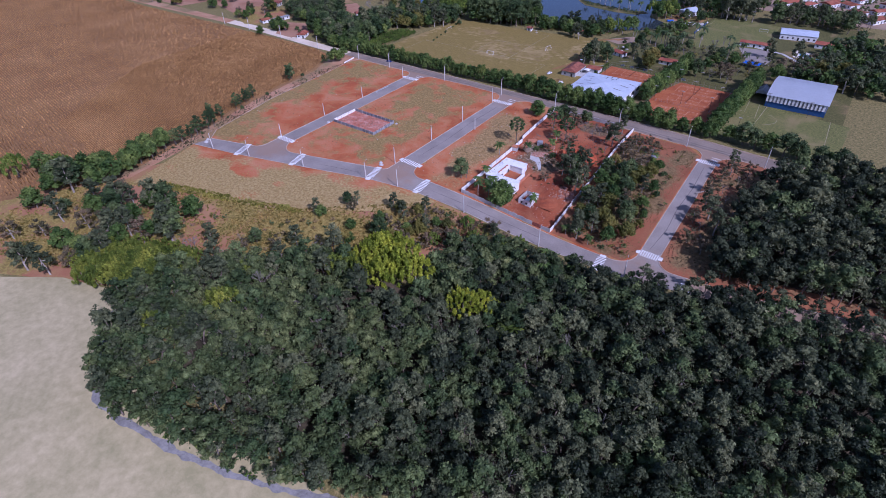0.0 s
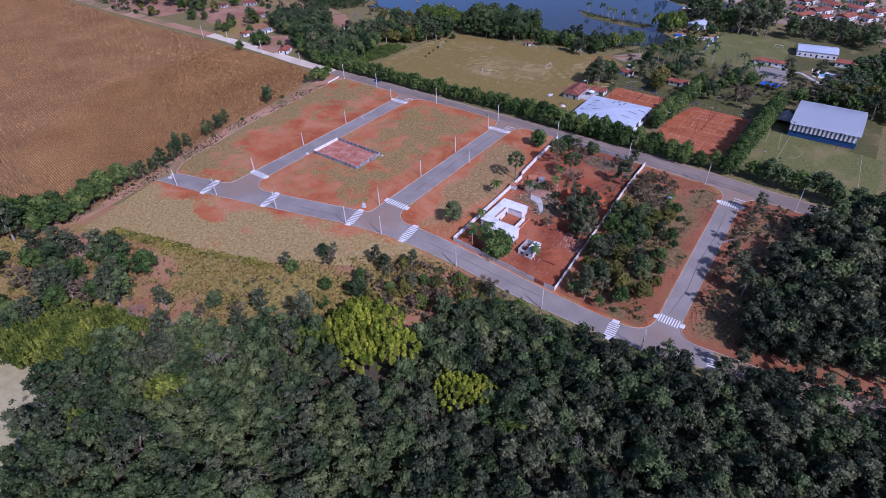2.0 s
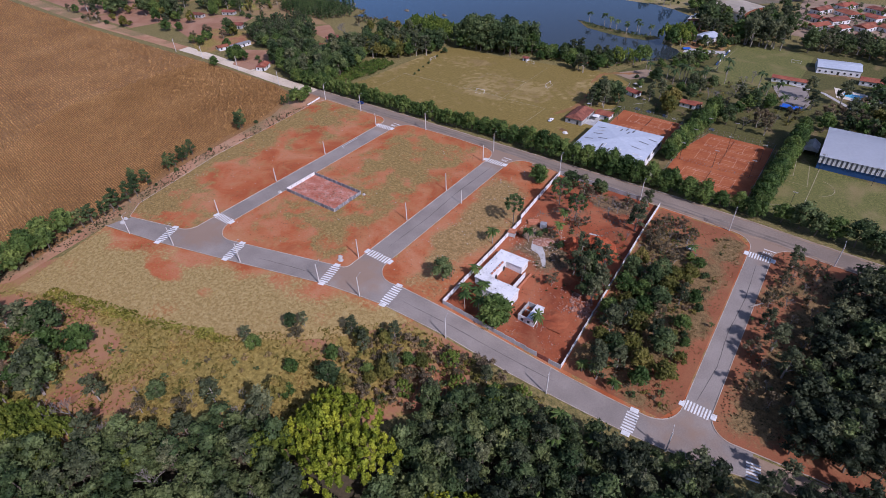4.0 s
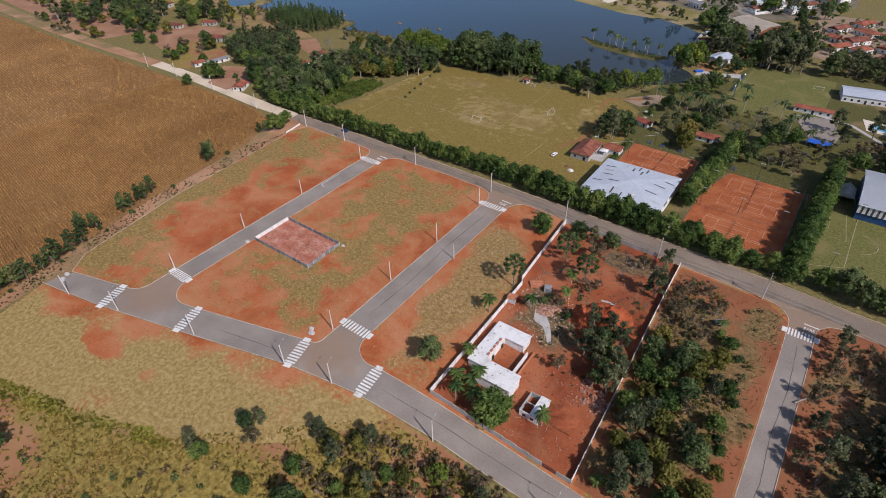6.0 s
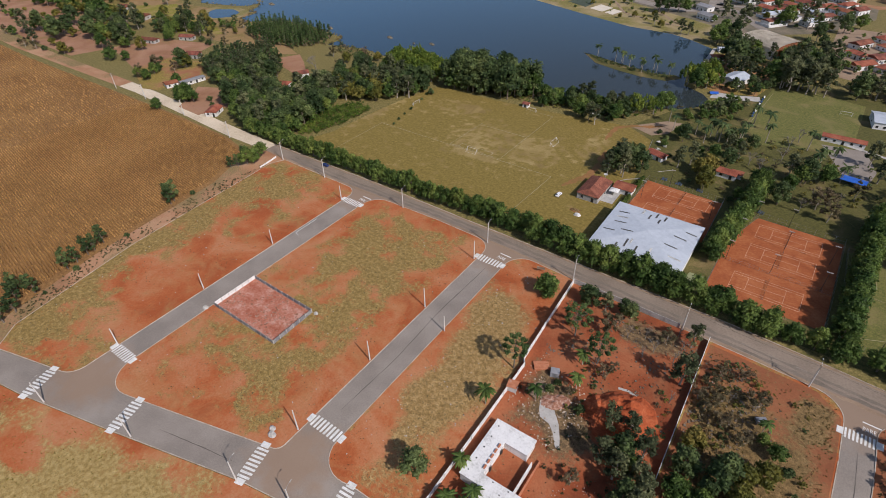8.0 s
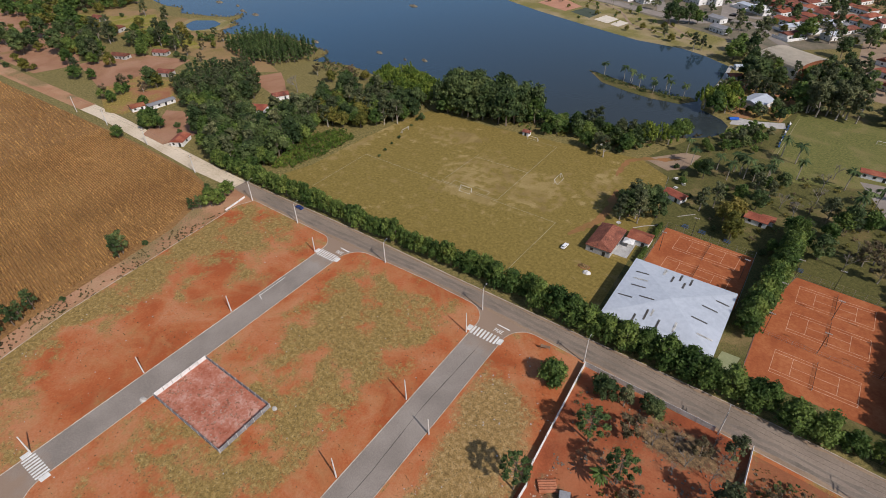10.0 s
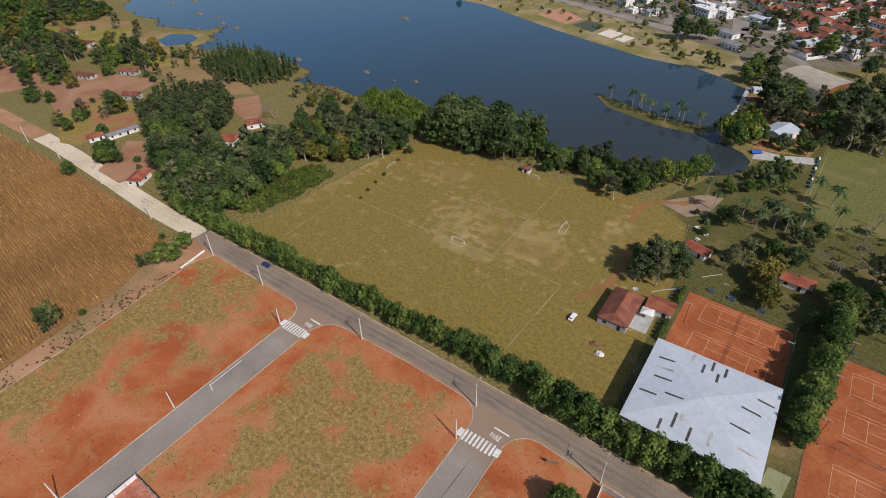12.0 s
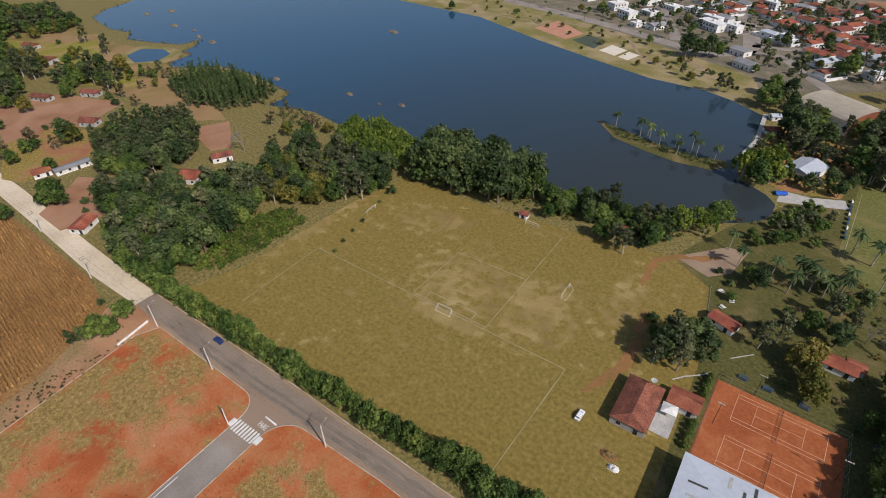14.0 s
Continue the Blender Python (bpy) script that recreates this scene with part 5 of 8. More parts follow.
plants("olive", [(-115.9, 400.5), (-111.6, 395), (-110.5, 388), (-112.8, 404)], 1.0, 1.25, "olive-yellow round tree beside the courts")
plants("bare_big", [(-91.8, 418.9), (-86.2, 426.5)], 1.15, 1.35, "large leafless tree with pale grey branches")
plants("bare", [(-84.6, 438), (-97.5, 424.6), (-83.9, 453.8), (-80.6, 466)], 1.2, 1.5)
plants(["brown", "bare"], [(-70.4, 390.9), (-64.6, 397.5), (-57, 408.3), (-59.3, 389), (-51, 415.1), (-67, 404), (-61, 401)], 1.0, 1.25, "reddish-brown half-bare tree in the park")
plants(["grey", "dark", "grey"], [(-151, 380.7), (-146.6, 387.4), (-143.4, 391.9), (-146, 378), (-153.4, 376.8), (-140.2, 386.9), (-149, 385), (-148, 381), (-151, 386.5)], 0.95, 1.15, "grey-green dense tree beside the clubhouse")
plants(["bush", "green"], [(-157, 388.5), (-117.7, 390.8), (-140.9, 430.5), (-139.4, 422), (-97.5, 384), (-95.4, 387.6), (-146.2, 436), (-88, 385), (-128, 414), (-121, 424), (-133, 411)], 0.45, 0.7, "small round bush on the park lawn")
plants(["green", "bamboo", "green"], [(-156.5, 468), (-162, 461.8), (-153.2, 472), (-157.4, 459.8), (-166, 456)], 1.0, 1.25, "bright green tree on the lake bank", "bank trees")
plants(["dark", "green", "bush"], [(-140.3, 466.5), (-134, 473.1), (-129.3, 483.2), (-123.8, 491.2), (-123, 477.8), (-131, 468), (-127, 473), (-119, 486), (-137, 462)], 0.55, 0.8, "dense dark tree at the lake's end")
plants(["bamboo", "bamboo", "green"], [(-153.9, 519), (-147.7, 529.6), (-139.1, 525.2), (-147.2, 514), (-143.2, 536.4), (-150, 524), (-142, 519)], 1.3, 1.6, "large feathery bamboo clump on the lake bank")
plants(["dark", "green"], [(-126.1, 523), (-118.3, 533.9), (-113.6, 522.8)], 0.6, 0.75, "dark tree by the lakeside shed")
for x, y, rz in [(-138.6, 421.6, 20), (-140.6, 416.4, -30), (-143, 425, 60)]:
    tb = thing("picnic_table", x, y, None, rz, "white concrete picnic table with two benches", "table", "picnic tables")
    part("tabletop", boxed(-1.0, 1.0, -0.45, 0.45, 0.68, 0.78, 0.02), M["paint"], tb)
    part("pedestal", boxed(-0.5, 0.5, -0.15, 0.15, 0, 0.68), M["concrete"], tb)
    for q in (-0.85, 0.85):
        part("bench", boxed(-0.95, 0.95, q - 0.16, q + 0.16, 0.38, 0.46, 0.02), M["paint"], tb)
plants("bare_big", [(-311, 398), (-384, 402), (-616, 380)], 1.7, 2.0, "large leafless tree with pale grey branches")
plants("bush", [(-159, 396), (-288, 412), (-190, 433), (-176, 436)], 0.9, 1.1, "round green bush at the pitch's edge")
plants("tall_palm", [(-105, 477), (-98, 473)], 0.9, 1.15, "", "park palms")
plants("tall_palm", [(-226, 541), (-207, 540), (-205, 537), (-198, 531), (-187, 525), (-182, 536), (-169, 529), (-190, 533), (-210, 535), (-178, 529)], 0.7, 1.0, "tall palm on the grassy spit in the lake", "palms on the spit")
plants(["green", "grey"], [(-223, 448), (-214, 446), (-206, 448), (-198, 447), (-189, 450), (-180, 447), (-174, 438), (-186, 430), (-193, 432), (-181, 427), (-174, 443), (-214, 440), (-202, 441), (-218, 434), (-208, 455), (-196, 455), (-176, 452)], 0.85, 1.15, "leafy tree on the lake bank")
plants("bamboo", [(-168, 456)], 1.2, 1.5, "bright green feathery thicket on the lake bank")
PINES = [(-289, 428), (-262, 431), (-236, 433), (-227, 446), (-236, 456), (-262, 455), (-292, 452)]
for x, y, s in scatter(PINES, 5.4, 9, (0.95, 1.15)):
    plant(random.choice(["bank", "bank", "bank_green", "dark"]), x, y, s * 1.6, "dark green tree in a dense lakeside stand", "lakeside stand")
for x, y, s in scatter([(-338, 428), (-300, 430), (-302, 447), (-326, 454), (-348, 448)], 5.5, 10, (0.9, 1.2)):
    plant("bamboo", x, y, s * 1.35, "bright green feathery thicket on the lake bank")
for x, y, s in scatter([(-396, 330), (-374, 322), (-352, 311), (-316, 312), (-322, 345), (-332, 372), (-345, 376), (-366, 370), (-380, 354)], 5.6, 11, (0.8, 1.15)):
    if min(abs((x + 381) * 0.45 + (y - 366) * 0.89), abs((x + 385) * 0.51 + (y - 389) * 0.86)) < 7 and x < -356:
        continue
    plant(random.choice(["dark", "green", "grey", "green"]), x, y, s * 1.2, "tall leafy tree by the dirt road", group="wood by the dirt road")
for x, y, s in scatter([(-352, 380), (-330, 374), (-308, 384), (-296, 398), (-292, 424), (-318, 424), (-345, 420), (-360, 405)], 6.2, 12, (0.9, 1.3)):
    plant(random.choice(["green", "grey", "olive", "dark"]), x, y, s, group="trees west of the pitch")
mass("reeds", ["lite_reed"], scatter([(-317, 322), (-308, 331), (-304, 356), (-305, 372), (-318, 376), (-330, 361), (-328, 344)], 2.4, 13, (0.5, 0.85)), "bright green tall weeds beside the pitch", "weeds")
mass("pine_plantation", ["pine"], scatter([(-505, 436), (-462, 422), (-437, 430), (-424, 452), (-434, 468), (-475, 472), (-506, 462)], 4.4, 14, (0.72, 0.92)), "dense dark pine plantation by the lake", "wood")
mass("farm_wood", ["pine", "wood_green", "wood_grey"], scatter([(-462, 360), (-440, 352), (-408, 362), (-396, 382), (-412, 394), (-440, 410), (-466, 396)], 5.4, 15, (0.75, 1.1)), "dark wood beside the farmhouses", "wood")
mass("shore_scrub", ["lite_bush", "lite_scrub", "lite_twig"], scatter([(-420, 462), (-388, 455), (-364, 450), (-333, 456), (-345, 448), (-372, 440), (-400, 440)], 4.5, 16, (0.5, 0.8)), "olive scrub on the lake shore", "scrub")
plants(["green", "dark", "olive", "bush"], [(-475, 359), (-540, 360), (-628, 389), (-583, 404), (-570, 413), (-571, 426), (-557, 395), (-519, 401), (-593, 371), (-649, 406), (-707, 440), (-725, 460), (-720, 432), (-673, 443), (-790, 478), (-786, 456), (-505, 398), (-560, 404), (-545, 412), (-610, 380), (-600, 395), (-640, 382)], 0.9, 1.3, "leafy tree near the farmhouses")
plants(["bush", "green"], [(-419, 313), (-423, 323), (-403, 325), (-481, 334), (-484, 340), (-449, 332), (-484, 324), (-419, 298), (-428, 319), (-473, 324), (-329, 292), (-415, 318), (-395, 321)], 0.6, 0.95, "bushy tree beside the dirt road")
plants(["dark", "green", "grey"], [(-672, 341), (-631, 337), (-665, 368), (-605, 353), (-573, 345), (-566, 358), (-612, 389), (-682, 392), (-623, 404), (-674, 330), (-598, 360), (-590, 372), (-640, 350), (-655, 345), (-618, 365)], 1.3, 1.8, "large dark tree near the far farmhouses")
plants(["green", "grey", "olive"], [(-538, 333), (-543, 337), (-578, 410), (-559, 412), (-619, 430), (-631, 318), (-586, 320), (-598, 391), (-590, 376), (-544, 388), (-560, 360), (-609, 420), (-619, 406), (-568, 417), (-554, 410), (-543, 420), (-562, 435), (-610, 451), (-656, 457)], 1.0, 1.35, "leafy tree near the farmhouses")
plants(["bush", "brown", "green"], [(-636, 312), (-620, 314), (-594, 322), (-681, 322), (-692, 320), (-527, 339), (-479, 327), (-504, 354), (-472, 345), (-483, 339), (-484, 327), (-610, 316), (-650, 314), (-514, 407), (-517, 423), (-492, 404), (-464, 373), (-500, 440), (-520, 445), (-535, 440)], 0.7, 1.1, "bushy tree on the dry meadow")
for x, y, s in scatter([(-436, 350), (-412, 344), (-394, 358), (-397, 384), (-420, 374)], 5.6, 64, (0.9, 1.2)):
    if math.hypot(x + 431, y - 367) > 6 and math.hypot(x + 381, y - 366) > 9:
        plant(random.choice(["grey", "dark", "green"]), x, y, s, "tall leafy tree beside the farmhouses", "wood by the dirt road")
plants(["olive", "bush", "green", "brown"], [(-356, 395), (-362, 404), (-371, 412), (-378, 428), (-366, 432), (-352, 424), (-386, 436), (-396, 432), (-345, 438), (-360, 443), (-374, 444)], 0.8, 1.1, "leafy tree on the lake shore")
mass("farm_trees", ["lite_green", "lite_green", "lite_olive", "lite_grey", "lite_dark"], scatter([(-837, 467), (-799, 491), (-699, 481), (-707, 448), (-741, 427)], 9.0, 51, (0.8, 1.3)) + scatter([(-677, 401), (-615, 390), (-568, 369), (-559, 353), (-600, 360)], 8.0, 52, (0.8, 1.2)) + scatter([(-600, 409), (-567, 420), (-554, 394), (-585, 395)], 7.5, 53, (0.7, 1.0)) + [p for p in scatter([(-640, 440), (-560, 430), (-500, 400), (-480, 410), (-540, 452), (-620, 468)], 8.5, 54, (0.4, 0.8)) if noise.noise(Vector((p[0] * 0.03, p[1] * 0.03, 7))) > 0.15], "clumps of trees on the shore meadow", "trees")
mass("far_wood_west", ["lite_green", "lite_green", "lite_olive"], scatter([(-640, 400), (-700, 420), (-820, 460), (-1000, 500), (-1050, 420), (-760, 380), (-680, 380)], 15, 17, (1.2, 1.8)), "far woods beside the lake", "wood")
plants(["green", "dark", "grey"], [(-208, 840), (-186, 854), (-154, 851), (-164, 784), (-147, 776), (-139, 773), (-114, 733), (-129, 696), (-176, 680), (-171, 697), (-259, 705), (-217, 646), (-455, 712), (-252, 728), (-134, 864), (-124, 848), (-107, 820), (-243, 819)], 0.7, 1.1, "leafy tree among the far houses")
plants(["dark", "green", "grey"], [(-159, 618), (-144, 580), (-106, 698), (-123, 700), (-136, 572), (-95, 590), (-160, 640), (-150, 660), (-108, 548)], 1.3, 1.9, "large dark tree near the arena")
mass("park_wood_north", ["wood_dark", "wood_grey", "wood_green"], scatter([(-112, 560), (-84, 562), (-72, 580), (-80, 610), (-100, 620)], 7.5, 18, (1.0, 1.4)), "dark wood behind the park", "wood")
mass("park_wood_north", ["wood_dark", "wood_grey", "wood_green"], scatter([(-66, 556), (-10, 546), (12, 566), (-20, 584), (-60, 576)], 6.5, 21, (0.8, 1.2)), "dark trees between the park and the houses", "wood")
plants("grey", [(-102, 545), (-97, 541), (-92, 546), (-87, 542), (-82, 546), (-77, 543), (-99, 550), (-90, 551), (-84, 550)], 1.35, 1.6, "tall grey-green eucalyptus by the training field", "eucalyptus grove")
mass("outlet_scrub", ["lite_bush", "lite_green", "lite_twig", "lite_grey"], [p for p in scatter([(-134, 516), (-112, 522), (-104, 560), (-118, 590), (-150, 575), (-154, 545), (-146, 522)], 5.0, 22, (0.4, 0.8)) if math.hypot(p[0] + 128, p[1] - 541) > 13], "mixed shrubs round the lakeside shed", "shrubs")
mass("outlet_scrub", ["lite_bush", "lite_green", "lite_grey"], scatter([(-136, 478), (-114, 470), (-113, 503), (-132, 500)], 5.0, 24, (0.4, 0.75)), "dense shrubs at the lake's end", "shrubs")
mass("park_wood_east", ["lite_dark", "lite_grey", "lite_green"], scatter([(-25, 412), (32, 402), (30, 500), (0, 520), (-15, 470)], 7.5, 19, (0.8, 1.2)), "dark park trees behind the white hall", "wood")
mass("far_wood_north", ["lite_dark", "lite_green"], scatter([(-100, 870), (40, 760), (120, 900), (-40, 1080)], 19, 20, (1.6, 2.2)), "far dark wood behind the town", "wood")
plants(["green", "brown", "grey"], [(-34, 410), (-24, 424), (-14, 412), (-6, 418), (4, 410)], 0.95, 1.35, "dense leafy tree in the park")
plants(["green", "dark", "grey"], [(-50, 555), (-30, 560), (-60, 548), (-8, 545), (5, 500), (-90, 640), (-80, 700), (-70, 720), (-95, 665)], 1.0, 1.5, "large tree behind the park")
mass("waste_scrub", ["lite_scrub", "lite_bush", "lite_straw", "lite_twig"], [p for p in scatter([(-290, 60), (-262, 50), (-200, 56), (-150, 112), (-120, 150), (-152, 140), (-180, 122), (-216, 110), (-266, 92), (-280, 84)], 5.0, 41, (0.3, 0.7)) if noise.noise(Vector((p[0] * 0.05, p[1] * 0.05, 4))) > 0.2], "low scattered scrub on the waste ground", "scrub")
mass("street_scrub", ["lite_scrub", "lite_twig", "lite_twig", "lite_straw", "lite_scrub", "lite_bush", "lite_straw"], scatter([(-140, 160), (-126, 168.5), (-110, 172.5), (-92, 172), (-78, 172), (-80, 160), (-100, 150), (-124, 138), (-138, 146)], 3.3, 49, (0.5, 1.0)), "dense mixed scrub beside the street", "scrub")
mass("verge_scrub", ["lite_bush", "lite_twig"], [(x + random.uniform(-2, 2), y, random.uniform(0.15, 0.35)) for x, y in [(-280 - 0.115 * (k * 4.5) - 6, 110 + k * 4.5) for k in range(0, 40, 3)]], "small dry bushes along the field's edge", "scrub")
mass("park_scrub", ["lite_bush", "lite_twig", "lite_scrub"], scatter([(-122, 398), (-92, 384), (-50, 405), (0, 405), (5, 440), (-60, 460), (-100, 462), (-126, 440)], 8.5, 42, (0.35, 0.8)), "shrubs between the park trees", "shrubs")
mass("bank_scrub", ["lite_bush", "lite_scrub", "lite_reed"], scatter([(-290, 432), (-230, 434), (-180, 440), (-164, 446), (-158, 470), (-182, 458), (-217, 452), (-247, 462), (-292, 456)], 4.2, 43, (0.4, 0.7)), "dense shrubs on the lake bank", "shrubs")
mass("yard_scrub", ["lite_twig", "lite_twig", "lite_scrub", "lite_bush"], [p for p in scatter([(-128, 238), (-84, 232), (-84, 287), (-130, 288)], 3.4, 45, (0.2, 0.5)) if noise.noise(Vector((p[0] * 0.07, p[1] * 0.07, 5))) > 0.1 and math.hypot(p[0] + 97, p[1] - 250) > 8], "dry grey scrub and brush in the yard", "scrub")
mass("yard_scrub", ["lite_twig", "lite_bush"], scatter([(-108, 218), (-96, 212), (-88, 228), (-104, 238), (-116, 240)], 4.6, 46, (0.2, 0.4)), "dry grey scrub and brush in the yard", "scrub")
mass("plot_scrub", ["lite_twig", "lite_straw", "lite_scrub", "lite_bush"], [p for p in scatter([(-79, 190), (-48, 190), (-50, 250), (-52, 282), (-80, 284)], 3.6, 47, (0.3, 0.75)) if noise.noise(Vector((p[0] * 0.06, p[1] * 0.06, 6))) > -0.12], "brown scrub between the trees", "scrub")
mass("strip_scrub", ["lite_twig", "lite_twig", "lite_bush"], [p for p in scatter([(-33, 204), (-16, 204), (-16, 250), (-12, 278), (-33, 280)], 4.0, 48, (0.25, 0.6)) if noise.noise(Vector((p[0] * 0.06, p[1] * 0.06, 8))) > 0.0], "brown scrub on the red earth strip", "scrub")


# ---- street furniture ----
def concrete_pole(x, y, h=9.3, rz=0, arm=True, cross=False, lean=0.0):
    e = thing("utility_pole" if cross else "street_pole", x, y, None, rz, "concrete utility pole with wooden crossarm" if cross else "pale concrete street pole", "pole", "street poles")
    part("shaft", tube(bmesh.new(), (0, 0, -0.5), (lean, 0, h), 0.25, 0.16, 8), M["pole_concrete"], e)
    if arm:
        bm = tube(bmesh.new(), (lean, 0, h - 0.5), (1.0, 0, h + 0.3), 0.045, 0.04, 5)
        tube(bm, (1.0, 0, h + 0.3), (2.0, 0, h + 0.45), 0.04, 0.035, 5)
        a = part("lamp_arm", bm, M["steel"], e)
        part("lamp_head", boxed(1.9, 2.6, -0.13, 0.13, h + 0.37, h + 0.5, 0.04), M["concrete"], a)
    if cross:
        for k, z in enumerate((h - 0.25, h - 1.2)):
            c = part("crossarm", boxed(-1.1, 1.1, -0.07, 0.07, z - 0.07, z + 0.07), M["wood"], e)
            for q in (-0.95, -0.35, 0.35, 0.95):
                part("insulator", tube(bmesh.new(), (q, 0, z + 0.05), (q, 0, z + 0.28), 0.07, 0.05, 6), M["dark"], c)
    return e


for x, y in [(-267.2, 144.2), (-243.3, 150.2), (-209.8, 158.9), (-173.3, 167.7), (-155.8, 171.3), (-119, 174.8), (-80.6, 176.2), (-43, 178.4)]:
    concrete_pole(x, y, 9.5, 100)
for x, y in [(-247.4, 176), (-247.4, 210), (-247.4, 243.8), (-247.6, 285.5)]:
    concrete_pole(x, y, 7.6, 0, arm=False)
for x, y in [(-171.6, 188), (-171.6, 219.4), (-171.6, 249.5), (-171.8, 282.8)]:
    concrete_pole(x, y, 9.2, 0, arm=False)
concrete_pole(-159.0, 243.8, 7.2, 0, arm=False)
MAIN_POLES = [(-478, 303.2), (-442, 303.4), (-397, 302), (-347, 297.9), (-301, 297), (-269, 295.8), (-219, 296.2), (-173, 295.2), (-133.5, 293), (-92, 289.8), (-53.4, 287.6), (-15, 285)]
for x, y in MAIN_POLES:
    concrete_pole(x, y, 10.2, 93, arm=x > -310, cross=True)
for off in (-0.9, 0.9):
    bm = bmesh.new()
    for (x0, y0), (x1, y1) in zip(MAIN_POLES, MAIN_POLES[1:]):
        p = None
        for k in range(7):
            f = k / 6
            q = Vector((x0 + (x1 - x0) * f, y0 + (y1 - y0) * f + off, 10.15 - 0.9 * 4 * f * (1 - f) * 0.6))
            if p:
                tube(bm, p, q, 0.025, 0.025, 3)
            p = q
    tagged(part("power_cable", bm, M["dark"]), "thin dark power cable between the poles", "cable")


def crosswalk(x, y, rz, width, n=8, pads=True):
    """Stripes laid across a road; its own x runs from kerb to kerb."""
    e = thing("crosswalk", x, y, None, rz, "white zebra crossing with pale ramps", "crosswalk", "crosswalks")
    tilt = []
    c, s = math.cos(radians(rz)), math.sin(radians(rz))
    z0 = height(x, y)
    step = width / n
    me = None
    for k in range(n):
        u = -width / 2 + step * (k + 0.5)
        bm = boxed(-step * 0.27, step * 0.27, -1.9, 1.9, 0.08, 0.125)
        for v in bm.verts:
            gx_, gy_ = x + c * (u + v.co.x) - s * v.co.y, y + s * (u + v.co.x) + c * v.co.y
            v.co.z += height(gx_, gy_) - z0
            v.co.x += u
        part("stripe", bm, M["paint"], e)
    if pads:
        for u in (-width / 2 - 0.9, width / 2 + 0.9):
            bm = boxed(u - 0.85, u + 0.85, -1.3, 1.3, 0.1, 0.3, 0.05)
            for v in bm.verts:
                v.co.z += height(x + c * u, y + s * u) - z0
            part("ramp", bm, M["paint"], e)
    return e


crosswalk(-252.6, 152.9, 107, 9.6)
crosswalk(-218.0, 162.0, 105, 9.6)
crosswalk(-173.9, 173.7, 104, 9.8)
crosswalk(-147.0, 178.9, 97, 9.8)
crosswalk(-241.8, 174.8, 0, 9.2)
crosswalk(-165.2, 193.0, 0, 10.4)
crosswalk(-166.0, 285.3, 0, 10.2)
crosswalk(-241.8, 286.7, 0, 9.2)
crosswalk(-39.3, 197.4, 0, 7.6)
crosswalk(-39.3, 275.8, 0, 7.8)
crosswalk(-55.0, 182.2, 94, 7.6, 7)
crosswalk(-20.8, 185.8, 100, 6.4, 6, False)


def road_word(text, x, y, rz, size):
    cu = bpy.data.curves.new("road_word", "FONT")
    cu.body, cu.size, cu.align_x, cu.extrude = text, size, "CENTER", 0.01
    tmp = new("road_word_tmp", cu)
    bpy.context.view_layer.update()
    me = bpy.data.meshes.new_from_object(tmp)
    bpy.data.objects.remove(tmp)
    me.materials.clear()
    me.materials.append(M["paint"])
    ob = new("road_word", me)
    ob.matrix_basis = pose(x, y, height(x, y) + 0.12, 0, 0, rz) @ Matrix.Diagonal((1, 1.7, 1, 1))
    return tagged(ob, "white lettering painted on the asphalt", "marking")


for x, y in [(-163.0, 288.6), (-239.0, 290.0), (-37.2, 279.0)]:
    road_word("PARE", x, y, 0, 1.5)
    strip("stop_line", [(x - 1.8, y + 3.4), (x + 3.2, y + 3.2)], 0.25, 0.125, M["paint"], 0.0, "white stop line", "marking")
for k in range(9):
    x0 = -74 + 8.2 * k
    strip("centre_dash", [(x0, 294.9 - 0.055 * (x0 + 74)), (x0 + 3, 294.7 - 0.055 * (x0 + 74))], 0.1, 0.11, M["asphalt"], 0.0, "dark patch line on the road", "marking")


# ---- plots: walled pen and yard ----
def block_wall(name, a, b, h, material, label, post=4.5, thick=0.16):
    a, b = Vector((*a, 0)), Vector((*b, 0))
    d = b - a
    L = d.length
    rz = math.degrees(math.atan2(d.y, d.x))
    e = thing(name, a.x, a.y, None, rz, label, "wall", "", "structure")
    n = max(1, round(L / post))
    for k in range(n):
        x0, x1 = L * k / n, L * (k + 1) / n
        p = a + d * ((k + 0.5) / n)
        z = height(p.x, p.y) - height(a.x, a.y)
        part("panel", boxed(x0 + 0.08, x1 - 0.08, -thick / 2, thick / 2, z - 0.9, z + h + random.uniform(-0.05, 0.05)), material, e)
        part("post", boxed(x0 - 0.12, x0 + 0.12, -0.15, 0.15, z - 0.9, z + h + 0.15), M["concrete"], e)
    return e


random.seed(11)
PEN = [(-235.6, 206.6), (-203.2, 206.2), (-203.5, 224.2), (-235.6, 225.0)]
sheet("pen_floor", PEN, 0.22, mat("rubble_soil", [(0.34, 0.1, 0.055), (0.44, 0.17, 0.11), (0.54, 0.31, 0.24)], 0.22, 1.2, 0.95, 0.05), "pinkish red earth strewn with rubble", "ground")
for k in range(4):
    block_wall("pen_wall", PEN[k], PEN[(k + 1) % 4], 1.9, M["block_grey"] if k != 3 else M["white_wall"], "low unplastered block wall of the pen", 3.2)
block_wall("wall_west", (-129, 187.3), (-129, 246), 2.4, M["white_wall"], "whitewashed block wall round the yard")
block_wall("wall_west", (-130.3, 248), (-132.6, 291.6), 2.4, M["white_wall"], "whitewashed block wall round the yard")
block_wall("wall_jog", (-129, 246), (-130.3, 248), 2.4, M["white_wall"], "whitewashed block wall round the yard")
block_wall("wall_south", (-129, 187.3), (-90, 187.5), 2.2, M["grey_wall"], "grey precast wall along the street")
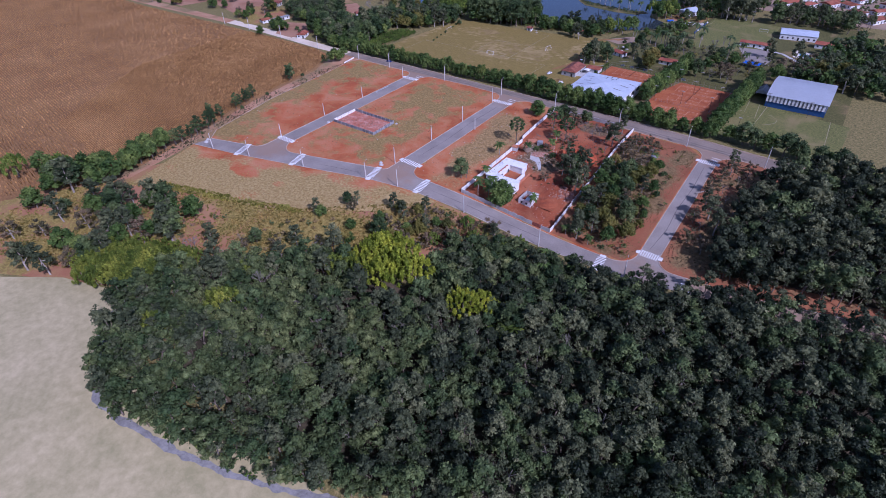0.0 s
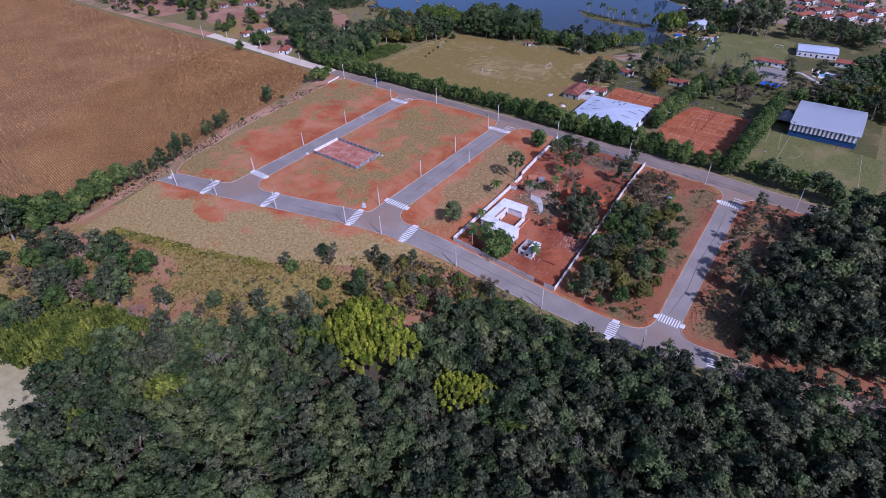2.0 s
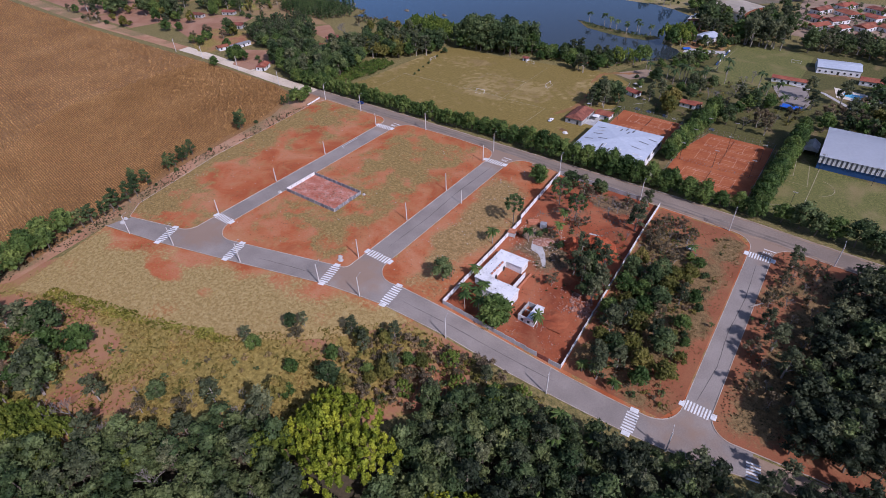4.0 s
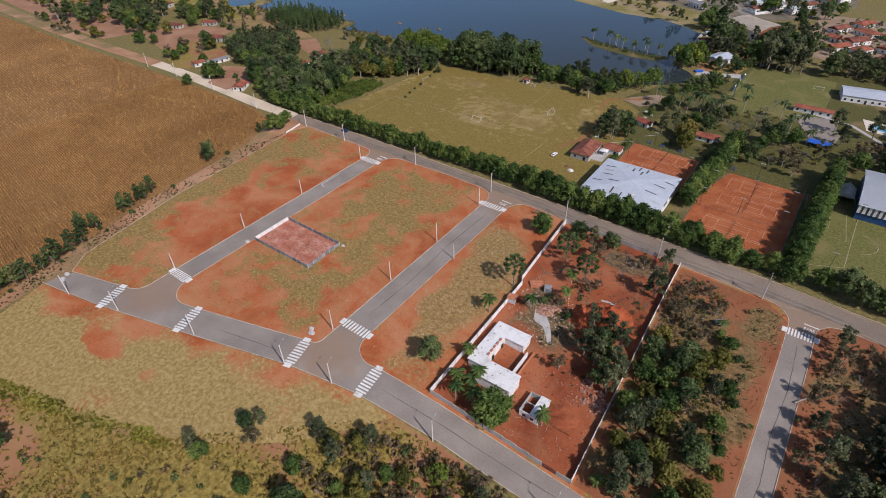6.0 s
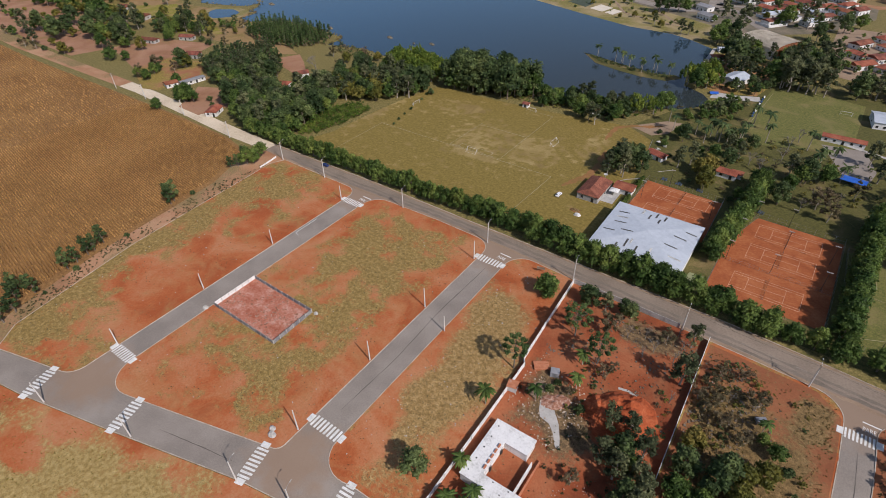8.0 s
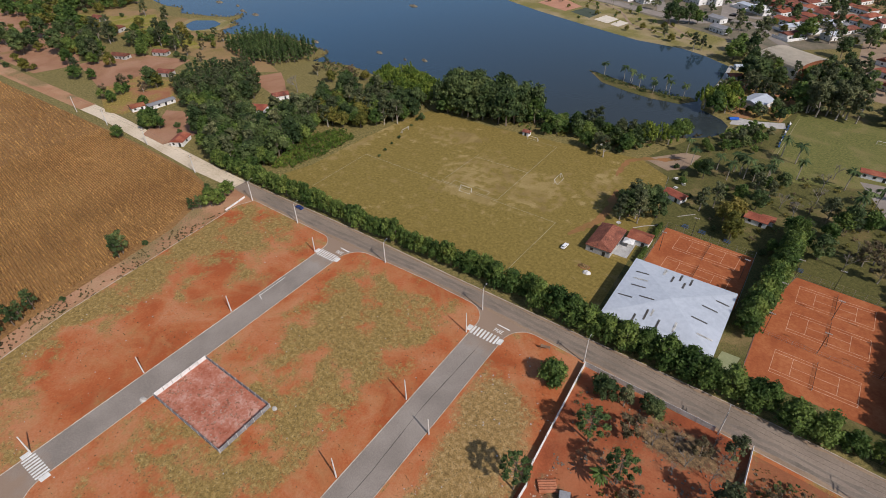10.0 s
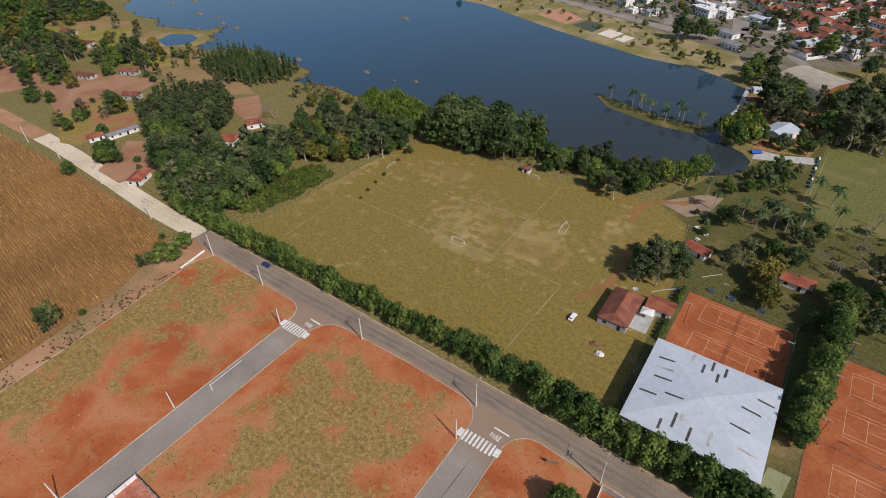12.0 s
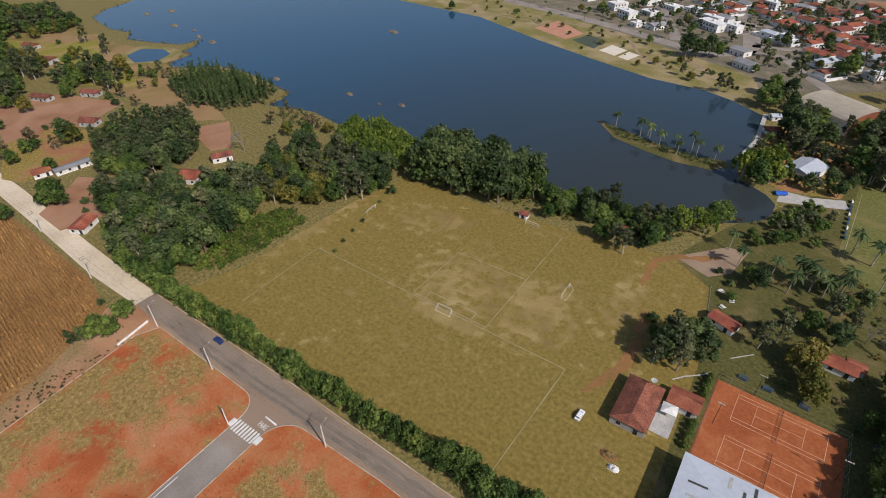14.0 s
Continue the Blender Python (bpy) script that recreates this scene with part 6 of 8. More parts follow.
block_wall("wall_south", (-85.5, 187.6), (-81.2, 187.6), 2.2, M["grey_wall"], "grey precast wall along the street")
block_wall("wall_east", (-81.2, 187.6), (-83.2, 289.8), 2.3, M["white_wall"], "whitewashed block wall")
block_wall("wall_north", (-132.6, 291.6), (-113, 291.0), 2.3, M["grey_wall"], "grey precast wall along the road")
block_wall("wall_north", (-113, 291.0), (-93, 290.2), 2.3, M["grey_wall"], "grey precast wall along the road")
block_wall("field_wall", (-306, 296.5), (-304, 284), 1.0, M["white_wall"], "low white wall at the plot's corner")

gate = thing("yard_gate", -90, 187.55, label="rusty red sheet-metal yard gate, closed", category="gate")
for k in range(2):
    part("leaf", boxed(0.1 + 2.25 * k, 2.2 + 2.25 * k, -0.05, 0.05, 0, 2.0, 0.02), M["tile_old"], gate)


def heap(name, x, y, rx, ry, h, material, label, seed, rz=0):
    bm = bmesh.new()
    bmesh.ops.create_grid(bm, x_segments=18, y_segments=18, size=1)
    for v in bm.verts:
        d = math.hypot(v.co.x, v.co.y)
        q = noise.fractal(Vector((v.co.x * 2.2 + seed, v.co.y * 2.2, seed)), 1.0, 2.0, 4)
        v.co.z = max(-0.25, h * max(0, 1 - d * d) * (1 + 0.7 * q) + 0.08 * q - (0.2 if d > 0.95 else 0))
        v.co.x *= rx
        v.co.y *= ry
    e = part(name, bm, material)
    e.matrix_basis = pose(x, y, height(x, y) + 0.24, 0, 0, rz)
    return tagged(e, label, "mound")


M["rubble"] = mat("rubble", [(0.2, 0.08, 0.045), (0.33, 0.16, 0.105), (0.5, 0.36, 0.29)], 0.9, 4.0, 0.95, 0.15)
M["fresh_earth"] = mat("fresh_earth", [(0.26, 0.055, 0.018), (0.36, 0.082, 0.028), (0.44, 0.13, 0.055)], 0.2, 1.5, 0.95, 0.2)
heap("earth_mound", -96.5, 247.5, 10, 8, 4.2, M["fresh_earth"], "heap of freshly dug red earth", 3, 30)
heap("earth_mound", -103, 245, 6, 5, 2.6, M["fresh_earth"], "heap of freshly dug red earth", 8, 80)
heap("earth_mound", -94, 205, 7, 5, 0.7, M["lot_yard"], "low heap of red earth", 5)
heap("rubble_mound", -115, 240, 5, 3, 0.6, M["rubble"], "grey heap of rubble and brush", 9, 40)

strip("sand_path", [(-101, 254.8), (-98, 255.4), (-95, 254.6), (-92.5, 252), (-91.5, 248)], 0.45, 0.3, M["concrete"], 0.0, "pale line of spilt sand", "path")
sheet("sand_spread", [(-119, 238.5), (-116, 239.2), (-113.5, 236.5), (-110.8, 233.5), (-108.5, 229.5), (-107, 226.2), (-108.6, 226.6), (-111, 230), (-113.2, 232), (-116.5, 232.6), (-118, 235)], 0.3, M["concrete"], "spread of spilt white sand", "ground", step=2.0)
trailer = thing("trailer", -63, 265.5, None, 35, "small grey box trailer on dry grass", "trailer")
part("body", boxed(-1.5, 1.5, -0.9, 0.9, 0.75, 1.7, 0.05), M["steel"], trailer)
part("drawbar", boxed(1.5, 2.9, -0.06, 0.06, 0.75, 0.87), M["steel"], trailer)
for q in (-1, 1):
    part("wheel", tube(bmesh.new(), (0, q * 0.92, 0.55), (0, q * 1.12, 0.55), 0.42, 0.42, 10), M["dark"], trailer)


def debris(name, poly, n, seed, size, material, label):
    """Loose broken pieces strewn over bare ground."""
    rng = random.Random(seed)
    xs, ys = [p[0] for p in poly], [p[1] for p in poly]
    verts, faces = [], []
    while n:
        x, y = rng.uniform(min(xs), max(xs)), rng.uniform(min(ys), max(ys))
        if not inside(x, y, poly) or noise.noise(Vector((x * 0.12, y * 0.12, seed))) < rng.uniform(-0.3, 0.3):
            continue
        n -= 1
        z, s, a = height(x, y) + 0.24, size * rng.uniform(0.3, 1.2), rng.uniform(0, 6.283)
        u, v = Vector((math.cos(a), math.sin(a), 0)) * s, Vector((-math.sin(a), math.cos(a), 0)) * s * rng.uniform(0.3, 1)
        i, p = len(verts), Vector((x, y, z))
        verts += [p - u - v, p + u - v, p + u + v, p - u + v] + [p - u * 0.8 - v * 0.8 + Vector((0, 0, s * rng.uniform(0.4, 1))), p + u * 0.7 - v + Vector((0, 0, s)), p + u + v * 0.8 + Vector((0, 0, s * 0.6)), p - u + v * 0.7 + Vector((0, 0, s * 0.8))]
        faces += [(i, i + 1, i + 5, i + 4), (i + 1, i + 2, i + 6, i + 5), (i + 2, i + 3, i + 7, i + 6), (i + 3, i, i + 4, i + 7), (i + 4, i + 5, i + 6, i + 7)]
    return tagged(ob_from(name, verts, faces, material), label, "rubble", "", "stuff")


debris("rubble_pieces", [(-128, 232), (-105, 222), (-104, 240), (-112, 252), (-127, 258)], 260, 1, 0.24, M["kerb"], "pale broken pieces of concrete and sand bags")
debris("rubble_pieces", [(-108, 190), (-83, 190), (-84, 222), (-100, 222), (-108, 206)], 300, 2, 0.22, M["rubble"], "pinkish broken bricks and rubble")
debris("rubble_pieces", [(-92, 210), (-83, 211), (-84, 221), (-92, 221)], 260, 3, 0.35, M["rubble"], "pinkish broken bricks and rubble")
debris("wood_pieces", [(-127, 255), (-85, 240), (-85, 285), (-128, 286)], 420, 4, 0.3, M["bark"], "dry broken branches and brushwood")
debris("wood_pieces", [(-80, 240), (-60, 240), (-58, 280), (-82, 284)], 380, 5, 0.35, M["bark"], "dry broken branches and brushwood")
debris("earth_clods", [(-235, 170), (-173, 184), (-173, 292), (-235, 292)], 60, 6, 0.16, M["concrete"], "small pale clods on the red earth")
debris("earth_clods", [(-300, 200), (-282, 156), (-249, 164), (-249, 293), (-301, 292)], 80, 7, 0.16, M["concrete"], "small pale clods on the red earth")
debris("rubble_pieces", [(-235, 207), (-204, 207), (-204, 224), (-235, 224)], 300, 9, 0.3, M["rubble"], "pinkish clods and rubble inside the pen")
debris("earth_clods", [(-158, 190), (-131, 189), (-132, 288), (-158, 288)], 90, 8, 0.2, M["concrete"], "pale clods beside the yard wall")

for k in range(7):
    heap("rubble_mound", -88.5 + 2.2 * (k % 3) + 0.5 * k, 213.5 + 2.6 * (k // 3), 1.5, 1.2, 0.9, M["rubble"], "small pinkish heap of broken bricks", 40 + k, 50 * k)
# courtyard house under construction
house = thing("unfinished_house", -118, 211, label="unfinished courtyard house with white slab roof", category="house")
for (x0, x1, y0, y1) in ((-7.6, -1.9, -8, 12.3), (-1.9, 5.2, 6.6, 12.3), (-1.9, 10.4, -12, -4.6)):
    part("roof_slab", boxed(x0, x1, y0, y1, 3.7, 4.05, 0.04), M["white_wall"], house, "white concrete roof slab")
for (x0, x1, y0, y1) in ((-7.3, -2.2, -7.7, 12), (-2.2, 4.9, 6.9, 12), (-2.2, 10.1, -11.7, -4.9)):
    part("wall", boxed(x0, x1, y0, y1, -0.8, 3.72), M["white_wall"], house)
part("low_wall", boxed(6.6, 6.9, -4.4, 6.4, -0.6, 2.6), M["white_wall"], house, "pale unfinished wall of the court")
part("low_wall", boxed(7.9, 8.2, -4.4, 9, -0.6, 1.2), M["brick"], house, "brick wall not yet plastered")
part("court_floor", boxed(-1.9, 6.6, -4.6, 6.6, 0.1, 0.3), M["lot_yard"], house, "red earth courtyard")
for k in range(5):
    part("brick_course", boxed(-2.9, -2.4, -3.4 + 1.9 * k, -2.2 + 1.9 * k, 4.05, 4.5), M["brick"], house, "stack of hollow bricks")
for (x, y) in ((-1.87, 5), (-1.87, -1)):
    part("door_opening", boxed(x - 0.05, x + 0.06, y - 0.5, y + 0.5, 0.3, 2.4), M["dark"], house, "dark doorway without a door")
for k in range(9):
    part("roof_hole", boxed(-6.5 + 1.7 * k * 0.9, -6.1 + 1.7 * k * 0.9, -9.6 + 2.1 * (k % 3) + (3 if k < 3 else 0), -9.3 + 2.1 * (k % 3) + (3 if k < 3 else 0), 4.05, 4.1) if k > 4 else boxed(-6.2, -5.8, -6 + 4 * k, -5.6 + 4 * k, 4.05, 4.1), M["dark"], house, "dark opening in the slab")
shed = thing("unfinished_shed", -100, 201.5, label="small unfinished block shed, half roofed", category="shed")
part("wall", boxed(-3.2, 3.2, -3.9, -3.7, -1.2, 2.9), M["white_wall"], shed)
part("wall", boxed(3.0, 3.2, -3.7, 4.0, -1.2, 2.9), M["white_wall"], shed)
part("wall", boxed(-3.2, -3.0, -3.7, 4.0, -1.2, 2.9), M["grey_wall"], shed)
part("wall", boxed(-3.0, 3.0, 3.8, 4.0, -1.2, 2.9), M["grey_wall"], shed)
part("roof_slab", boxed(0.2, 3.4, -4.1, 4.2, 2.9, 3.15, 0.03), M["white_wall"], shed)
part("beam", boxed(-3.2, 0.2, -0.3, 0, 2.7, 2.95), M["concrete"], shed)
for k in range(2):
    part("window_opening", boxed(-2 + 2.6 * k, -1 + 2.6 * k, -3.93, -3.88, 0.6, 1.8), M["dark"], shed)

# stores by the west wall
stack = thing("brick_stack", -124.5, 249, None, 35, "stack of orange hollow bricks on red earth", "bricks")
for k in range(5):
    part("row", boxed(-2.4, 2.4, -1.6 + 0.68 * k, -1.1 + 0.68 * k, 0.2, 1.1 + 0.15 * (k % 2), 0.04), M["brick"], stack)
box_ = thing("steel_container", -119.5, 248.5, None, 20, "blue-grey site store box", "container")
part("body", boxed(-1.4, 1.4, -1.2, 1.2, 0.2, 2.3, 0.03), M["roof_grey"], box_)
part("door", boxed(-0.5, 0.5, -1.26, -1.2, 0.3, 2.1), M["steel"], box_)
lum = thing("timber_pile", -121.5, 241, None, 62, "pile of weathered boards and poles", "timber")
for k in range(14):
    part("board", boxed(-3.2 + random.uniform(-0.5, 0.5), 3.0 + random.uniform(-0.6, 0.6), -2 + 0.29 * k, -1.8 + 0.29 * k, 0.2, 0.42 + 0.06 * (k % 4)), M["wood"], lum)
hut = thing("hut", -128, 236.5, None, 12, "small hut with orange tile roof at the wall", "hut")
part("roof", boxed(-1.7, 1.7, -1.6, 1.6, 2.3, 2.5, 0.04), M["brick"], hut)
part("wall", boxed(-1.5, 1.5, -1.4, 1.4, 0, 2.3), M["grey_wall"], hut)
sign = thing("sign_board", -146, 290.5, None, 15, "plain wooden sign board on two posts", "sign")
part("board", boxed(-1.6, 1.6, -0.05, 0.05, 1.4, 2.6), M["wood"], sign)
for q in (-1.4, 1.4):
    part("post", boxed(q - 0.07, q + 0.07, -0.12, -0.05, 0.1, 2.6), M["wood"], sign)
log = thing("fallen_trunk", -36.2, 246.5, None, 53, "fallen pale tree trunk beside the street", "log")
part("trunk", tube(bmesh.new(), (0, 0, 0.6), (23, 0, 0.9), 0.22, 0.4, 7), M["bark_pale"], log)
for k in range(12):
    a = random.uniform(0.4, 1.3) * random.choice((-1, 1))
    part("branch", tube(bmesh.new(), (1.5 + 0.5 * k, 0, 0.6), (1.5 + 0.5 * k - 2.5 * math.cos(a), 3.0 * math.sin(a), 0.9 + random.random()), 0.07, 0.03, 4), M["bark_pale"], log)
for x, y, s in [(-176.5, 182.5, 0.9), (-178, 184, 0.7), (-237.8, 204.0, 0.8), (-202, 224.6, 0.6), (-278, 147, 0.9), (-280, 149.5, 0.7)]:
    heap("cement_mound", x, y, 1.6 * s, 1.2 * s, 0.9 * s, M["concrete"], "small pale heap of cement debris", x)


# ---- sports ground ----
def pitch_lines(segs, half=0.12, lift=0.10, material="worn_line", name="pitch_line", label="worn lime line on the pitch"):
    for a, b in segs:
        strip(name, [a, b], half, lift, M[material], 0.0, label, "marking", step=50)


pitch_lines([((-287, 361.2), (-175.2, 359)), ((-175.2, 359), (-177, 316)), ((-287, 361.2), (-287, 322)), ((-237.5, 361.3), (-205.8, 360.8)), ((-205.8, 360.8), (-205.8, 424)), ((-237.5, 361.3), (-236.5, 394)), ((-205.8, 424), (-221, 424.4)), ((-221, 424.4), (-221, 419)), ((-236.8, 391), (-206, 391)), ((-232, 361), (-232, 365)), ((-232, 365), (-212, 364.8)), ((-212, 364.8), (-212, 361))])


def goal(x, y, rz, w=6.0, h=2.3):
    e = thing("football_goal", x, y, None, rz, "white football goal with slack net frame", "goal", "goals")
    for s in (-1, 1):
        part("post", tube(bmesh.new(), (s * w / 2, 0, -0.1), (s * w / 2, 0, h), 0.08, 0.08, 6), M["paint"], e)
        part("stay", tube(bmesh.new(), (s * w / 2, 0, h), (s * w / 2, 1.7, 0.05), 0.05, 0.05, 5), M["paint"], e)
    part("crossbar", tube(bmesh.new(), (-w / 2, 0, h), (w / 2, 0, h), 0.08, 0.08, 6), M["paint"], e)
    part("ground_bar", tube(bmesh.new(), (-w / 2, 1.7, 0.06), (w / 2, 1.7, 0.06), 0.05, 0.05, 5), M["paint"], e)
    return e


goal(-286.2, 394.2, 90), goal(-222.2, 359.8, 180), goal(-190.2, 392, -90, 7.3, 2.5), goal(-220.5, 424, 0)
goal(-45.8, 339, 90, 5), goal(-63, 519, 0, 6)
plants("bush", [(-283, 378), (-284, 386), (-288, 402), (-281, 370), (-290, 410), (-279, 363)], 0.3, 0.45, "small reddish shrub at the pitch's edge")

# clay courts
def court(x, y, rz=0):
    """Lines, net and posts of one tennis court; its length runs along its own x."""
    e = thing("tennis_court_fittings", x, y, None, rz, "clay court lines with sagging net and posts", "court", "tennis courts")
    L, Wd, S = 11.885, 5.485, 4.115
    for (x0, x1, y0, y1) in [(-L, L, Wd, Wd), (-L, L, -Wd, -Wd), (-L, L, S, S), (-L, L, -S, -S), (-L, -L, -Wd, Wd), (L, L, -Wd, Wd), (-6.4, -6.4, -S, S), (6.4, 6.4, -S, S), (-6.4, 6.4, 0, 0)]:
        part("line", boxed(min(x0, x1) - 0.06, max(x0, x1) + 0.06, min(y0, y1) - 0.06, max(y0, y1) + 0.06, 0.1, 0.13), M["court_line"], e)
    bm = boxed(-0.03, 0.03, -6.2, 6.2, 0.94, 1.0)
    for k in range(25):
        box(bm, -0.015, 0.015, -6.1 + k * 0.508 - 0.02, -6.1 + k * 0.508 + 0.02, 0.12, 0.94)
    for z in (0.3, 0.6):
        box(bm, -0.015, 0.015, -6.2, 6.2, z - 0.015, z + 0.015)
    part("net", bm, M["net"], e)
    for s in (-1, 1):
        part("net_post", tube(bmesh.new(), (0, s * 6.3, 0), (0, s * 6.3, 1.1), 0.06, 0.06, 6), M["steel"], e)
    return e


court(-116, 373.6, -2), court(-116.4, 356.6, -2), court(-70.5, 366, -1), court(-71, 349.5, -1), court(-72.5, 327.5, -1)


def light_mast(x, y, h=9, rz=0):
    e = thing("floodlight_mast", x, y, None, rz, "thin grey floodlight mast beside the courts", "mast", "floodlights")
    part("mast", tube(bmesh.new(), (0, 0, -0.2), (0, 0, h), 0.1, 0.06, 6), M["dark"], e)
    part("bar", boxed(-1.0, 1.0, -0.05, 0.05, h - 0.1, h), M["steel"], e)
    for q in (-0.8, -0.25, 0.25, 0.8):
        part("lamp", boxed(q - 0.18, q + 0.18, -0.2, 0.1, h, h + 0.3, 0.03), M["concrete"], e)
    return e


for x, y in [(-132, 364.5), (-101.5, 364), (-88, 357.5), (-71, 358), (-55, 357), (-89, 339), (-73, 339), (-56, 338), (-85, 375), (-72, 376), (-124, 381.5), (-30, 362), (-8, 360), (-36, 318)]:
    light_mast(x, y)


def fence(pts, h=3.0, gap=3.5):
    for a, b in zip(pts, pts[1:]):
        a, b = Vector((*a, 0)), Vector((*b, 0))
        d = b - a
        e = thing("wire_fence", a.x, a.y, None, math.degrees(math.atan2(d.y, d.x)), "thin wire fence with steel posts", "fence", "fences")
        n = max(1, round(d.length / gap))
        for k in range(n + 1):
            part("post", tube(bmesh.new(), (d.length * k / n, 0, -0.1), (d.length * k / n, 0, h), 0.05, 0.05, 5), M["steel"], e)
        for z in (0.15, h / 2, h):
            part("wire", tube(bmesh.new(), (0, 0, z), (d.length, 0, z), 0.025, 0.025, 3), M["steel"], e)


fence([(-134.7, 346.5), (-134.3, 382), (-99.5, 380), (-99.3, 346)])
fence([(-91.5, 316.5), (-91, 352), (-84, 376.7), (-51.5, 375.2), (-52.5, 316)])
fence([(-91, 338.6), (-52, 337.6)], 1.6)
fence([(-146.5, 425), (-141, 390)], 1.2)
fence([(-50, 371), (-48, 314), (12, 307)], 2.0)

# sports hall with a low pyramid roof
hall = thing("sports_hall", -118, 328.5, label="sports hall with a pale metal roof and dark skylight strips", category="hall")
HX0, HX1, HY0, HY1 = -18.2, 17.8, -17.4, 17.4
bm = bmesh.new()
c4 = [bm.verts.new(v) for v in ((HX0, HY0, 6.6), (HX1, HY0, 6.6), (HX1, HY1, 6.6), (HX0, HY1, 6.6))]
b4 = [bm.verts.new((v.co.x, v.co.y, 6.4)) for v in c4]
top = bm.verts.new((-0.4, -0.5, 8.8))
for k in range(4):
    bm.faces.new((c4[k], c4[(k + 1) % 4], top))
    bm.faces.new((b4[k], b4[(k + 1) % 4], c4[(k + 1) % 4], c4[k]))
bm.faces.new(b4[::-1])
roof = part("roof", bm, M["metal_roof"], hall)


def on_roof(x, y):
    kx = (1 - (x + 0.4) / (HX1 + 0.4)) if x > -0.4 else (1 - (x + 0.4) / (HX0 + 0.4))
    ky = (1 - (y + 0.5) / (HY1 + 0.5)) if y > -0.5 else (1 - (y + 0.5) / (HY0 + 0.5))
    return 6.6 + 2.2 * max(0.0, min(kx, ky))


def roof_strip(x, y, dx, dy, material, label):
    bm = bmesh.new()
    vs = [bm.verts.new((px, py, on_roof(px, py) + 0.06)) for px, py in ((x, y), (x + dx, y), (x + dx, y + dy), (x, y + dy))]
    bm.faces.new(vs)
    bmesh.ops.solidify(bm, geom=bm.faces[:], thickness=0.05)
    part("skylight", bm, material, roof, label)


for x, y, dx, dy in [(-15.5, 9, 4.6, 0.6), (-14.5, 1, 5, 0.6), (-16.5, -6, 4.8, 0.6), (-10, -4, 5, 0.6), (-3.5, 9.5, 0.7, 4.2), (0.8, 8.0, 0.7, 4), (2.5, 11.5, 0.7, 4.4), (-1.2, 12.2, 0.7, 4.4), (9, 3, 5.2, 0.6), (7.5, -4.5, 5.2, 0.6), (-5.5, -13.8, 0.7, 5), (-1, -15.8, 0.7, 4.6), (12.3, 8.5, 4.4, 0.6), (-8.5, -16, 0.7, 3.4)]:
    roof_strip(x, y, dx, dy, M["roof_stain"], "dirty dark skylight strip")
for x, y, dx, dy in [(-7, 12.5, 0.9, 3.8), (-15, 5, 5, 0.7), (4, -14, 0.8, 4.4), (11, -11, 5, 0.8), (-4, -11, 0.7, 3)]:
    roof_strip(x, y, dx, dy, M["paint"], "clean white skylight strip")
for k in range(4):
    a, b = [((HX0, HY0), (HX1, HY0)), ((HX1, HY0), (HX1, HY1)), ((HX1, HY1), (HX0, HY1)), ((HX0, HY1), (HX0, HY0))][k]
part("wall", boxed(HX0 + 0.5, HX1 - 0.5, HY0 + 0.5, HY1 - 0.5, 0, 6.4), M["white_wall"], hall)
for x in (-12, -4, 4, 12):
    part("window", boxed(x - 2, x + 2, HY0 + 0.42, HY0 + 0.52, 3.2, 5.4), M["dark"], hall)
    part("window", boxed(HX0 + 0.42, HX0 + 0.52, x - 2, x + 2, 3.2, 5.4), M["dark"], hall)
    part("window", boxed(HX1 - 0.52, HX1 - 0.42, x - 2, x + 2, 3.2, 5.4), M["dark"], hall)


# ---- houses ----
def gable_roof(bm, x0, x1, y0, y1, z, rise, hip=0.0, over=0.4, t=0.18):
    x0, x1, y0, y1 = x0 - over, x1 + over, y0 - over, y1 + over
    if x1 - x0 >= y1 - y0:
        ym = (y0 + y1) / 2
        r = [(x0 + hip, ym), (x1 - hip, ym)]
        order = [(x0, y0), (x1, y0), (x1, y1), (x0, y1)]
        quads = [(0, 1, 5, 4), (2, 3, 4, 5)]
        ends = [(3, 0, 4), (1, 2, 5)]
    else:
        xm = (x0 + x1) / 2
        r = [(xm, y0 + hip), (xm, y1 - hip)]
        order = [(x0, y0), (x1, y0), (x1, y1), (x0, y1)]
        quads = [(3, 0, 4, 5), (1, 2, 5, 4)]
        ends = [(0, 1, 4), (2, 3, 5)]
    up = [bm.verts.new((*p, z)) for p in order] + [bm.verts.new((*p, z + rise)) for p in r]
    dn = [bm.verts.new((*p, z - t)) for p in order]
    for f in quads + ends:
        bm.faces.new([up[k] for k in f])
    for k in range(4):
        bm.faces.new((dn[k], dn[(k + 1) % 4], up[(k + 1) % 4], up[k]))
    bm.faces.new(dn[::-1])
    return bm


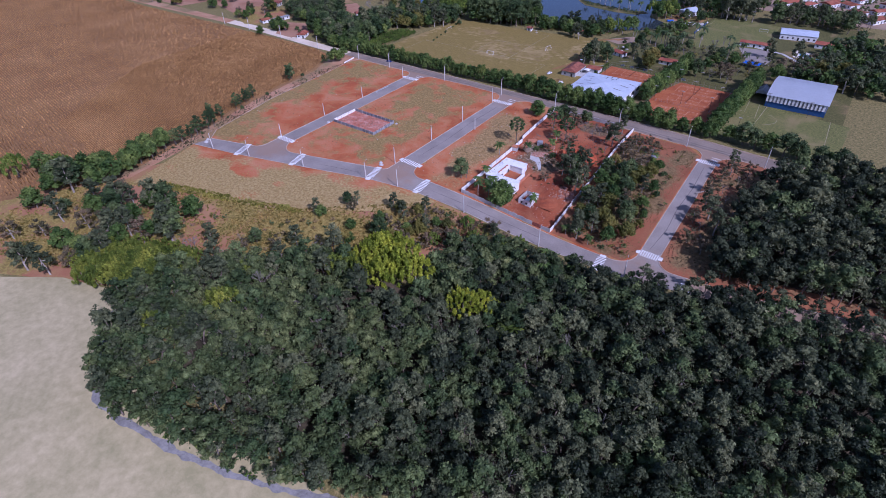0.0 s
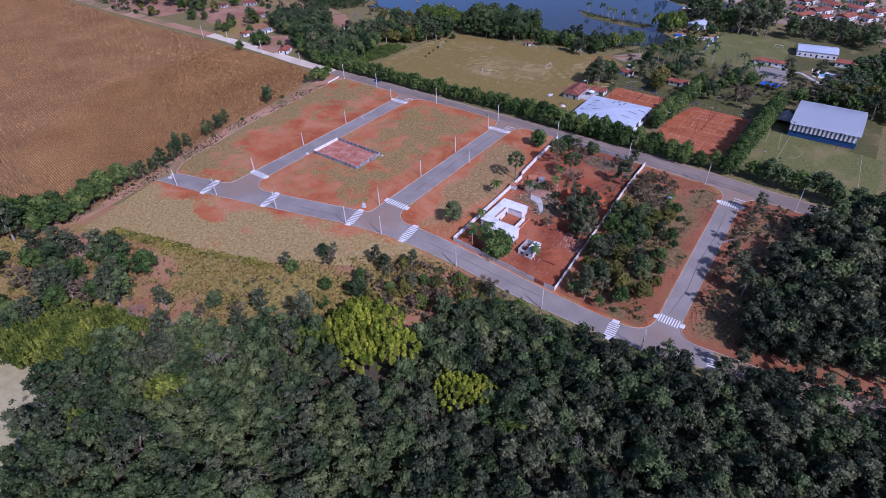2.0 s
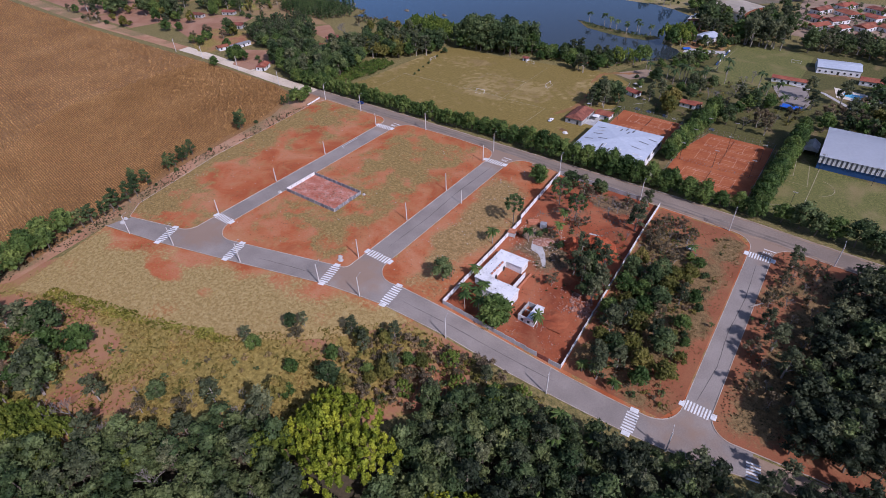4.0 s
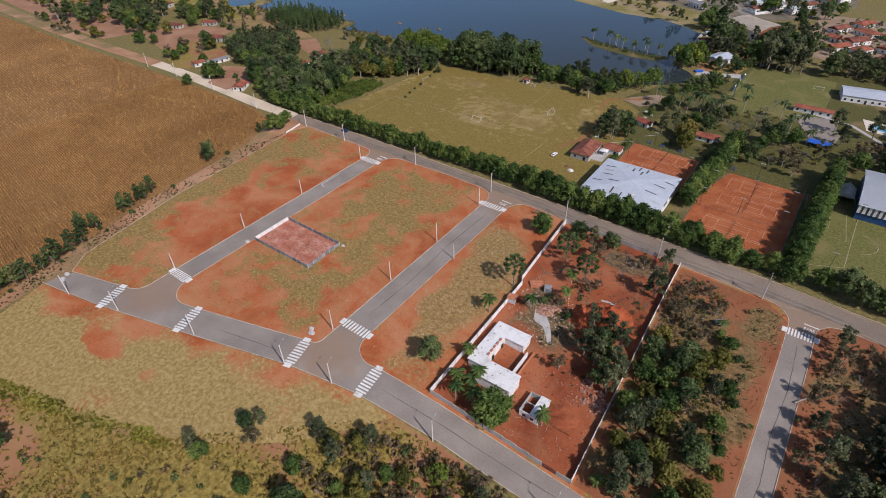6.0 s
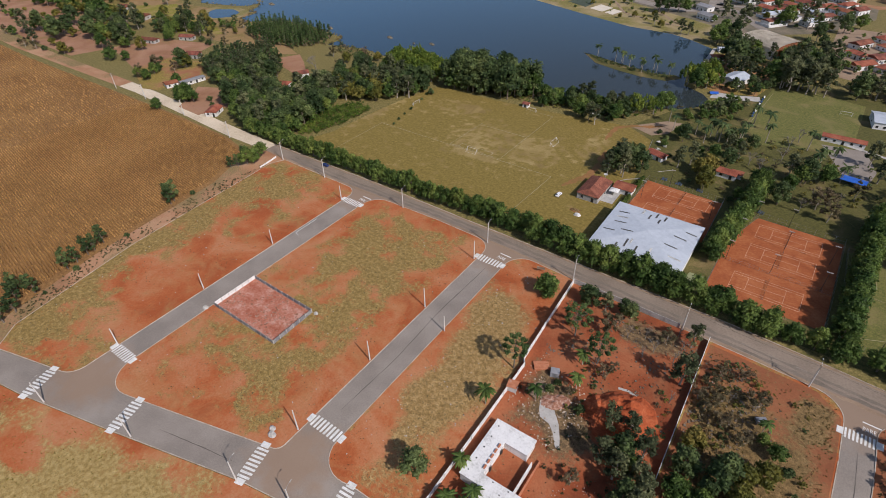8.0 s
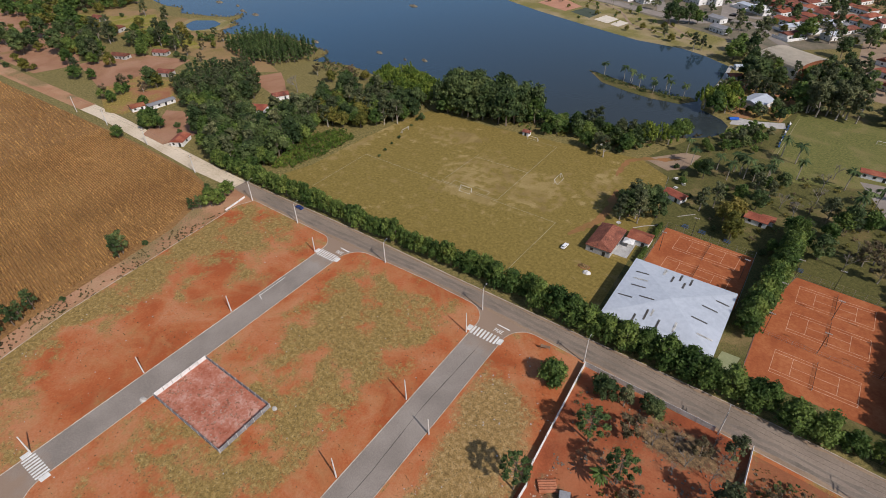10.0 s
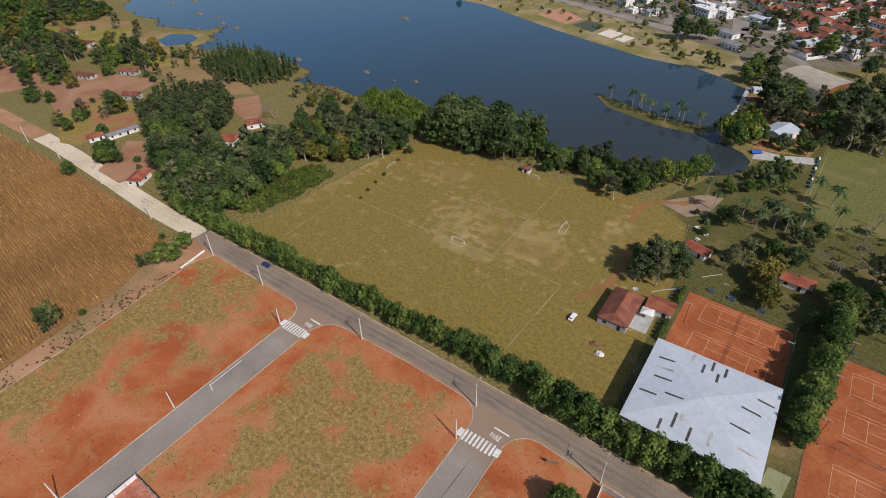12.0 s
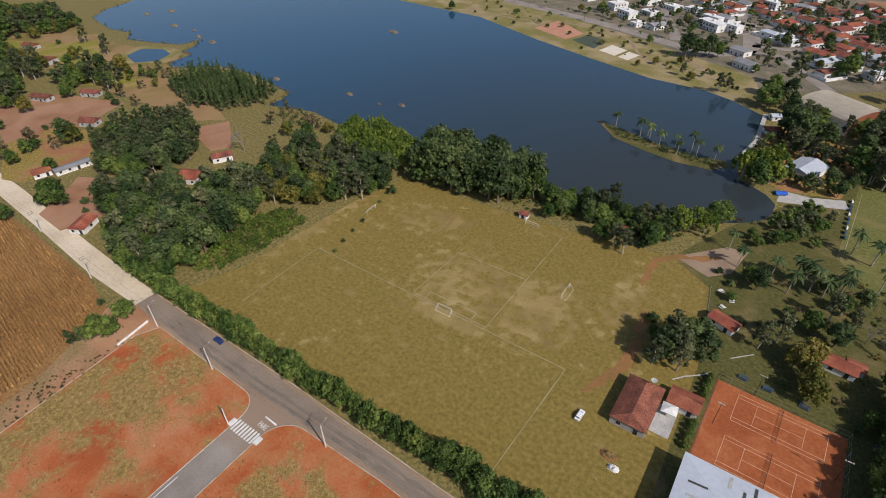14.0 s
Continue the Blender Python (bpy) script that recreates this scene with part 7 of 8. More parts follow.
def house_at(x, y, w, d, rz=0, h=3.0, roof="gable", cover="tile", walls="white_wall", label="", rise=1.6, hip=0.0, chimney=False, name="house"):
    e = thing(name, x, y, None, rz, label or "white house with clay tile roof", "house", "houses")
    wl = part("wall", boxed(-w / 2, w / 2, -d / 2, d / 2, -0.2, h), M[walls], e)
    if roof == "flat":
        r = part("roof", boxed(-w / 2 - 0.2, w / 2 + 0.2, -d / 2 - 0.2, d / 2 + 0.2, h, h + 0.25, 0.03), M[cover], e)
        part("parapet", boxed(-w / 2 - 0.2, w / 2 + 0.2, -d / 2 - 0.2, -d / 2, h + 0.25, h + 0.7), M[walls], e)
        part("water_tank", boxed(-1.2, 1.0, 0.2, 2.2, h + 0.25, h + 1.6, 0.05), M[walls], e)
    else:
        part("roof", gable_roof(bmesh.new(), -w / 2, w / 2, -d / 2, d / 2, h + 0.1, rise, hip), M[cover], e)
    for sy in (-1, 1):
        n = max(1, int(w / 3.5))
        for k in range(n):
            u = -w / 2 + w * (k + 0.5) / n
            nm = "door" if (k == n // 2 and sy < 0) else "window"
            z0 = 0.0 if nm == "door" else 1.0
            part(nm, boxed(u - 0.6, u + 0.6, sy * d / 2 - 0.06, sy * d / 2 + 0.06, z0, 2.2), M["dark"], e)
    for sx in (-1, 1):
        part("window", boxed(sx * w / 2 - 0.06, sx * w / 2 + 0.06, -0.7, 0.7, 1.0, 2.2), M["dark"], e)
    if h > 5:
        for k in range(max(1, int(w / 3.5))):
            u = -w / 2 + 3.5 * (k + 0.5)
            part("window", boxed(u - 0.8, u + 0.8, -d / 2 - 0.06, -d / 2 + 0.06, 3.8, 5.2), M["dark"], e)
    return e


# The clubhouse's grey wall colour stands in for shade below its eaves.
house_at(-151.8, 357, 10, 17.5, 0, 3.2, "gable", "tile_old", "grey_wall", label="clubhouse with dark weathered tile roof by the pitch", rise=2.4, hip=2.5, name="clubhouse")
house_at(-140.6, 366, 8.6, 6.6, 0, 2.7, "gable", "tile", label="tiled annex beside the clubhouse", rise=1.2, name="annex")
gz = thing("awning", -143.5, 360.5, None, 5, "white canvas party awning beside the clubhouse", "awning")
bm = bmesh.new()
cs = [bm.verts.new((q * 2.2, w * 2.0, 2.5)) for q, w in ((-1, -1), (1, -1), (1, 1), (-1, 1))]
tp = bm.verts.new((0, 0, 3.4))
for k in range(4):
    bm.faces.new((cs[k], cs[(k + 1) % 4], tp))
part("canopy", bm, M["paint"], gz)
for q, w in ((-1, -1), (1, -1), (1, 1), (-1, 1)):
    part("leg", tube(bmesh.new(), (q * 2.1, w * 1.9, 0), (q * 2.1, w * 1.9, 2.5), 0.04, 0.04, 5), M["steel"], gz)
sheet("terrace", [(-147, 352), (-141, 352), (-141, 363), (-147, 363)], 0.1, M["grey_wall"], "worn concrete terrace", "ground")
dish = thing("roof_dish", -150, 364, 6.6, 0, "round grey dish on the clubhouse roof", "dish")
bm = bmesh.new()
bmesh.ops.create_uvsphere(bm, u_segments=14, v_segments=7, radius=1.3)
bmesh.ops.delete(bm, geom=[v for v in bm.verts if v.co.z > -0.3], context="VERTS")
for v in bm.verts:
    v.co.z = v.co.z * 0.6 + 1.0
part("bowl", bm, M["grey_wall"], dish)
part("stand", tube(bmesh.new(), (0, 0, -1.8), (0, 0, 0.3), 0.08, 0.08, 6), M["steel"], dish)
house_at(-138.5, 407, 9, 5, -20, 2.6, "gable", "tile", label="long park kiosk with orange tile roof", rise=1.2, name="kiosk")
house_at(-104, 407, 9, 5.5, -5, 2.6, "gable", "tile", label="park shelter with red tile roof", rise=1.2, name="kiosk")
house_at(-186, 441.5, 4, 4, 10, 2.4, "gable", "tile", label="small red-roofed kiosk on the lake bank", rise=1.2, hip=1.6, name="kiosk")
house_at(-226.5, 428.5, 3.6, 3, 0, 2.2, "gable", "tile_old", label="small dark hut at the pitch's end", rise=1.0, name="hut")
house_at(-129, 540, 13, 17, -20, 3.6, "gable", "metal_roof", label="shed with bright white metal roof by the lake", rise=2.0, name="shed")
house_at(-61, 477.5, 20, 5, 0, 2.8, "gable", "tile", label="long low building with red tile roof", rise=1.2, name="pavilion")
house_at(-38, 517, 25, 17, 8, 4, "gable", "metal_roof", label="pavilion with white roof panels", rise=1.6, name="pavilion")
house_at(-12, 500, 24, 7, 2, 3, "gable", "tile", label="long building with red tile roof", rise=1.5, name="pavilion")
house_at(-100, 409, 5, 4, 0, 2.4, "gable", "tile", label="small red-roofed shelter in the park", rise=1.0, name="kiosk")

hall2 = thing("white_hall", -16, 382.5, label="large white-roofed hall with blue and white striped sides", category="hall")
bm = bmesh.new()
nseg = 10
rows_ = []
for k in range(nseg + 1):
    f = k / nseg
    yv = -18.5 + 37 * f
    rows_.append((bm.verts.new((-16, yv, 7.2 + 2.6 * math.sin(math.pi * f))), bm.verts.new((16.5, yv, 7.2 + 2.6 * math.sin(math.pi * f)))))
for a, b in zip(rows_, rows_[1:]):
    bm.faces.new((a[0], a[1], b[1], b[0]))
bmesh.ops.solidify(bm, geom=bm.faces[:], thickness=0.15)
part("roof", bm, M["metal_white"], hall2)
part("wall", boxed(-15.4, 15.9, -17.6, 17.6, 0, 3.2), M["bench_blue"], hall2, "dark blue lower wall")
for k in range(16):
    part("wall_panel", boxed(-15.4 + 1.96 * k, -15.4 + 1.96 * (k + 1) - 0.9, -18.1, -17.9, 3.4, 7.3), M["white_wall"], hall2, "white slanting side panel")
part("wall", boxed(-15.2, 15.7, -17.4, 17.4, 3.2, 7.2), M["roof_grey"], hall2)
annex_tent = thing("tent", -36, 383, None, 0, "pale pointed tent beside the hall", "tent")
bm = gable_roof(bmesh.new(), -3, 3, -5, 5, 2.6, 2.4)
part("canopy", bm, M["grey_wall"], annex_tent)
for q in (-2.8, 2.8):
    for w in (-4.8, 4.8):
        part("leg", tube(bmesh.new(), (q, w, 0), (q, w, 2.6), 0.05, 0.05, 5), M["steel"], annex_tent)
sheet("parking", [(-70, 470), (-50, 473), (-44, 450), (-46, 438), (-58, 440)], 0.1, M["asphalt"], "dark asphalt court in the park", "ground")
tarp = thing("blue_canopy", -53, 431, None, -8, "bright blue tarpaulin canopy", "canopy")
part("canopy", gable_roof(bmesh.new(), -5, 5, -2.5, 2.5, 2.6, 0.6), M["blue"], tarp)
for q in (-4.8, 4.8):
    for w in (-2.3, 2.3):
        part("leg", tube(bmesh.new(), (q, w, 0), (q, w, 2.6), 0.05, 0.05, 5), M["steel"], tarp)
pool_m = mat("pool_water", [(0.1, 0.42, 0.6), (0.14, 0.5, 0.68)], 0.3, 1.5, 0.1, 0, 0, 0, 0, 0.5, 0.5)
sheet("pool_deck", [(-36, 484), (-8, 478), (-6, 463), (-33, 467)], 0.11, M["sand"], "pale paved pool deck", "ground")
sheet("pool", fillet([(-31, 478.5), (-14, 475), (-13, 468), (-29, 471)], [2, 2, 2, 2]), 0.16, pool_m, "turquoise swimming pool", "pool")
sheet("plaza", [(-163, 437), (-149, 431), (-142, 438), (-139, 456), (-147, 455)], 0.1, M["dust"], "grey paved lakeside plaza", "ground")
ragged("worn_track", [(-147, 446), (-156, 440), (-163.5, 436), (-168.5, 429), (-169, 420), (-168, 412)], 1.9, 0.12, M["track"], "red earth track worn into the grass", 71)
ragged("worn_track", [(-163.5, 398), (-161.5, 390), (-160, 380), (-160.5, 371), (-164, 362), (-167, 354)], 2.2, 0.12, M["track"], "red earth track worn into the grass", 72)
ragged("worn_track", [(-164, 400), (-160, 397), (-157.5, 393)], 1.6, 0.125, M["track"], "red earth patch beside the trees", 73)
strip("footpath", [(-146, 374), (-143, 377.5), (-140, 380), (-137, 383)], 0.25, 0.09, M["concrete"], 0.0, "pale concrete footpath", "path")
strip("footpath", [(-133, 393), (-127, 399)], 0.2, 0.09, M["concrete"], 0.0, "pale concrete footpath", "path")
for y in [352 + 2.2 * k for k in range(14)]:
    if not 361.5 < y < 370.5:
        plant("hedge", -136.6, y, 0.36, "clipped dark hedge beside the clay courts", "court hedge", sz=0.38)
strip("footpath", [(-66, 478), (-40, 470), (-20, 448)], 1.2, 0.1, M["concrete"], 0.0, "pale concrete footpath", "path")
pitch_lines([((-45.5, 318), (-48.5, 364)), ((-45.2, 345), (-32, 343.6)), ((-32, 343.6), (-34, 367)), ((-44.5, 318), (-31, 324)), ((-31, 324), (-29.5, 364)), ((-46, 351), (-39, 350.5)), ((-39, 350.5), (-40.2, 371)), ((6, 308), (4, 360)), ((-104, 533), (-107.5, 472))], 0.12, 0.13)
pts = [(-29 + 8 * math.cos(a), 345 + 8 * math.sin(a)) for a in [-1.3 + 2.6 * k / 10 for k in range(11)]]
strip("pitch_arc", pts, 0.12, 0.13, M["worn_line"], 0.0, "worn lime arc on the pitch", "marking")


def car_at(x, y, rz, paint, label):
    e = thing("car", x, y, height(x, y) + 0.08, rz, label, "car", "cars")
    bm = boxed(-2.05, 2.05, -0.86, 0.86, 0.32, 0.92, 0.12)
    box(bm, -1.5, 0.85, -0.76, 0.76, 0.9, 1.44, 0.2)
    b = part("body", bm, paint, e)
    part("windscreen", boxed(0.55, 0.92, -0.68, 0.68, 0.98, 1.32, 0.05), M["dark"], e)
    part("rear_window", boxed(-1.56, -1.4, -0.66, 0.66, 1.0, 1.34, 0.03), M["dark"], e)
    for s in (-1, 1):
        part("side_window", boxed(-1.2, 0.5, s * 0.77 - 0.02, s * 0.77 + 0.02, 1.0, 1.32), M["dark"], e)
        part("headlight", boxed(1.98, 2.07, s * 0.6 - 0.15, s * 0.6 + 0.15, 0.62, 0.78), M["concrete"], e)
        for u in (-1.25, 1.3):
            part("wheel", tube(bmesh.new(), (u, s * 0.72, 0.32), (u, s * 0.9, 0.32), 0.32, 0.32, 12), M["dark"], e)
    return e


car_white = mat("car_white", [(0.78, 0.78, 0.78), (0.84, 0.84, 0.84)], 0.5, 2, 0.25, 0, 0, 0, 0, 0.5, 0.5)
car_grey = mat("car_grey", [(0.2, 0.21, 0.23), (0.26, 0.27, 0.29)], 0.5, 2, 0.25, 0, 0, 0, 0, 0.5, 0.5)
car_at(-164.5, 345.2, 86, car_white, "white car parked on the pitch")
car_blue = mat("car_blue", [(0.02, 0.04, 0.14), (0.03, 0.06, 0.2)], 0.5, 2, 0.25, 0, 0, 0, 0, 0.5, 0.5)
car_at(-277.2, 304.6, 178, car_blue, "dark blue car at the hedge beside the road")
heap("tarpaulin", -150.5, 335, 1.6, 1.1, 0.9, M["white_wall"], "crumpled white tarpaulin on the grass", 31)
heap("leaf_mound", -153, 338, 2.4, 1.4, 0.6, M["lot_trees"], "small heap of reddish debris on the grass", 33)
for x, y, rz in [(-128, 386.5, -5), (-121, 386, -5), (-111, 385, -8), (-92, 381, -10), (-84, 381, -10)]:
    b = thing("bench", x, y, None, rz, "blue slatted spectator bench by the courts", "bench", "benches")
    for k in range(3):
        part("slat", boxed(-1.4, 1.4, -0.7 + 0.5 * k, -0.4 + 0.5 * k, 0.4 + 0.3 * k, 0.46 + 0.3 * k), M["bench_blue"], b)
    for q in (-1.2, 1.2):
        part("frame", boxed(q - 0.05, q + 0.05, -0.7, 0.9, 0, 0.4), M["steel"], b)

# ---- farm on the west shore ----
sheet("farm_yard", [(-570, 350), (-505, 332), (-490, 365), (-504, 403), (-528, 395), (-556, 388)], 0.08, M["farm_earth"], "bare red earth farm yard", "ground")
sheet("fallow_field", [(-900, 345), (-760, 330), (-640, 322), (-578, 321), (-568, 350), (-640, 384), (-760, 420), (-900, 440)], 0.05, M["farm_earth"], "reddish brown fallow field beside the track", "field")
mass("field_trees", ["lite_green", "lite_olive", "lite_dark", "lite_bush"], [p for p in scatter([(-900, 350), (-640, 326), (-575, 324), (-560, 352), (-640, 388), (-900, 440)], 15, 74, (0.5, 1.1)) if noise.noise(Vector((p[0] * 0.02, p[1] * 0.03, 5))) > 0.0], "scattered trees on the fallow field", "trees")
sheet("farm_meadow", [(-505, 332), (-446, 322), (-438, 350), (-460, 375), (-490, 365)], 0.06, M["meadow"], "dry yellow meadow", "ground")
sheet("farm_drive", [(-412, 308), (-390, 307), (-384, 330), (-398, 352), (-432, 336), (-425, 328)], 0.07, M["farm_earth"], "red earth farm drive", "ground")
sheet("farm_yard_lake", [(-434, 402), (-423, 422), (-408, 412), (-393, 400), (-398, 391)], 0.1, M["farm_earth"], "bare earth behind the farmhouse", "ground")
sheet("green_meadow", [(-480, 414), (-442, 410), (-426, 422), (-446, 431), (-480, 430)], 0.09, M["meadow"], "yellow-green meadow before the pines", "ground")
sheet("shore_meadow", [(-650, 405), (-480, 410), (-470, 440), (-500, 470), (-560, 480), (-640, 470), (-740, 490), (-760, 440)], 0.05, M["meadow"], "dry yellow-green shore meadow", "ground")
sheet("pond_rim", fillet([(-578, 446), (-601, 456), (-610, 478), (-582, 490), (-562, 486), (-552, 464)], [7] * 6), 0.09, M["lawn"], "bare earthen rim of the pond", "ground")
sheet("pond", fillet([(-594, 457), (-601, 473), (-584, 483), (-569, 479), (-562, 464), (-573, 451)], [4] * 6), 0.12, M["water"], "small dark pond by the lake", "water")
house_at(-383.5, 314.5, 7, 10, 30, 2.8, "gable", "tile", label="low orange-roofed house by the dirt road", rise=1.4)
house_at(-381, 366, 12, 9, 25, 3.2, "gable", "tile", label="farmhouse with red tile roof among trees", rise=2.0, hip=2)
house_at(-385, 388.5, 10, 6, 60, 3.0, "gable", "tile_old", label="white farm building with brown tile roof", rise=1.6)
house_at(-631, 414, 14, 9, 20, 3.4, "gable", "tile_old", walls="grey_wall", label="far farmhouse with weathered roof", rise=2)
house_at(-555, 376, 14, 6, 18, 2.8, "gable", "tile_old", walls="grey_wall", label="long farm building with dark roof", rise=1.5)
house_at(-535, 398, 12, 6, 25, 2.8, "gable", "tile_old", walls="grey_wall", label="white farm building with dark roof", rise=1.5)
house_at(-489, 373, 10, 7, 25, 3.0, "gable", "tile_old", walls="grey_wall", label="white farm cottage with dark roof", rise=1.8)
house_at(-449, 327, 8, 7, 75, 2.6, "gable", "tile", label="small farm shed with tile roof", rise=1.2, name="shed")
house_at(-442, 339, 17, 5, 82, 2.4, "gable", "roof_grey", label="long open farm shed with grey roof", rise=0.6, name="shed")
house_at(-431, 367, 9, 5, 30, 2.4, "gable", "tile", label="small farm shed with tile roof", rise=1.0, name="shed")
house_at(-680, 425, 12, 8, 10, 3, "gable", "tile_old", walls="grey_wall", label="far farmhouse with weathered roof", rise=2)
sheet("shore_meadow", [(-735, 420), (-684, 440), (-653, 466), (-600, 440), (-560, 440), (-520, 425), (-560, 405), (-640, 420), (-678, 400)], 0.065, M["green_verge"], "yellow-green shore meadow", "ground")
sheet("dry_meadow", [(-505, 331), (-505, 362), (-470, 370), (-450, 361), (-449, 317), (-462, 313)], 0.1, M["brush"], "dry orange-yellow meadow beside the farm", "ground")
plants("olive", [(-472, 355)], 1.3, 1.4, "round yellow-green tree on the dry meadow")
plants(["bush", "brown"], [(-487, 340), (-452, 332), (-484, 325)], 1.0, 1.3, "brownish bush on the dry meadow")
# spit, islets and shores
sheet("spit", [(-239, 545), (-222, 540), (-200, 533), (-180, 528), (-165, 532), (-160, 528), (-168, 518), (-186, 517), (-204, 521), (-222, 527)], 0.14, M["pitch_green"], "low grassy spit in the lake", "ground")
mass("spit_bushes", ["lite_bush"], scatter([(-236, 543), (-222, 530), (-195, 524), (-168, 520), (-164, 530), (-200, 532)], 3.0, 23, (0.3, 0.6)), "low dark bushes on the spit", "bush")
for k, (x, y, r) in enumerate([(-456, 622, 6), (-391, 494, 3.6), (-363.5, 491.5, 1.6), (-350, 498, 3), (-567, 517, 5), (-640, 530, 6), (-454, 487, 4), (-690, 560, 6), (-610, 530, 3), (-590, 520, 4), (-700, 540, 5)]):
    heap("reed_islet", x, y, r, r * 0.5, 0.9, M["reed_mat"], "floating islet of dry reeds in the lake", 20 + k, 160)
mass("shore_reeds", ["lite_straw", "lite_scrub", "lite_twig", "lite_straw"], [(x + random.uniform(-2, 2), y + random.uniform(-2, 2), random.uniform(0.2, 0.6)) for (x, y) in [(a[0] + (b[0] - a[0]) * f / 5, a[1] + (b[1] - a[1]) * f / 5) for a, b in zip(LAKE[2:33], LAKE[3:34]) for f in range(5)]], "dry reeds and scrub along the lake shore", "reeds")

# ---- town on the far shore ----
sheet("shore_park", [(-528, 716), (-418, 704), (-341, 669), (-283, 647), (-234, 630), (-196, 627), (-177, 618), (-165, 640), (-175, 670), (-215, 690), (-290, 725), (-370, 755), (-470, 800), (-600, 830)], 0.07, M["lawn"], "dry lakeside park lawn", "ground")
sheet("town_ground", [(-600, 830), (-370, 755), (-215, 690), (-165, 640), (-95, 690), (-60, 760), (-60, 1100), (-600, 1100)], 0.05, mat("town_ground", [(0.1, 0.1, 0.06), (0.17, 0.145, 0.1), (0.26, 0.2, 0.14)], 0.09, 0.9, 0.95), "paved and bare ground between the houses", "ground")
ROADS_TOWN = [[(-520, 830), (-440, 778), (-364, 758), (-294, 737), (-239, 714), (-222, 709), (-207, 710), (-196, 717), (-190, 728), (-189, 742), (-194, 770), (-207, 814), (-245, 900)], [(-330, 900), (-280, 815), (-250, 745), (-244, 728)], [(-186, 728), (-172, 731), (-163, 726), (-150, 700), (-128, 668)], [(-189, 745), (-165, 748), (-120, 790), (-90, 812)], [(-205, 805), (-165, 815), (-120, 860)]]
for nm, pts, hw in [("avenue", ROADS_TOWN[0], 6.5), ("side_road", [(-330, 900), (-280, 815), (-250, 745), (-244, 728)], 4.5), ("side_road", [(-186, 728), (-172, 731), (-163, 726), (-150, 700), (-128, 668)], 4.0)]:
    strip("town_" + nm, pts, hw, 0.12, M["asphalt"], 0.0, "grey asphalt town road", "road", step=12)
for pts in [[(-447, 731), (-428, 722), (-408, 718), (-388, 716), (-370, 719), (-366, 728), (-376, 738)], [(-370, 719), (-348, 726), (-318, 728), (-296, 722), (-280, 712), (-270, 698), (-262, 684), (-254, 672), (-245, 666), (-228, 662), (-205, 654), (-185, 654)], [(-234, 700), (-220, 682), (-205, 663)]]:
    strip("promenade", pts, 1.2, 0.13, M["dust"], 0.0, "pale winding promenade", "path")
sheet("town_court", [(-358, 698), (-350, 731), (-314, 705), (-321, 682)], 0.14, mat("pale_court", [(0.42, 0.2, 0.12), (0.5, 0.26, 0.17)], 0.1, 1.0, 0.9), "orange sports court by the lake", "court")
sheet("town_court_green", [(-316, 683), (-309, 704), (-290, 695), (-292, 671)], 0.14, mat("court_green", [(0.05, 0.065, 0.045), (0.08, 0.1, 0.07)], 0.1, 1.0, 0.9), "fenced green court by the lake", "court")
sheet("sand_court", [(-287, 669), (-283, 688), (-268, 681), (-272, 663)], 0.14, M["sand"], "white sand court by the lake", "court")
sheet("sand_court", [(-269, 662), (-266, 678), (-256, 674), (-260, 658)], 0.14, M["sand"], "white sand court by the lake", "court")
random.seed(31)
for x, y, w, d in [(-302, 775, 16, 11), (-288, 796, 14, 11), (-276, 828, 18, 12), (-255, 828, 16, 12), (-228, 777, 24, 12), (-284, 752, 10, 8), (-195, 878, 14, 10), (-320, 800, 16, 11), (-300, 835, 16, 12), (-232, 795, 18, 8), (-360, 820, 16, 12)]:
    house_at(x, y, w, d, random.choice((-30, 60)) + random.uniform(-5, 5), random.choice((3.4, 6.2)), "flat", "white_wall", label="modern white house with flat roof", name="modern_house")
for x, y in [(-161, 799), (-145, 800), (-150, 770), (-143, 741), (-200, 850), (-226, 859), (-162, 840), (-177, 820), (-120, 780), (-119, 800), (-106, 826), (-98, 740), (-125, 858), (-104, 883), (-146, 845), (-185, 900), (-240, 885), (-150, 880), (-85, 790), (-135, 820), (-172, 870), (-112, 765), (-210, 920), (-165, 930), (-120, 920), (-135, 795), (-152, 815), (-170, 805), (-128, 840), (-112, 860), (-95, 850), (-90, 815), (-140, 870), (-158, 900), (-130, 890), (-110, 900), (-205, 880), (-190, 840), (-230, 905), (-255, 870), (-88, 765), (-75, 775), (-100, 780), (-130, 750)]:
    house_at(x, y, random.uniform(13, 20), random.uniform(9, 14), random.choice((-35, 55)) + random.uniform(-6, 6), random.uniform(3, 4), "gable", random.choice(("tile", "tile_old", "tile", "tile_old")), label="town house with red clay tile roof", rise=random.uniform(1.4, 2.2), hip=random.choice((0, 3)), name="town_house")
for x, y in [(-193, 717), (-184, 688), (-133, 785), (-110, 754), (-104, 743), (-107, 712), (-122, 724), (-268, 753)]:
    house_at(x, y, random.uniform(11, 15), random.uniform(8, 11), random.choice((-35, 55)) + random.uniform(-6, 6), random.uniform(3, 4.5), "gable", random.choice(("roof_grey", "metal_roof")), label="town house with grey roof", rise=1.6, name="town_house")
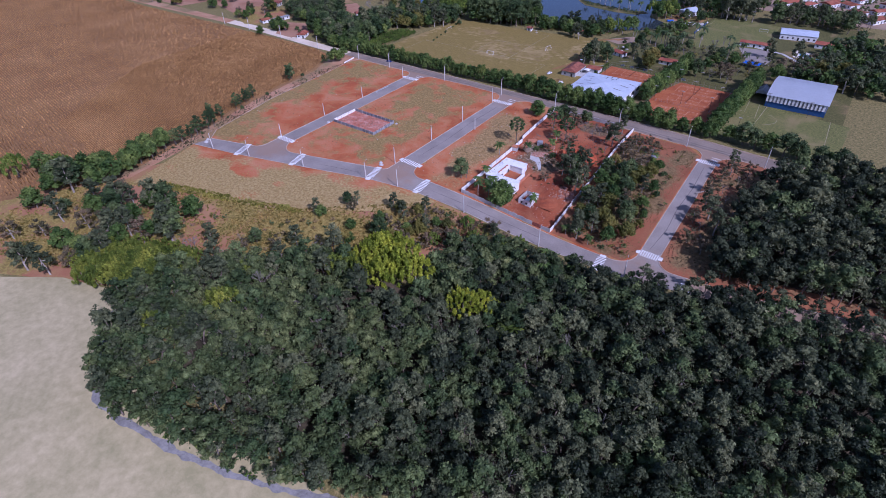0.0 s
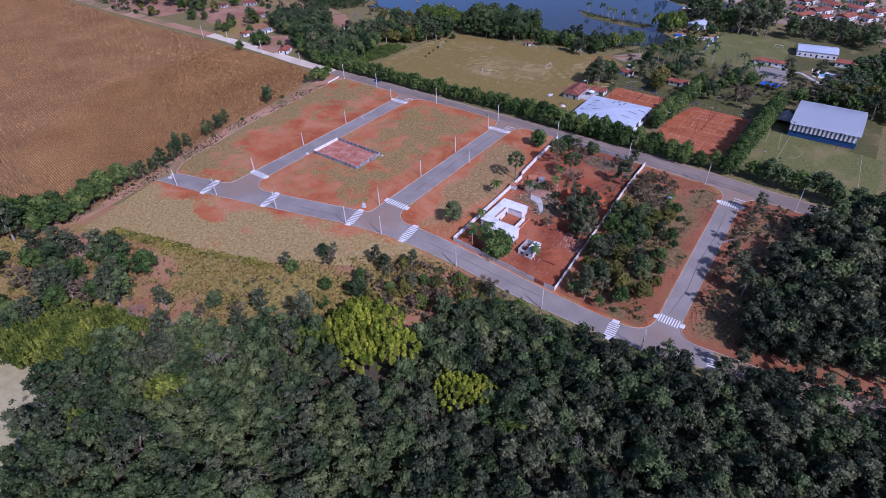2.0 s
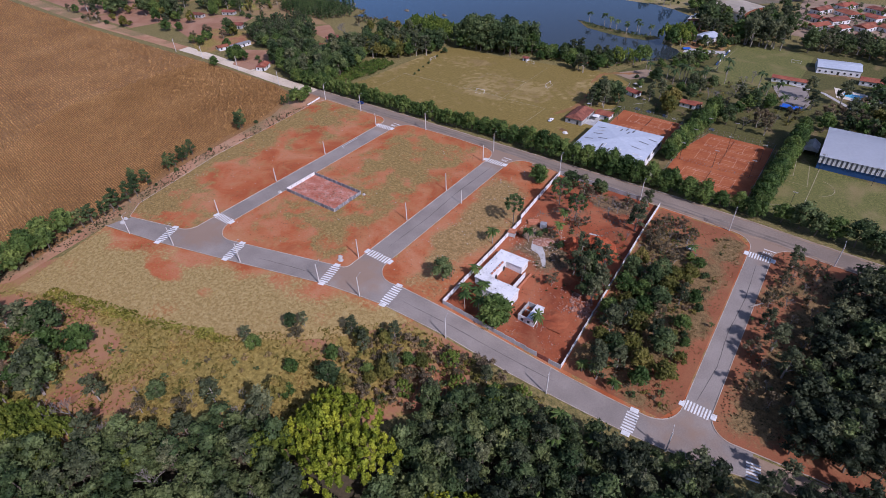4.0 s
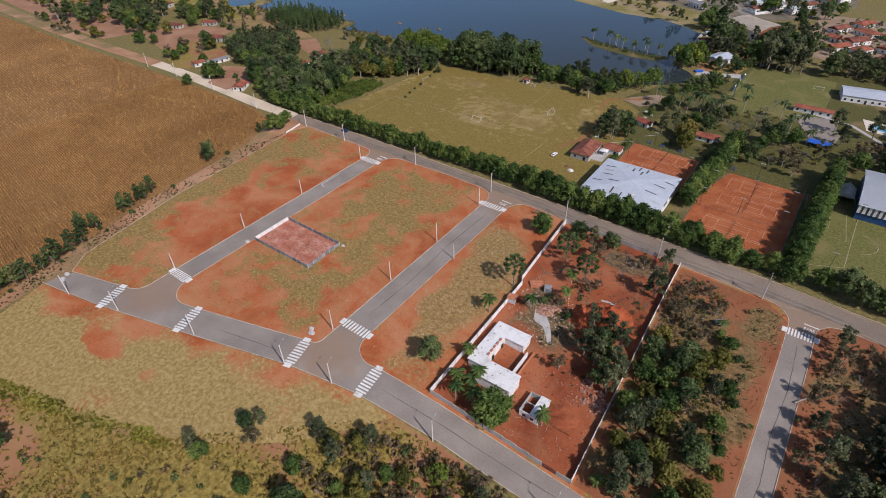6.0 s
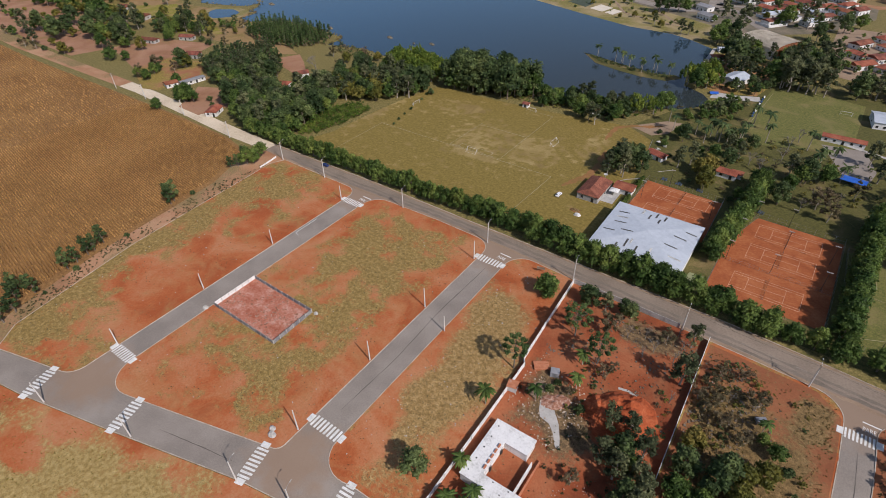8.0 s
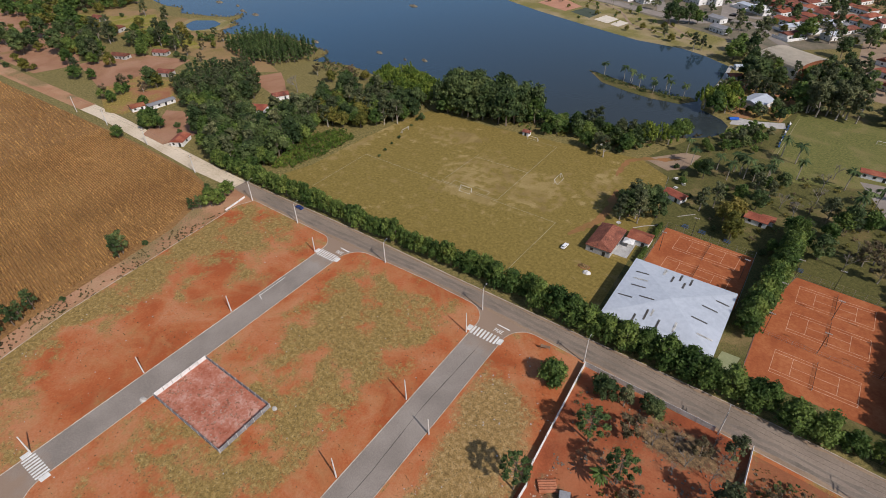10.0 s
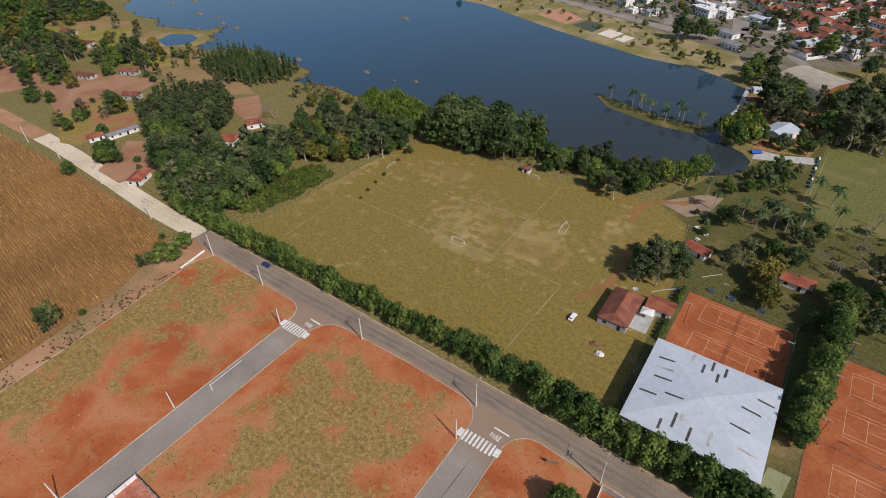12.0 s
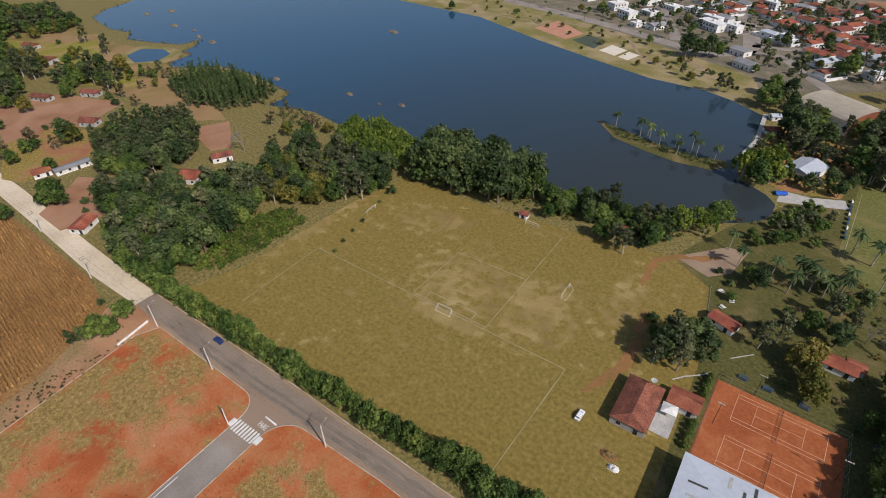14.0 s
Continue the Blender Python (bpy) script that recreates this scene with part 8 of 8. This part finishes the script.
for x, y in [(-66, 639), (-47, 616), (-28, 661), (-46, 668), (-28, 600), (-11, 583), (-16, 634), (-62, 615), (-52, 640), (-30, 630), (-8, 608), (6, 590), (8, 622), (-66, 668), (-8, 660), (14, 650), (-25, 690), (-50, 695), (5, 690), (20, 605), (24, 632)]:
    house_at(x, y, random.uniform(12, 18), random.uniform(8, 12), random.choice((-35, 55)) + random.uniform(-8, 8), random.uniform(2.8, 3.6), "gable", random.choice(("tile", "tile", "tile_old")), label="town house with red clay tile roof", rise=random.uniform(1.3, 2.0), hip=random.choice((0, 3)), name="town_house")
for pts in ROADS_TOWN[3:]:
    strip("town_side_road", pts, 3.5, 0.12, M["asphalt"], 0.0, "grey asphalt town road", "road", step=12)


def road_gap(x, y):
    best = 1e9
    for pts in ROADS_TOWN:
        for (x0, y0), (x1, y1) in zip(pts, pts[1:]):
            dx, dy = x1 - x0, y1 - y0
            f = min(1, max(0, ((x - x0) * dx + (y - y0) * dy) / (dx * dx + dy * dy)))
            best = min(best, math.hypot(x - x0 - f * dx, y - y0 - f * dy))
    return best


def small_house(x, y, w, d, rz, h, cover, walls, rise, label, flat=False):
    e = thing("town_house", x, y, None, rz, label, "house", "houses")
    part("wall", boxed(-w / 2, w / 2, -d / 2, d / 2, -0.2, h), M[walls], e)
    if flat:
        part("roof", boxed(-w / 2 - 0.2, w / 2 + 0.2, -d / 2 - 0.2, d / 2 + 0.2, h, h + 0.3, 0.03), M[cover], e)
        part("upper_floor", boxed(-w / 2 + 1, w / 6, -d / 2 + 1, d / 2 - 1, h + 0.3, h + 2.9), M[walls], e)
    else:
        part("roof", gable_roof(bmesh.new(), -w / 2, w / 2, -d / 2, d / 2, h + 0.1, rise, 2.5 if w > 14 else 0), M[cover], e)
    for u in (-w / 4, w / 4):
        part("window", boxed(u - 0.8, u + 0.8, -d / 2 - 0.06, -d / 2 + 0.06, 0.9, 2.3), M["dark"], e)
    part("garden_wall", box(box(boxed(-w / 2 - 3, w / 2 + 3, -d / 2 - 4.2, -d / 2 - 4, -0.1, 2.2), -w / 2 - 3.2, -w / 2 - 3, -d / 2 - 4.2, d / 2 + 3, -0.1, 2.2), w / 2 + 3, w / 2 + 3.2, -d / 2 - 4.2, d / 2 + 3, -0.1, 2.2), M["white_wall"], e, "pale garden wall")


def fill_town():
    """Closes the gaps between the measured houses with further town houses."""
    rng = random.Random(91)
    taken = [(o.location.x, o.location.y) for o in bpy.data.objects if o.name.startswith(("town_house", "modern_house"))]
    c, s_ = math.cos(radians(-35)), math.sin(radians(-35))
    for i in range(-14, 15):
        for j in range(-14, 15):
            x, y = -160 + c * 17 * i - s_ * 19 * j, 810 + s_ * 17 * i + c * 19 * j
            if not inside(x, y, [(-262, 905), (-236, 800), (-182, 752), (-168, 700), (-142, 690), (-110, 690), (-84, 720), (-76, 800), (-96, 905)]):
                continue
            if road_gap(x, y) < 9.5 or min(math.hypot(x - a, y - b) for a, b in taken) < 14.5:
                continue
            taken.append((x, y))
            k = rng.random()
            cover, label = ("tile", "town house with red clay tile roof") if k < 0.4 else ("tile_old", "town house with weathered tile roof") if k < 0.6 else ("metal_roof", "town house with pale metal roof") if k < 0.75 else ("roof_grey", "town house with dark grey roof") if k < 0.87 else ("white_wall", "white flat-roofed town house")
            small_house(x, y, rng.uniform(11, 16), rng.uniform(8, 11), -35 + 90 * (rng.random() < 0.4) + rng.uniform(-4, 4), rng.uniform(3, 4.2), cover, "white_wall" if rng.random() < 0.8 else "grey_wall", rng.uniform(1.2, 2.0), label, k >= 0.87)


fill_town()
mass("garden_trees", ["lite_green", "lite_dark", "lite_grey"], [p for p in scatter([(-75, 600), (-20, 576), (30, 580), (30, 700), (-80, 710)], 13, 73, (0.35, 0.7))], "garden trees among the town houses", "trees")
sheet("town_ground_east", [(-84, 590), (-20, 572), (40, 572), (40, 720), (-84, 720)], 0.06, M["dust"], "paved and bare ground between the houses", "ground")
sheet("outlet_ground", [(-134, 516), (-112, 522), (-104, 560), (-118, 590), (-148, 600), (-155, 570), (-157, 545), (-146, 521)], 0.06, M["brush"], "brown earth round the lakeside shed", "ground")
house_at(-210, 776, 12, 9, -30, 6, "flat", "white_wall", label="modern white house with flat roof", name="modern_house")
for a, b in [((-245, 845), (-205, 835)), ((-215, 868), (-180, 842)), ((-185, 815), (-160, 775)), ((-155, 755), (-120, 735)), ((-130, 770), (-95, 760)), ((-260, 800), (-240, 790))]:
    block_wall("garden_wall", a, b, 2.2, M["white_wall"], "pale garden wall between the houses", 6)

mass("town_trees", ["lite_green", "lite_dark", "lite_grey"], [p for p in scatter([(-345, 770), (-230, 735), (-165, 690), (-95, 690), (-70, 760), (-60, 900), (-150, 940), (-260, 900)], 12.5, 71, (0.35, 0.75)) if noise.noise(Vector((p[0] * 0.04, p[1] * 0.04, 2))) > -0.15], "garden trees among the town houses", "trees")
mass("lawn_trees", ["lite_green", "lite_olive", "lite_bush"], [p for p in scatter([(-470, 740), (-300, 680), (-185, 640), (-175, 665), (-290, 715), (-460, 780)], 16, 72, (0.3, 0.55))], "small trees on the lakeside lawn", "trees")
plants(["green", "dark", "olive", "grey"], [(-140, 785), (-156, 785), (-168, 790), (-130, 775), (-112, 795), (-138, 755), (-120, 750), (-150, 730), (-98, 770), (-115, 815), (-145, 825), (-185, 835), (-210, 865), (-235, 840), (-265, 810), (-250, 780), (-240, 760), (-275, 780), (-310, 760), (-330, 785), (-345, 770), (-300, 815), (-290, 850), (-168, 755), (-176, 720), (-140, 712), (-125, 712), (-100, 720), (-90, 700), (-80, 740), (-165, 860), (-120, 875), (-100, 840), (-150, 905)], 0.6, 1.0, "garden tree between the town houses")
plants("tall_palm", [(-330, 742), (-310, 733), (-350, 750), (-290, 722), (-270, 715), (-380, 765), (-400, 775)], 0.5, 0.7, "palm along the lakeside avenue")
plants(["olive", "bush"], [(-430, 715), (-400, 703), (-380, 700), (-300, 665), (-250, 650), (-240, 660), (-210, 640), (-200, 660), (-190, 665), (-275, 700), (-225, 670), (-180, 640)], 0.5, 0.8, "small tree on the lakeside lawn")
plants(["dark", "grey", "green"], [(-135.5, 613), (-130, 604), (-138, 600), (-139, 577), (-131, 578), (-124, 579), (-108, 601), (-105, 591), (-149.8, 627), (-145, 610), (-116, 588)], 1.0, 1.35, "large dark tree in front of the arena")
arena = thing("arena", -121.5, 622, None, 147, "arena with grey vaulted roof and orange end wall", "hall")
bm = bmesh.new()
arc = [(math.cos(math.pi * k / 12) * 16, 6.5 + 4.6 * math.sin(math.pi * k / 12)) for k in range(13)]
ra = [bm.verts.new((-17.5, u, z)) for u, z in arc]
rb = [bm.verts.new((17.5, u, z)) for u, z in arc]
for k in range(12):
    bm.faces.new((ra[k], ra[k + 1], rb[k + 1], rb[k]))
bmesh.ops.solidify(bm, geom=bm.faces[:], thickness=0.2)
part("roof", bm, M["sand"], arena, "pale beige vaulted roof")
for s, material in ((-1, "brick"), (1, "white_wall")):
    bm = bmesh.new()
    f = bm.faces.new([bm.verts.new((s * 17, u * 0.98, z - 0.1)) for u, z in arc] + [bm.verts.new((s * 17, -15.7, 0)), bm.verts.new((s * 17, 15.7, 0))])
    bmesh.ops.solidify(bm, geom=[f], thickness=0.3)
    part("end_wall", bm, M[material], arena)
for s in (-1, 1):
    part("side_wall", boxed(-16.9, 16.9, s * 15.6 - 0.15, s * 15.6 + 0.15, -0.1, 6.6), M["white_wall"], arena)
house_at(-150, 581, 8, 6, 30, 2.6, "gable", "tile", label="small red-roofed house by the lake channel", rise=1.2)
house_at(-150, 603, 9, 5, 30, 2.6, "gable", "metal_roof", label="small shed with white roof", rise=0.8, name="shed")
strip("channel_bank", [(-157, 606), (-155, 565), (-158, 545)], 1.2, 0.1, M["concrete"], 0.3, "concrete bank of the lake outlet", "wall")
sheet("shed_yard", [(-136, 504), (-124, 508), (-108, 514), (-110, 522), (-124, 516), (-136, 516)], 0.1, M["concrete"], "pale paved yard by the lakeside shed", "ground")
bank_tarp = thing("tarpaulin", -135.5, 512, None, 30, "crumpled blue tarpaulin on the bank", "tarpaulin")
part("sheet", gable_roof(bmesh.new(), -2.2, 2.2, -1.4, 1.4, 0.9, 0.7), M["blue"], bank_tarp)
part("frame", boxed(-2, 2, -1.2, 1.2, 0, 0.95), M["bench_blue"], bank_tarp)
for k in range(9):
    seat = thing("bench", -107.2 - 0.25 * (k % 2) - 0.08 * k, 522 - 4.2 * k, None, 88, "small coloured bench along the training field", "bench", "field benches")
    part("seat", boxed(-1.3, 1.3, -0.35, 0.35, 0.45, 0.6), M["bench_blue"] if k % 3 else M["paint"], seat)
    part("backrest", boxed(-1.3, 1.3, 0.3, 0.42, 0.6, 1.3), M["bench_blue"] if k % 3 else M["paint"], seat)
    for q in (-1.1, 1.1):
        part("leg", boxed(q - 0.06, q + 0.06, -0.3, 0.3, 0, 0.45), M["steel"], seat)
sheet("far_red_field", [(-130, 850), (-60, 800), (20, 860), (-40, 980), (-120, 960)], 0.08, M["dirt_red"], "bare red field behind the town", "field")


# ---- maize, tufts and weeds ----
def inside_many(P, poly):
    hit = np.zeros(len(P), dtype=bool)
    for (x0, y0), (x1, y1) in zip(poly, poly[1:] + poly[:1]):
        if y0 != y1:
            hit ^= ((y0 > P[:, 1]) != (y1 > P[:, 1])) & (P[:, 0] < (x1 - x0) * (P[:, 1] - y0) / (y1 - y0) + x0)
    return hit


def rows_of_maize(poly, ang, gap, seg, h, seed, drop=0.1):
    """Dry plants in rows, each a few broad dry blades."""
    rng = np.random.default_rng(seed)
    d = np.array([math.cos(ang), math.sin(ang)])
    s = np.array([-d[1], d[0]])
    P = np.array(poly)
    u, v = P @ d, P @ s
    U, V = np.meshgrid(np.arange(u.min(), u.max(), seg), np.arange(v.min(), v.max(), gap))
    C = U.reshape(-1, 1) * d + V.reshape(-1, 1) * s
    C = C[inside_many(C, poly)]
    C = C[rng.random(len(C)) > drop]
    n = len(C)
    C = C + s * rng.uniform(-0.12, 0.12, (n, 1)) * gap + d * rng.uniform(-0.4, 0.4, (n, 1)) * seg
    k = rng.uniform(0.65, 1.2, n) * h
    a = rng.uniform(0, 6.283, n)
    e = np.stack([np.cos(a), np.sin(a)], 1) * (rng.uniform(0.16, 0.34, n) * gap)[:, None]
    f = np.stack([-e[:, 1], e[:, 0]], 1)
    z0 = rng.uniform(0.0, 0.3, n)
    quad = [np.column_stack([C - e, z0 + k * 0.45]), np.column_stack([C + f * -0.5, np.full(n, 0.06)]), np.column_stack([C + e, z0 + k * 0.5]), np.column_stack([C + f * 0.4, k])]
    co = np.stack(quad, 1).reshape(-1, 3)
    i = (np.arange(n) * 4)[:, None]
    tris = np.concatenate([i + np.array([0, 1, 2]), i + np.array([0, 2, 3]), i + np.array([1, 3, 2])])
    return tagged(quick_mesh("maize_rows", co, tris, [M["corn"]]), "rows of dry brown maize", "maize", "", "stuff")


NEAR_FIELD = [(-292, 100), (-296, 150), (-307, 200), (-312, 240), (-315, 262), (-328, 290), (-350, 296), (-440, 299), (-440, 200), (-380, 110)]
FAR_FIELD = [(-290, 84), (-292, 100), (-380, 110), (-440, 200), (-440, 299), (-600, 299.5), (-900, 312), (-900, 100), (-600, 0), (-335, 24)]
rows_of_maize(NEAR_FIELD, radians(-8), 1.1, 0.44, 1.1, 3)
rows_of_maize(FAR_FIELD, radians(-8), 1.6, 1.05, 1.25, 4, 0.3)


def tufts(name, poly, n, seed, size, material, label, lift=0.17):
    rng = random.Random(seed)
    xs, ys = [p[0] for p in poly], [p[1] for p in poly]
    verts, faces = [], []
    k = 0
    while k < n:
        x, y = rng.uniform(min(xs), max(xs)), rng.uniform(min(ys), max(ys))
        q = noise.noise(Vector((x * 0.06, y * 0.06, seed)))
        if not inside(x, y, poly) or q < rng.uniform(-0.5, 0.4):
            k += 0.25
            continue
        k += 1
        z = height(x, y) + lift
        for _ in range(4):
            a, s = rng.uniform(0, 6.283), size * rng.uniform(0.5, 1.3)
            cx, cy = x + rng.uniform(-0.4, 0.4) * size, y + rng.uniform(-0.4, 0.4) * size
            i = len(verts)
            verts += [(cx - s * 0.5 * math.cos(a), cy - s * 0.5 * math.sin(a), z), (cx + s * 0.5 * math.cos(a), cy + s * 0.5 * math.sin(a), z), (cx + s * rng.uniform(-0.4, 0.4), cy + s * rng.uniform(-0.4, 0.4), z + s * 0.8)]
            faces.append((i, i + 1, i + 2))
    return tagged(ob_from(name, verts, faces, M[material]), label, "grass", "", "stuff")


tufts("grass_tufts", [(-236, 170), (-172, 184), (-172, 294), (-236, 294)], 1300, 1, 0.3, "leaf_brown", "dry grass tufts on red earth")
tufts("grass_tufts", [(-300, 200), (-282, 153), (-248, 163), (-248, 294), (-302, 294)], 900, 2, 0.3, "leaf_brown", "dry grass tufts on red earth")
tufts("grass_tufts", [(-159, 186), (-130, 187), (-131, 292), (-159, 293)], 700, 3, 0.3, "leaf_brown", "dry grass tufts on red earth")
tufts("grass_tufts", [(-275, 105), (-216, 120), (-150, 152), (-134, 172), (-216, 154), (-280, 140)], 1600, 4, 0.3, "tall_grass", "grass tufts on the dry plot")
tufts("yard_weeds", [(-128, 190), (-82, 190), (-84, 288), (-130, 289)], 500, 5, 0.4, "leaf_brown", "dry weeds on the yard's earth", 0.26)
tufts("plot_weeds", [(-80, 190), (-45, 190), (-45, 284), (-82, 286)], 2400, 6, 0.36, "straw", "dry weeds under the trees", 0.26)
tufts("strip_weeds", [(-34, 195), (-10, 200), (-12, 280), (-34, 284)], 1500, 7, 0.45, "leaf_brown", "dry weeds on the red earth strip", 0.2)
tufts("brush_grass", [(-300, 20), (-200, 56), (-140, 104), (-104, 160), (-112, 174), (-134, 172), (-180, 130), (-270, 98), (-290, 80)], 15000, 8, 0.8, "tall_grass", "tall rough grass of the waste ground", 0.06)
tufts("tall_grass", [(-256, 102), (-240, 107), (-208, 117), (-178, 127), (-176, 131.5), (-206, 122.5), (-240, 113), (-258, 108)], 2200, 10, 0.8, "tall_green", "tall green-yellow grass at the mown plot's edge", 0.2)
tufts("verge_weeds", [(-290, 84), (-277, 100), (-282, 141), (-297, 210), (-303, 290), (-310, 262), (-304, 200), (-292, 150)], 1600, 9, 0.7, "leaf_brown", "dry weeds on the reddish verge", 0.13)
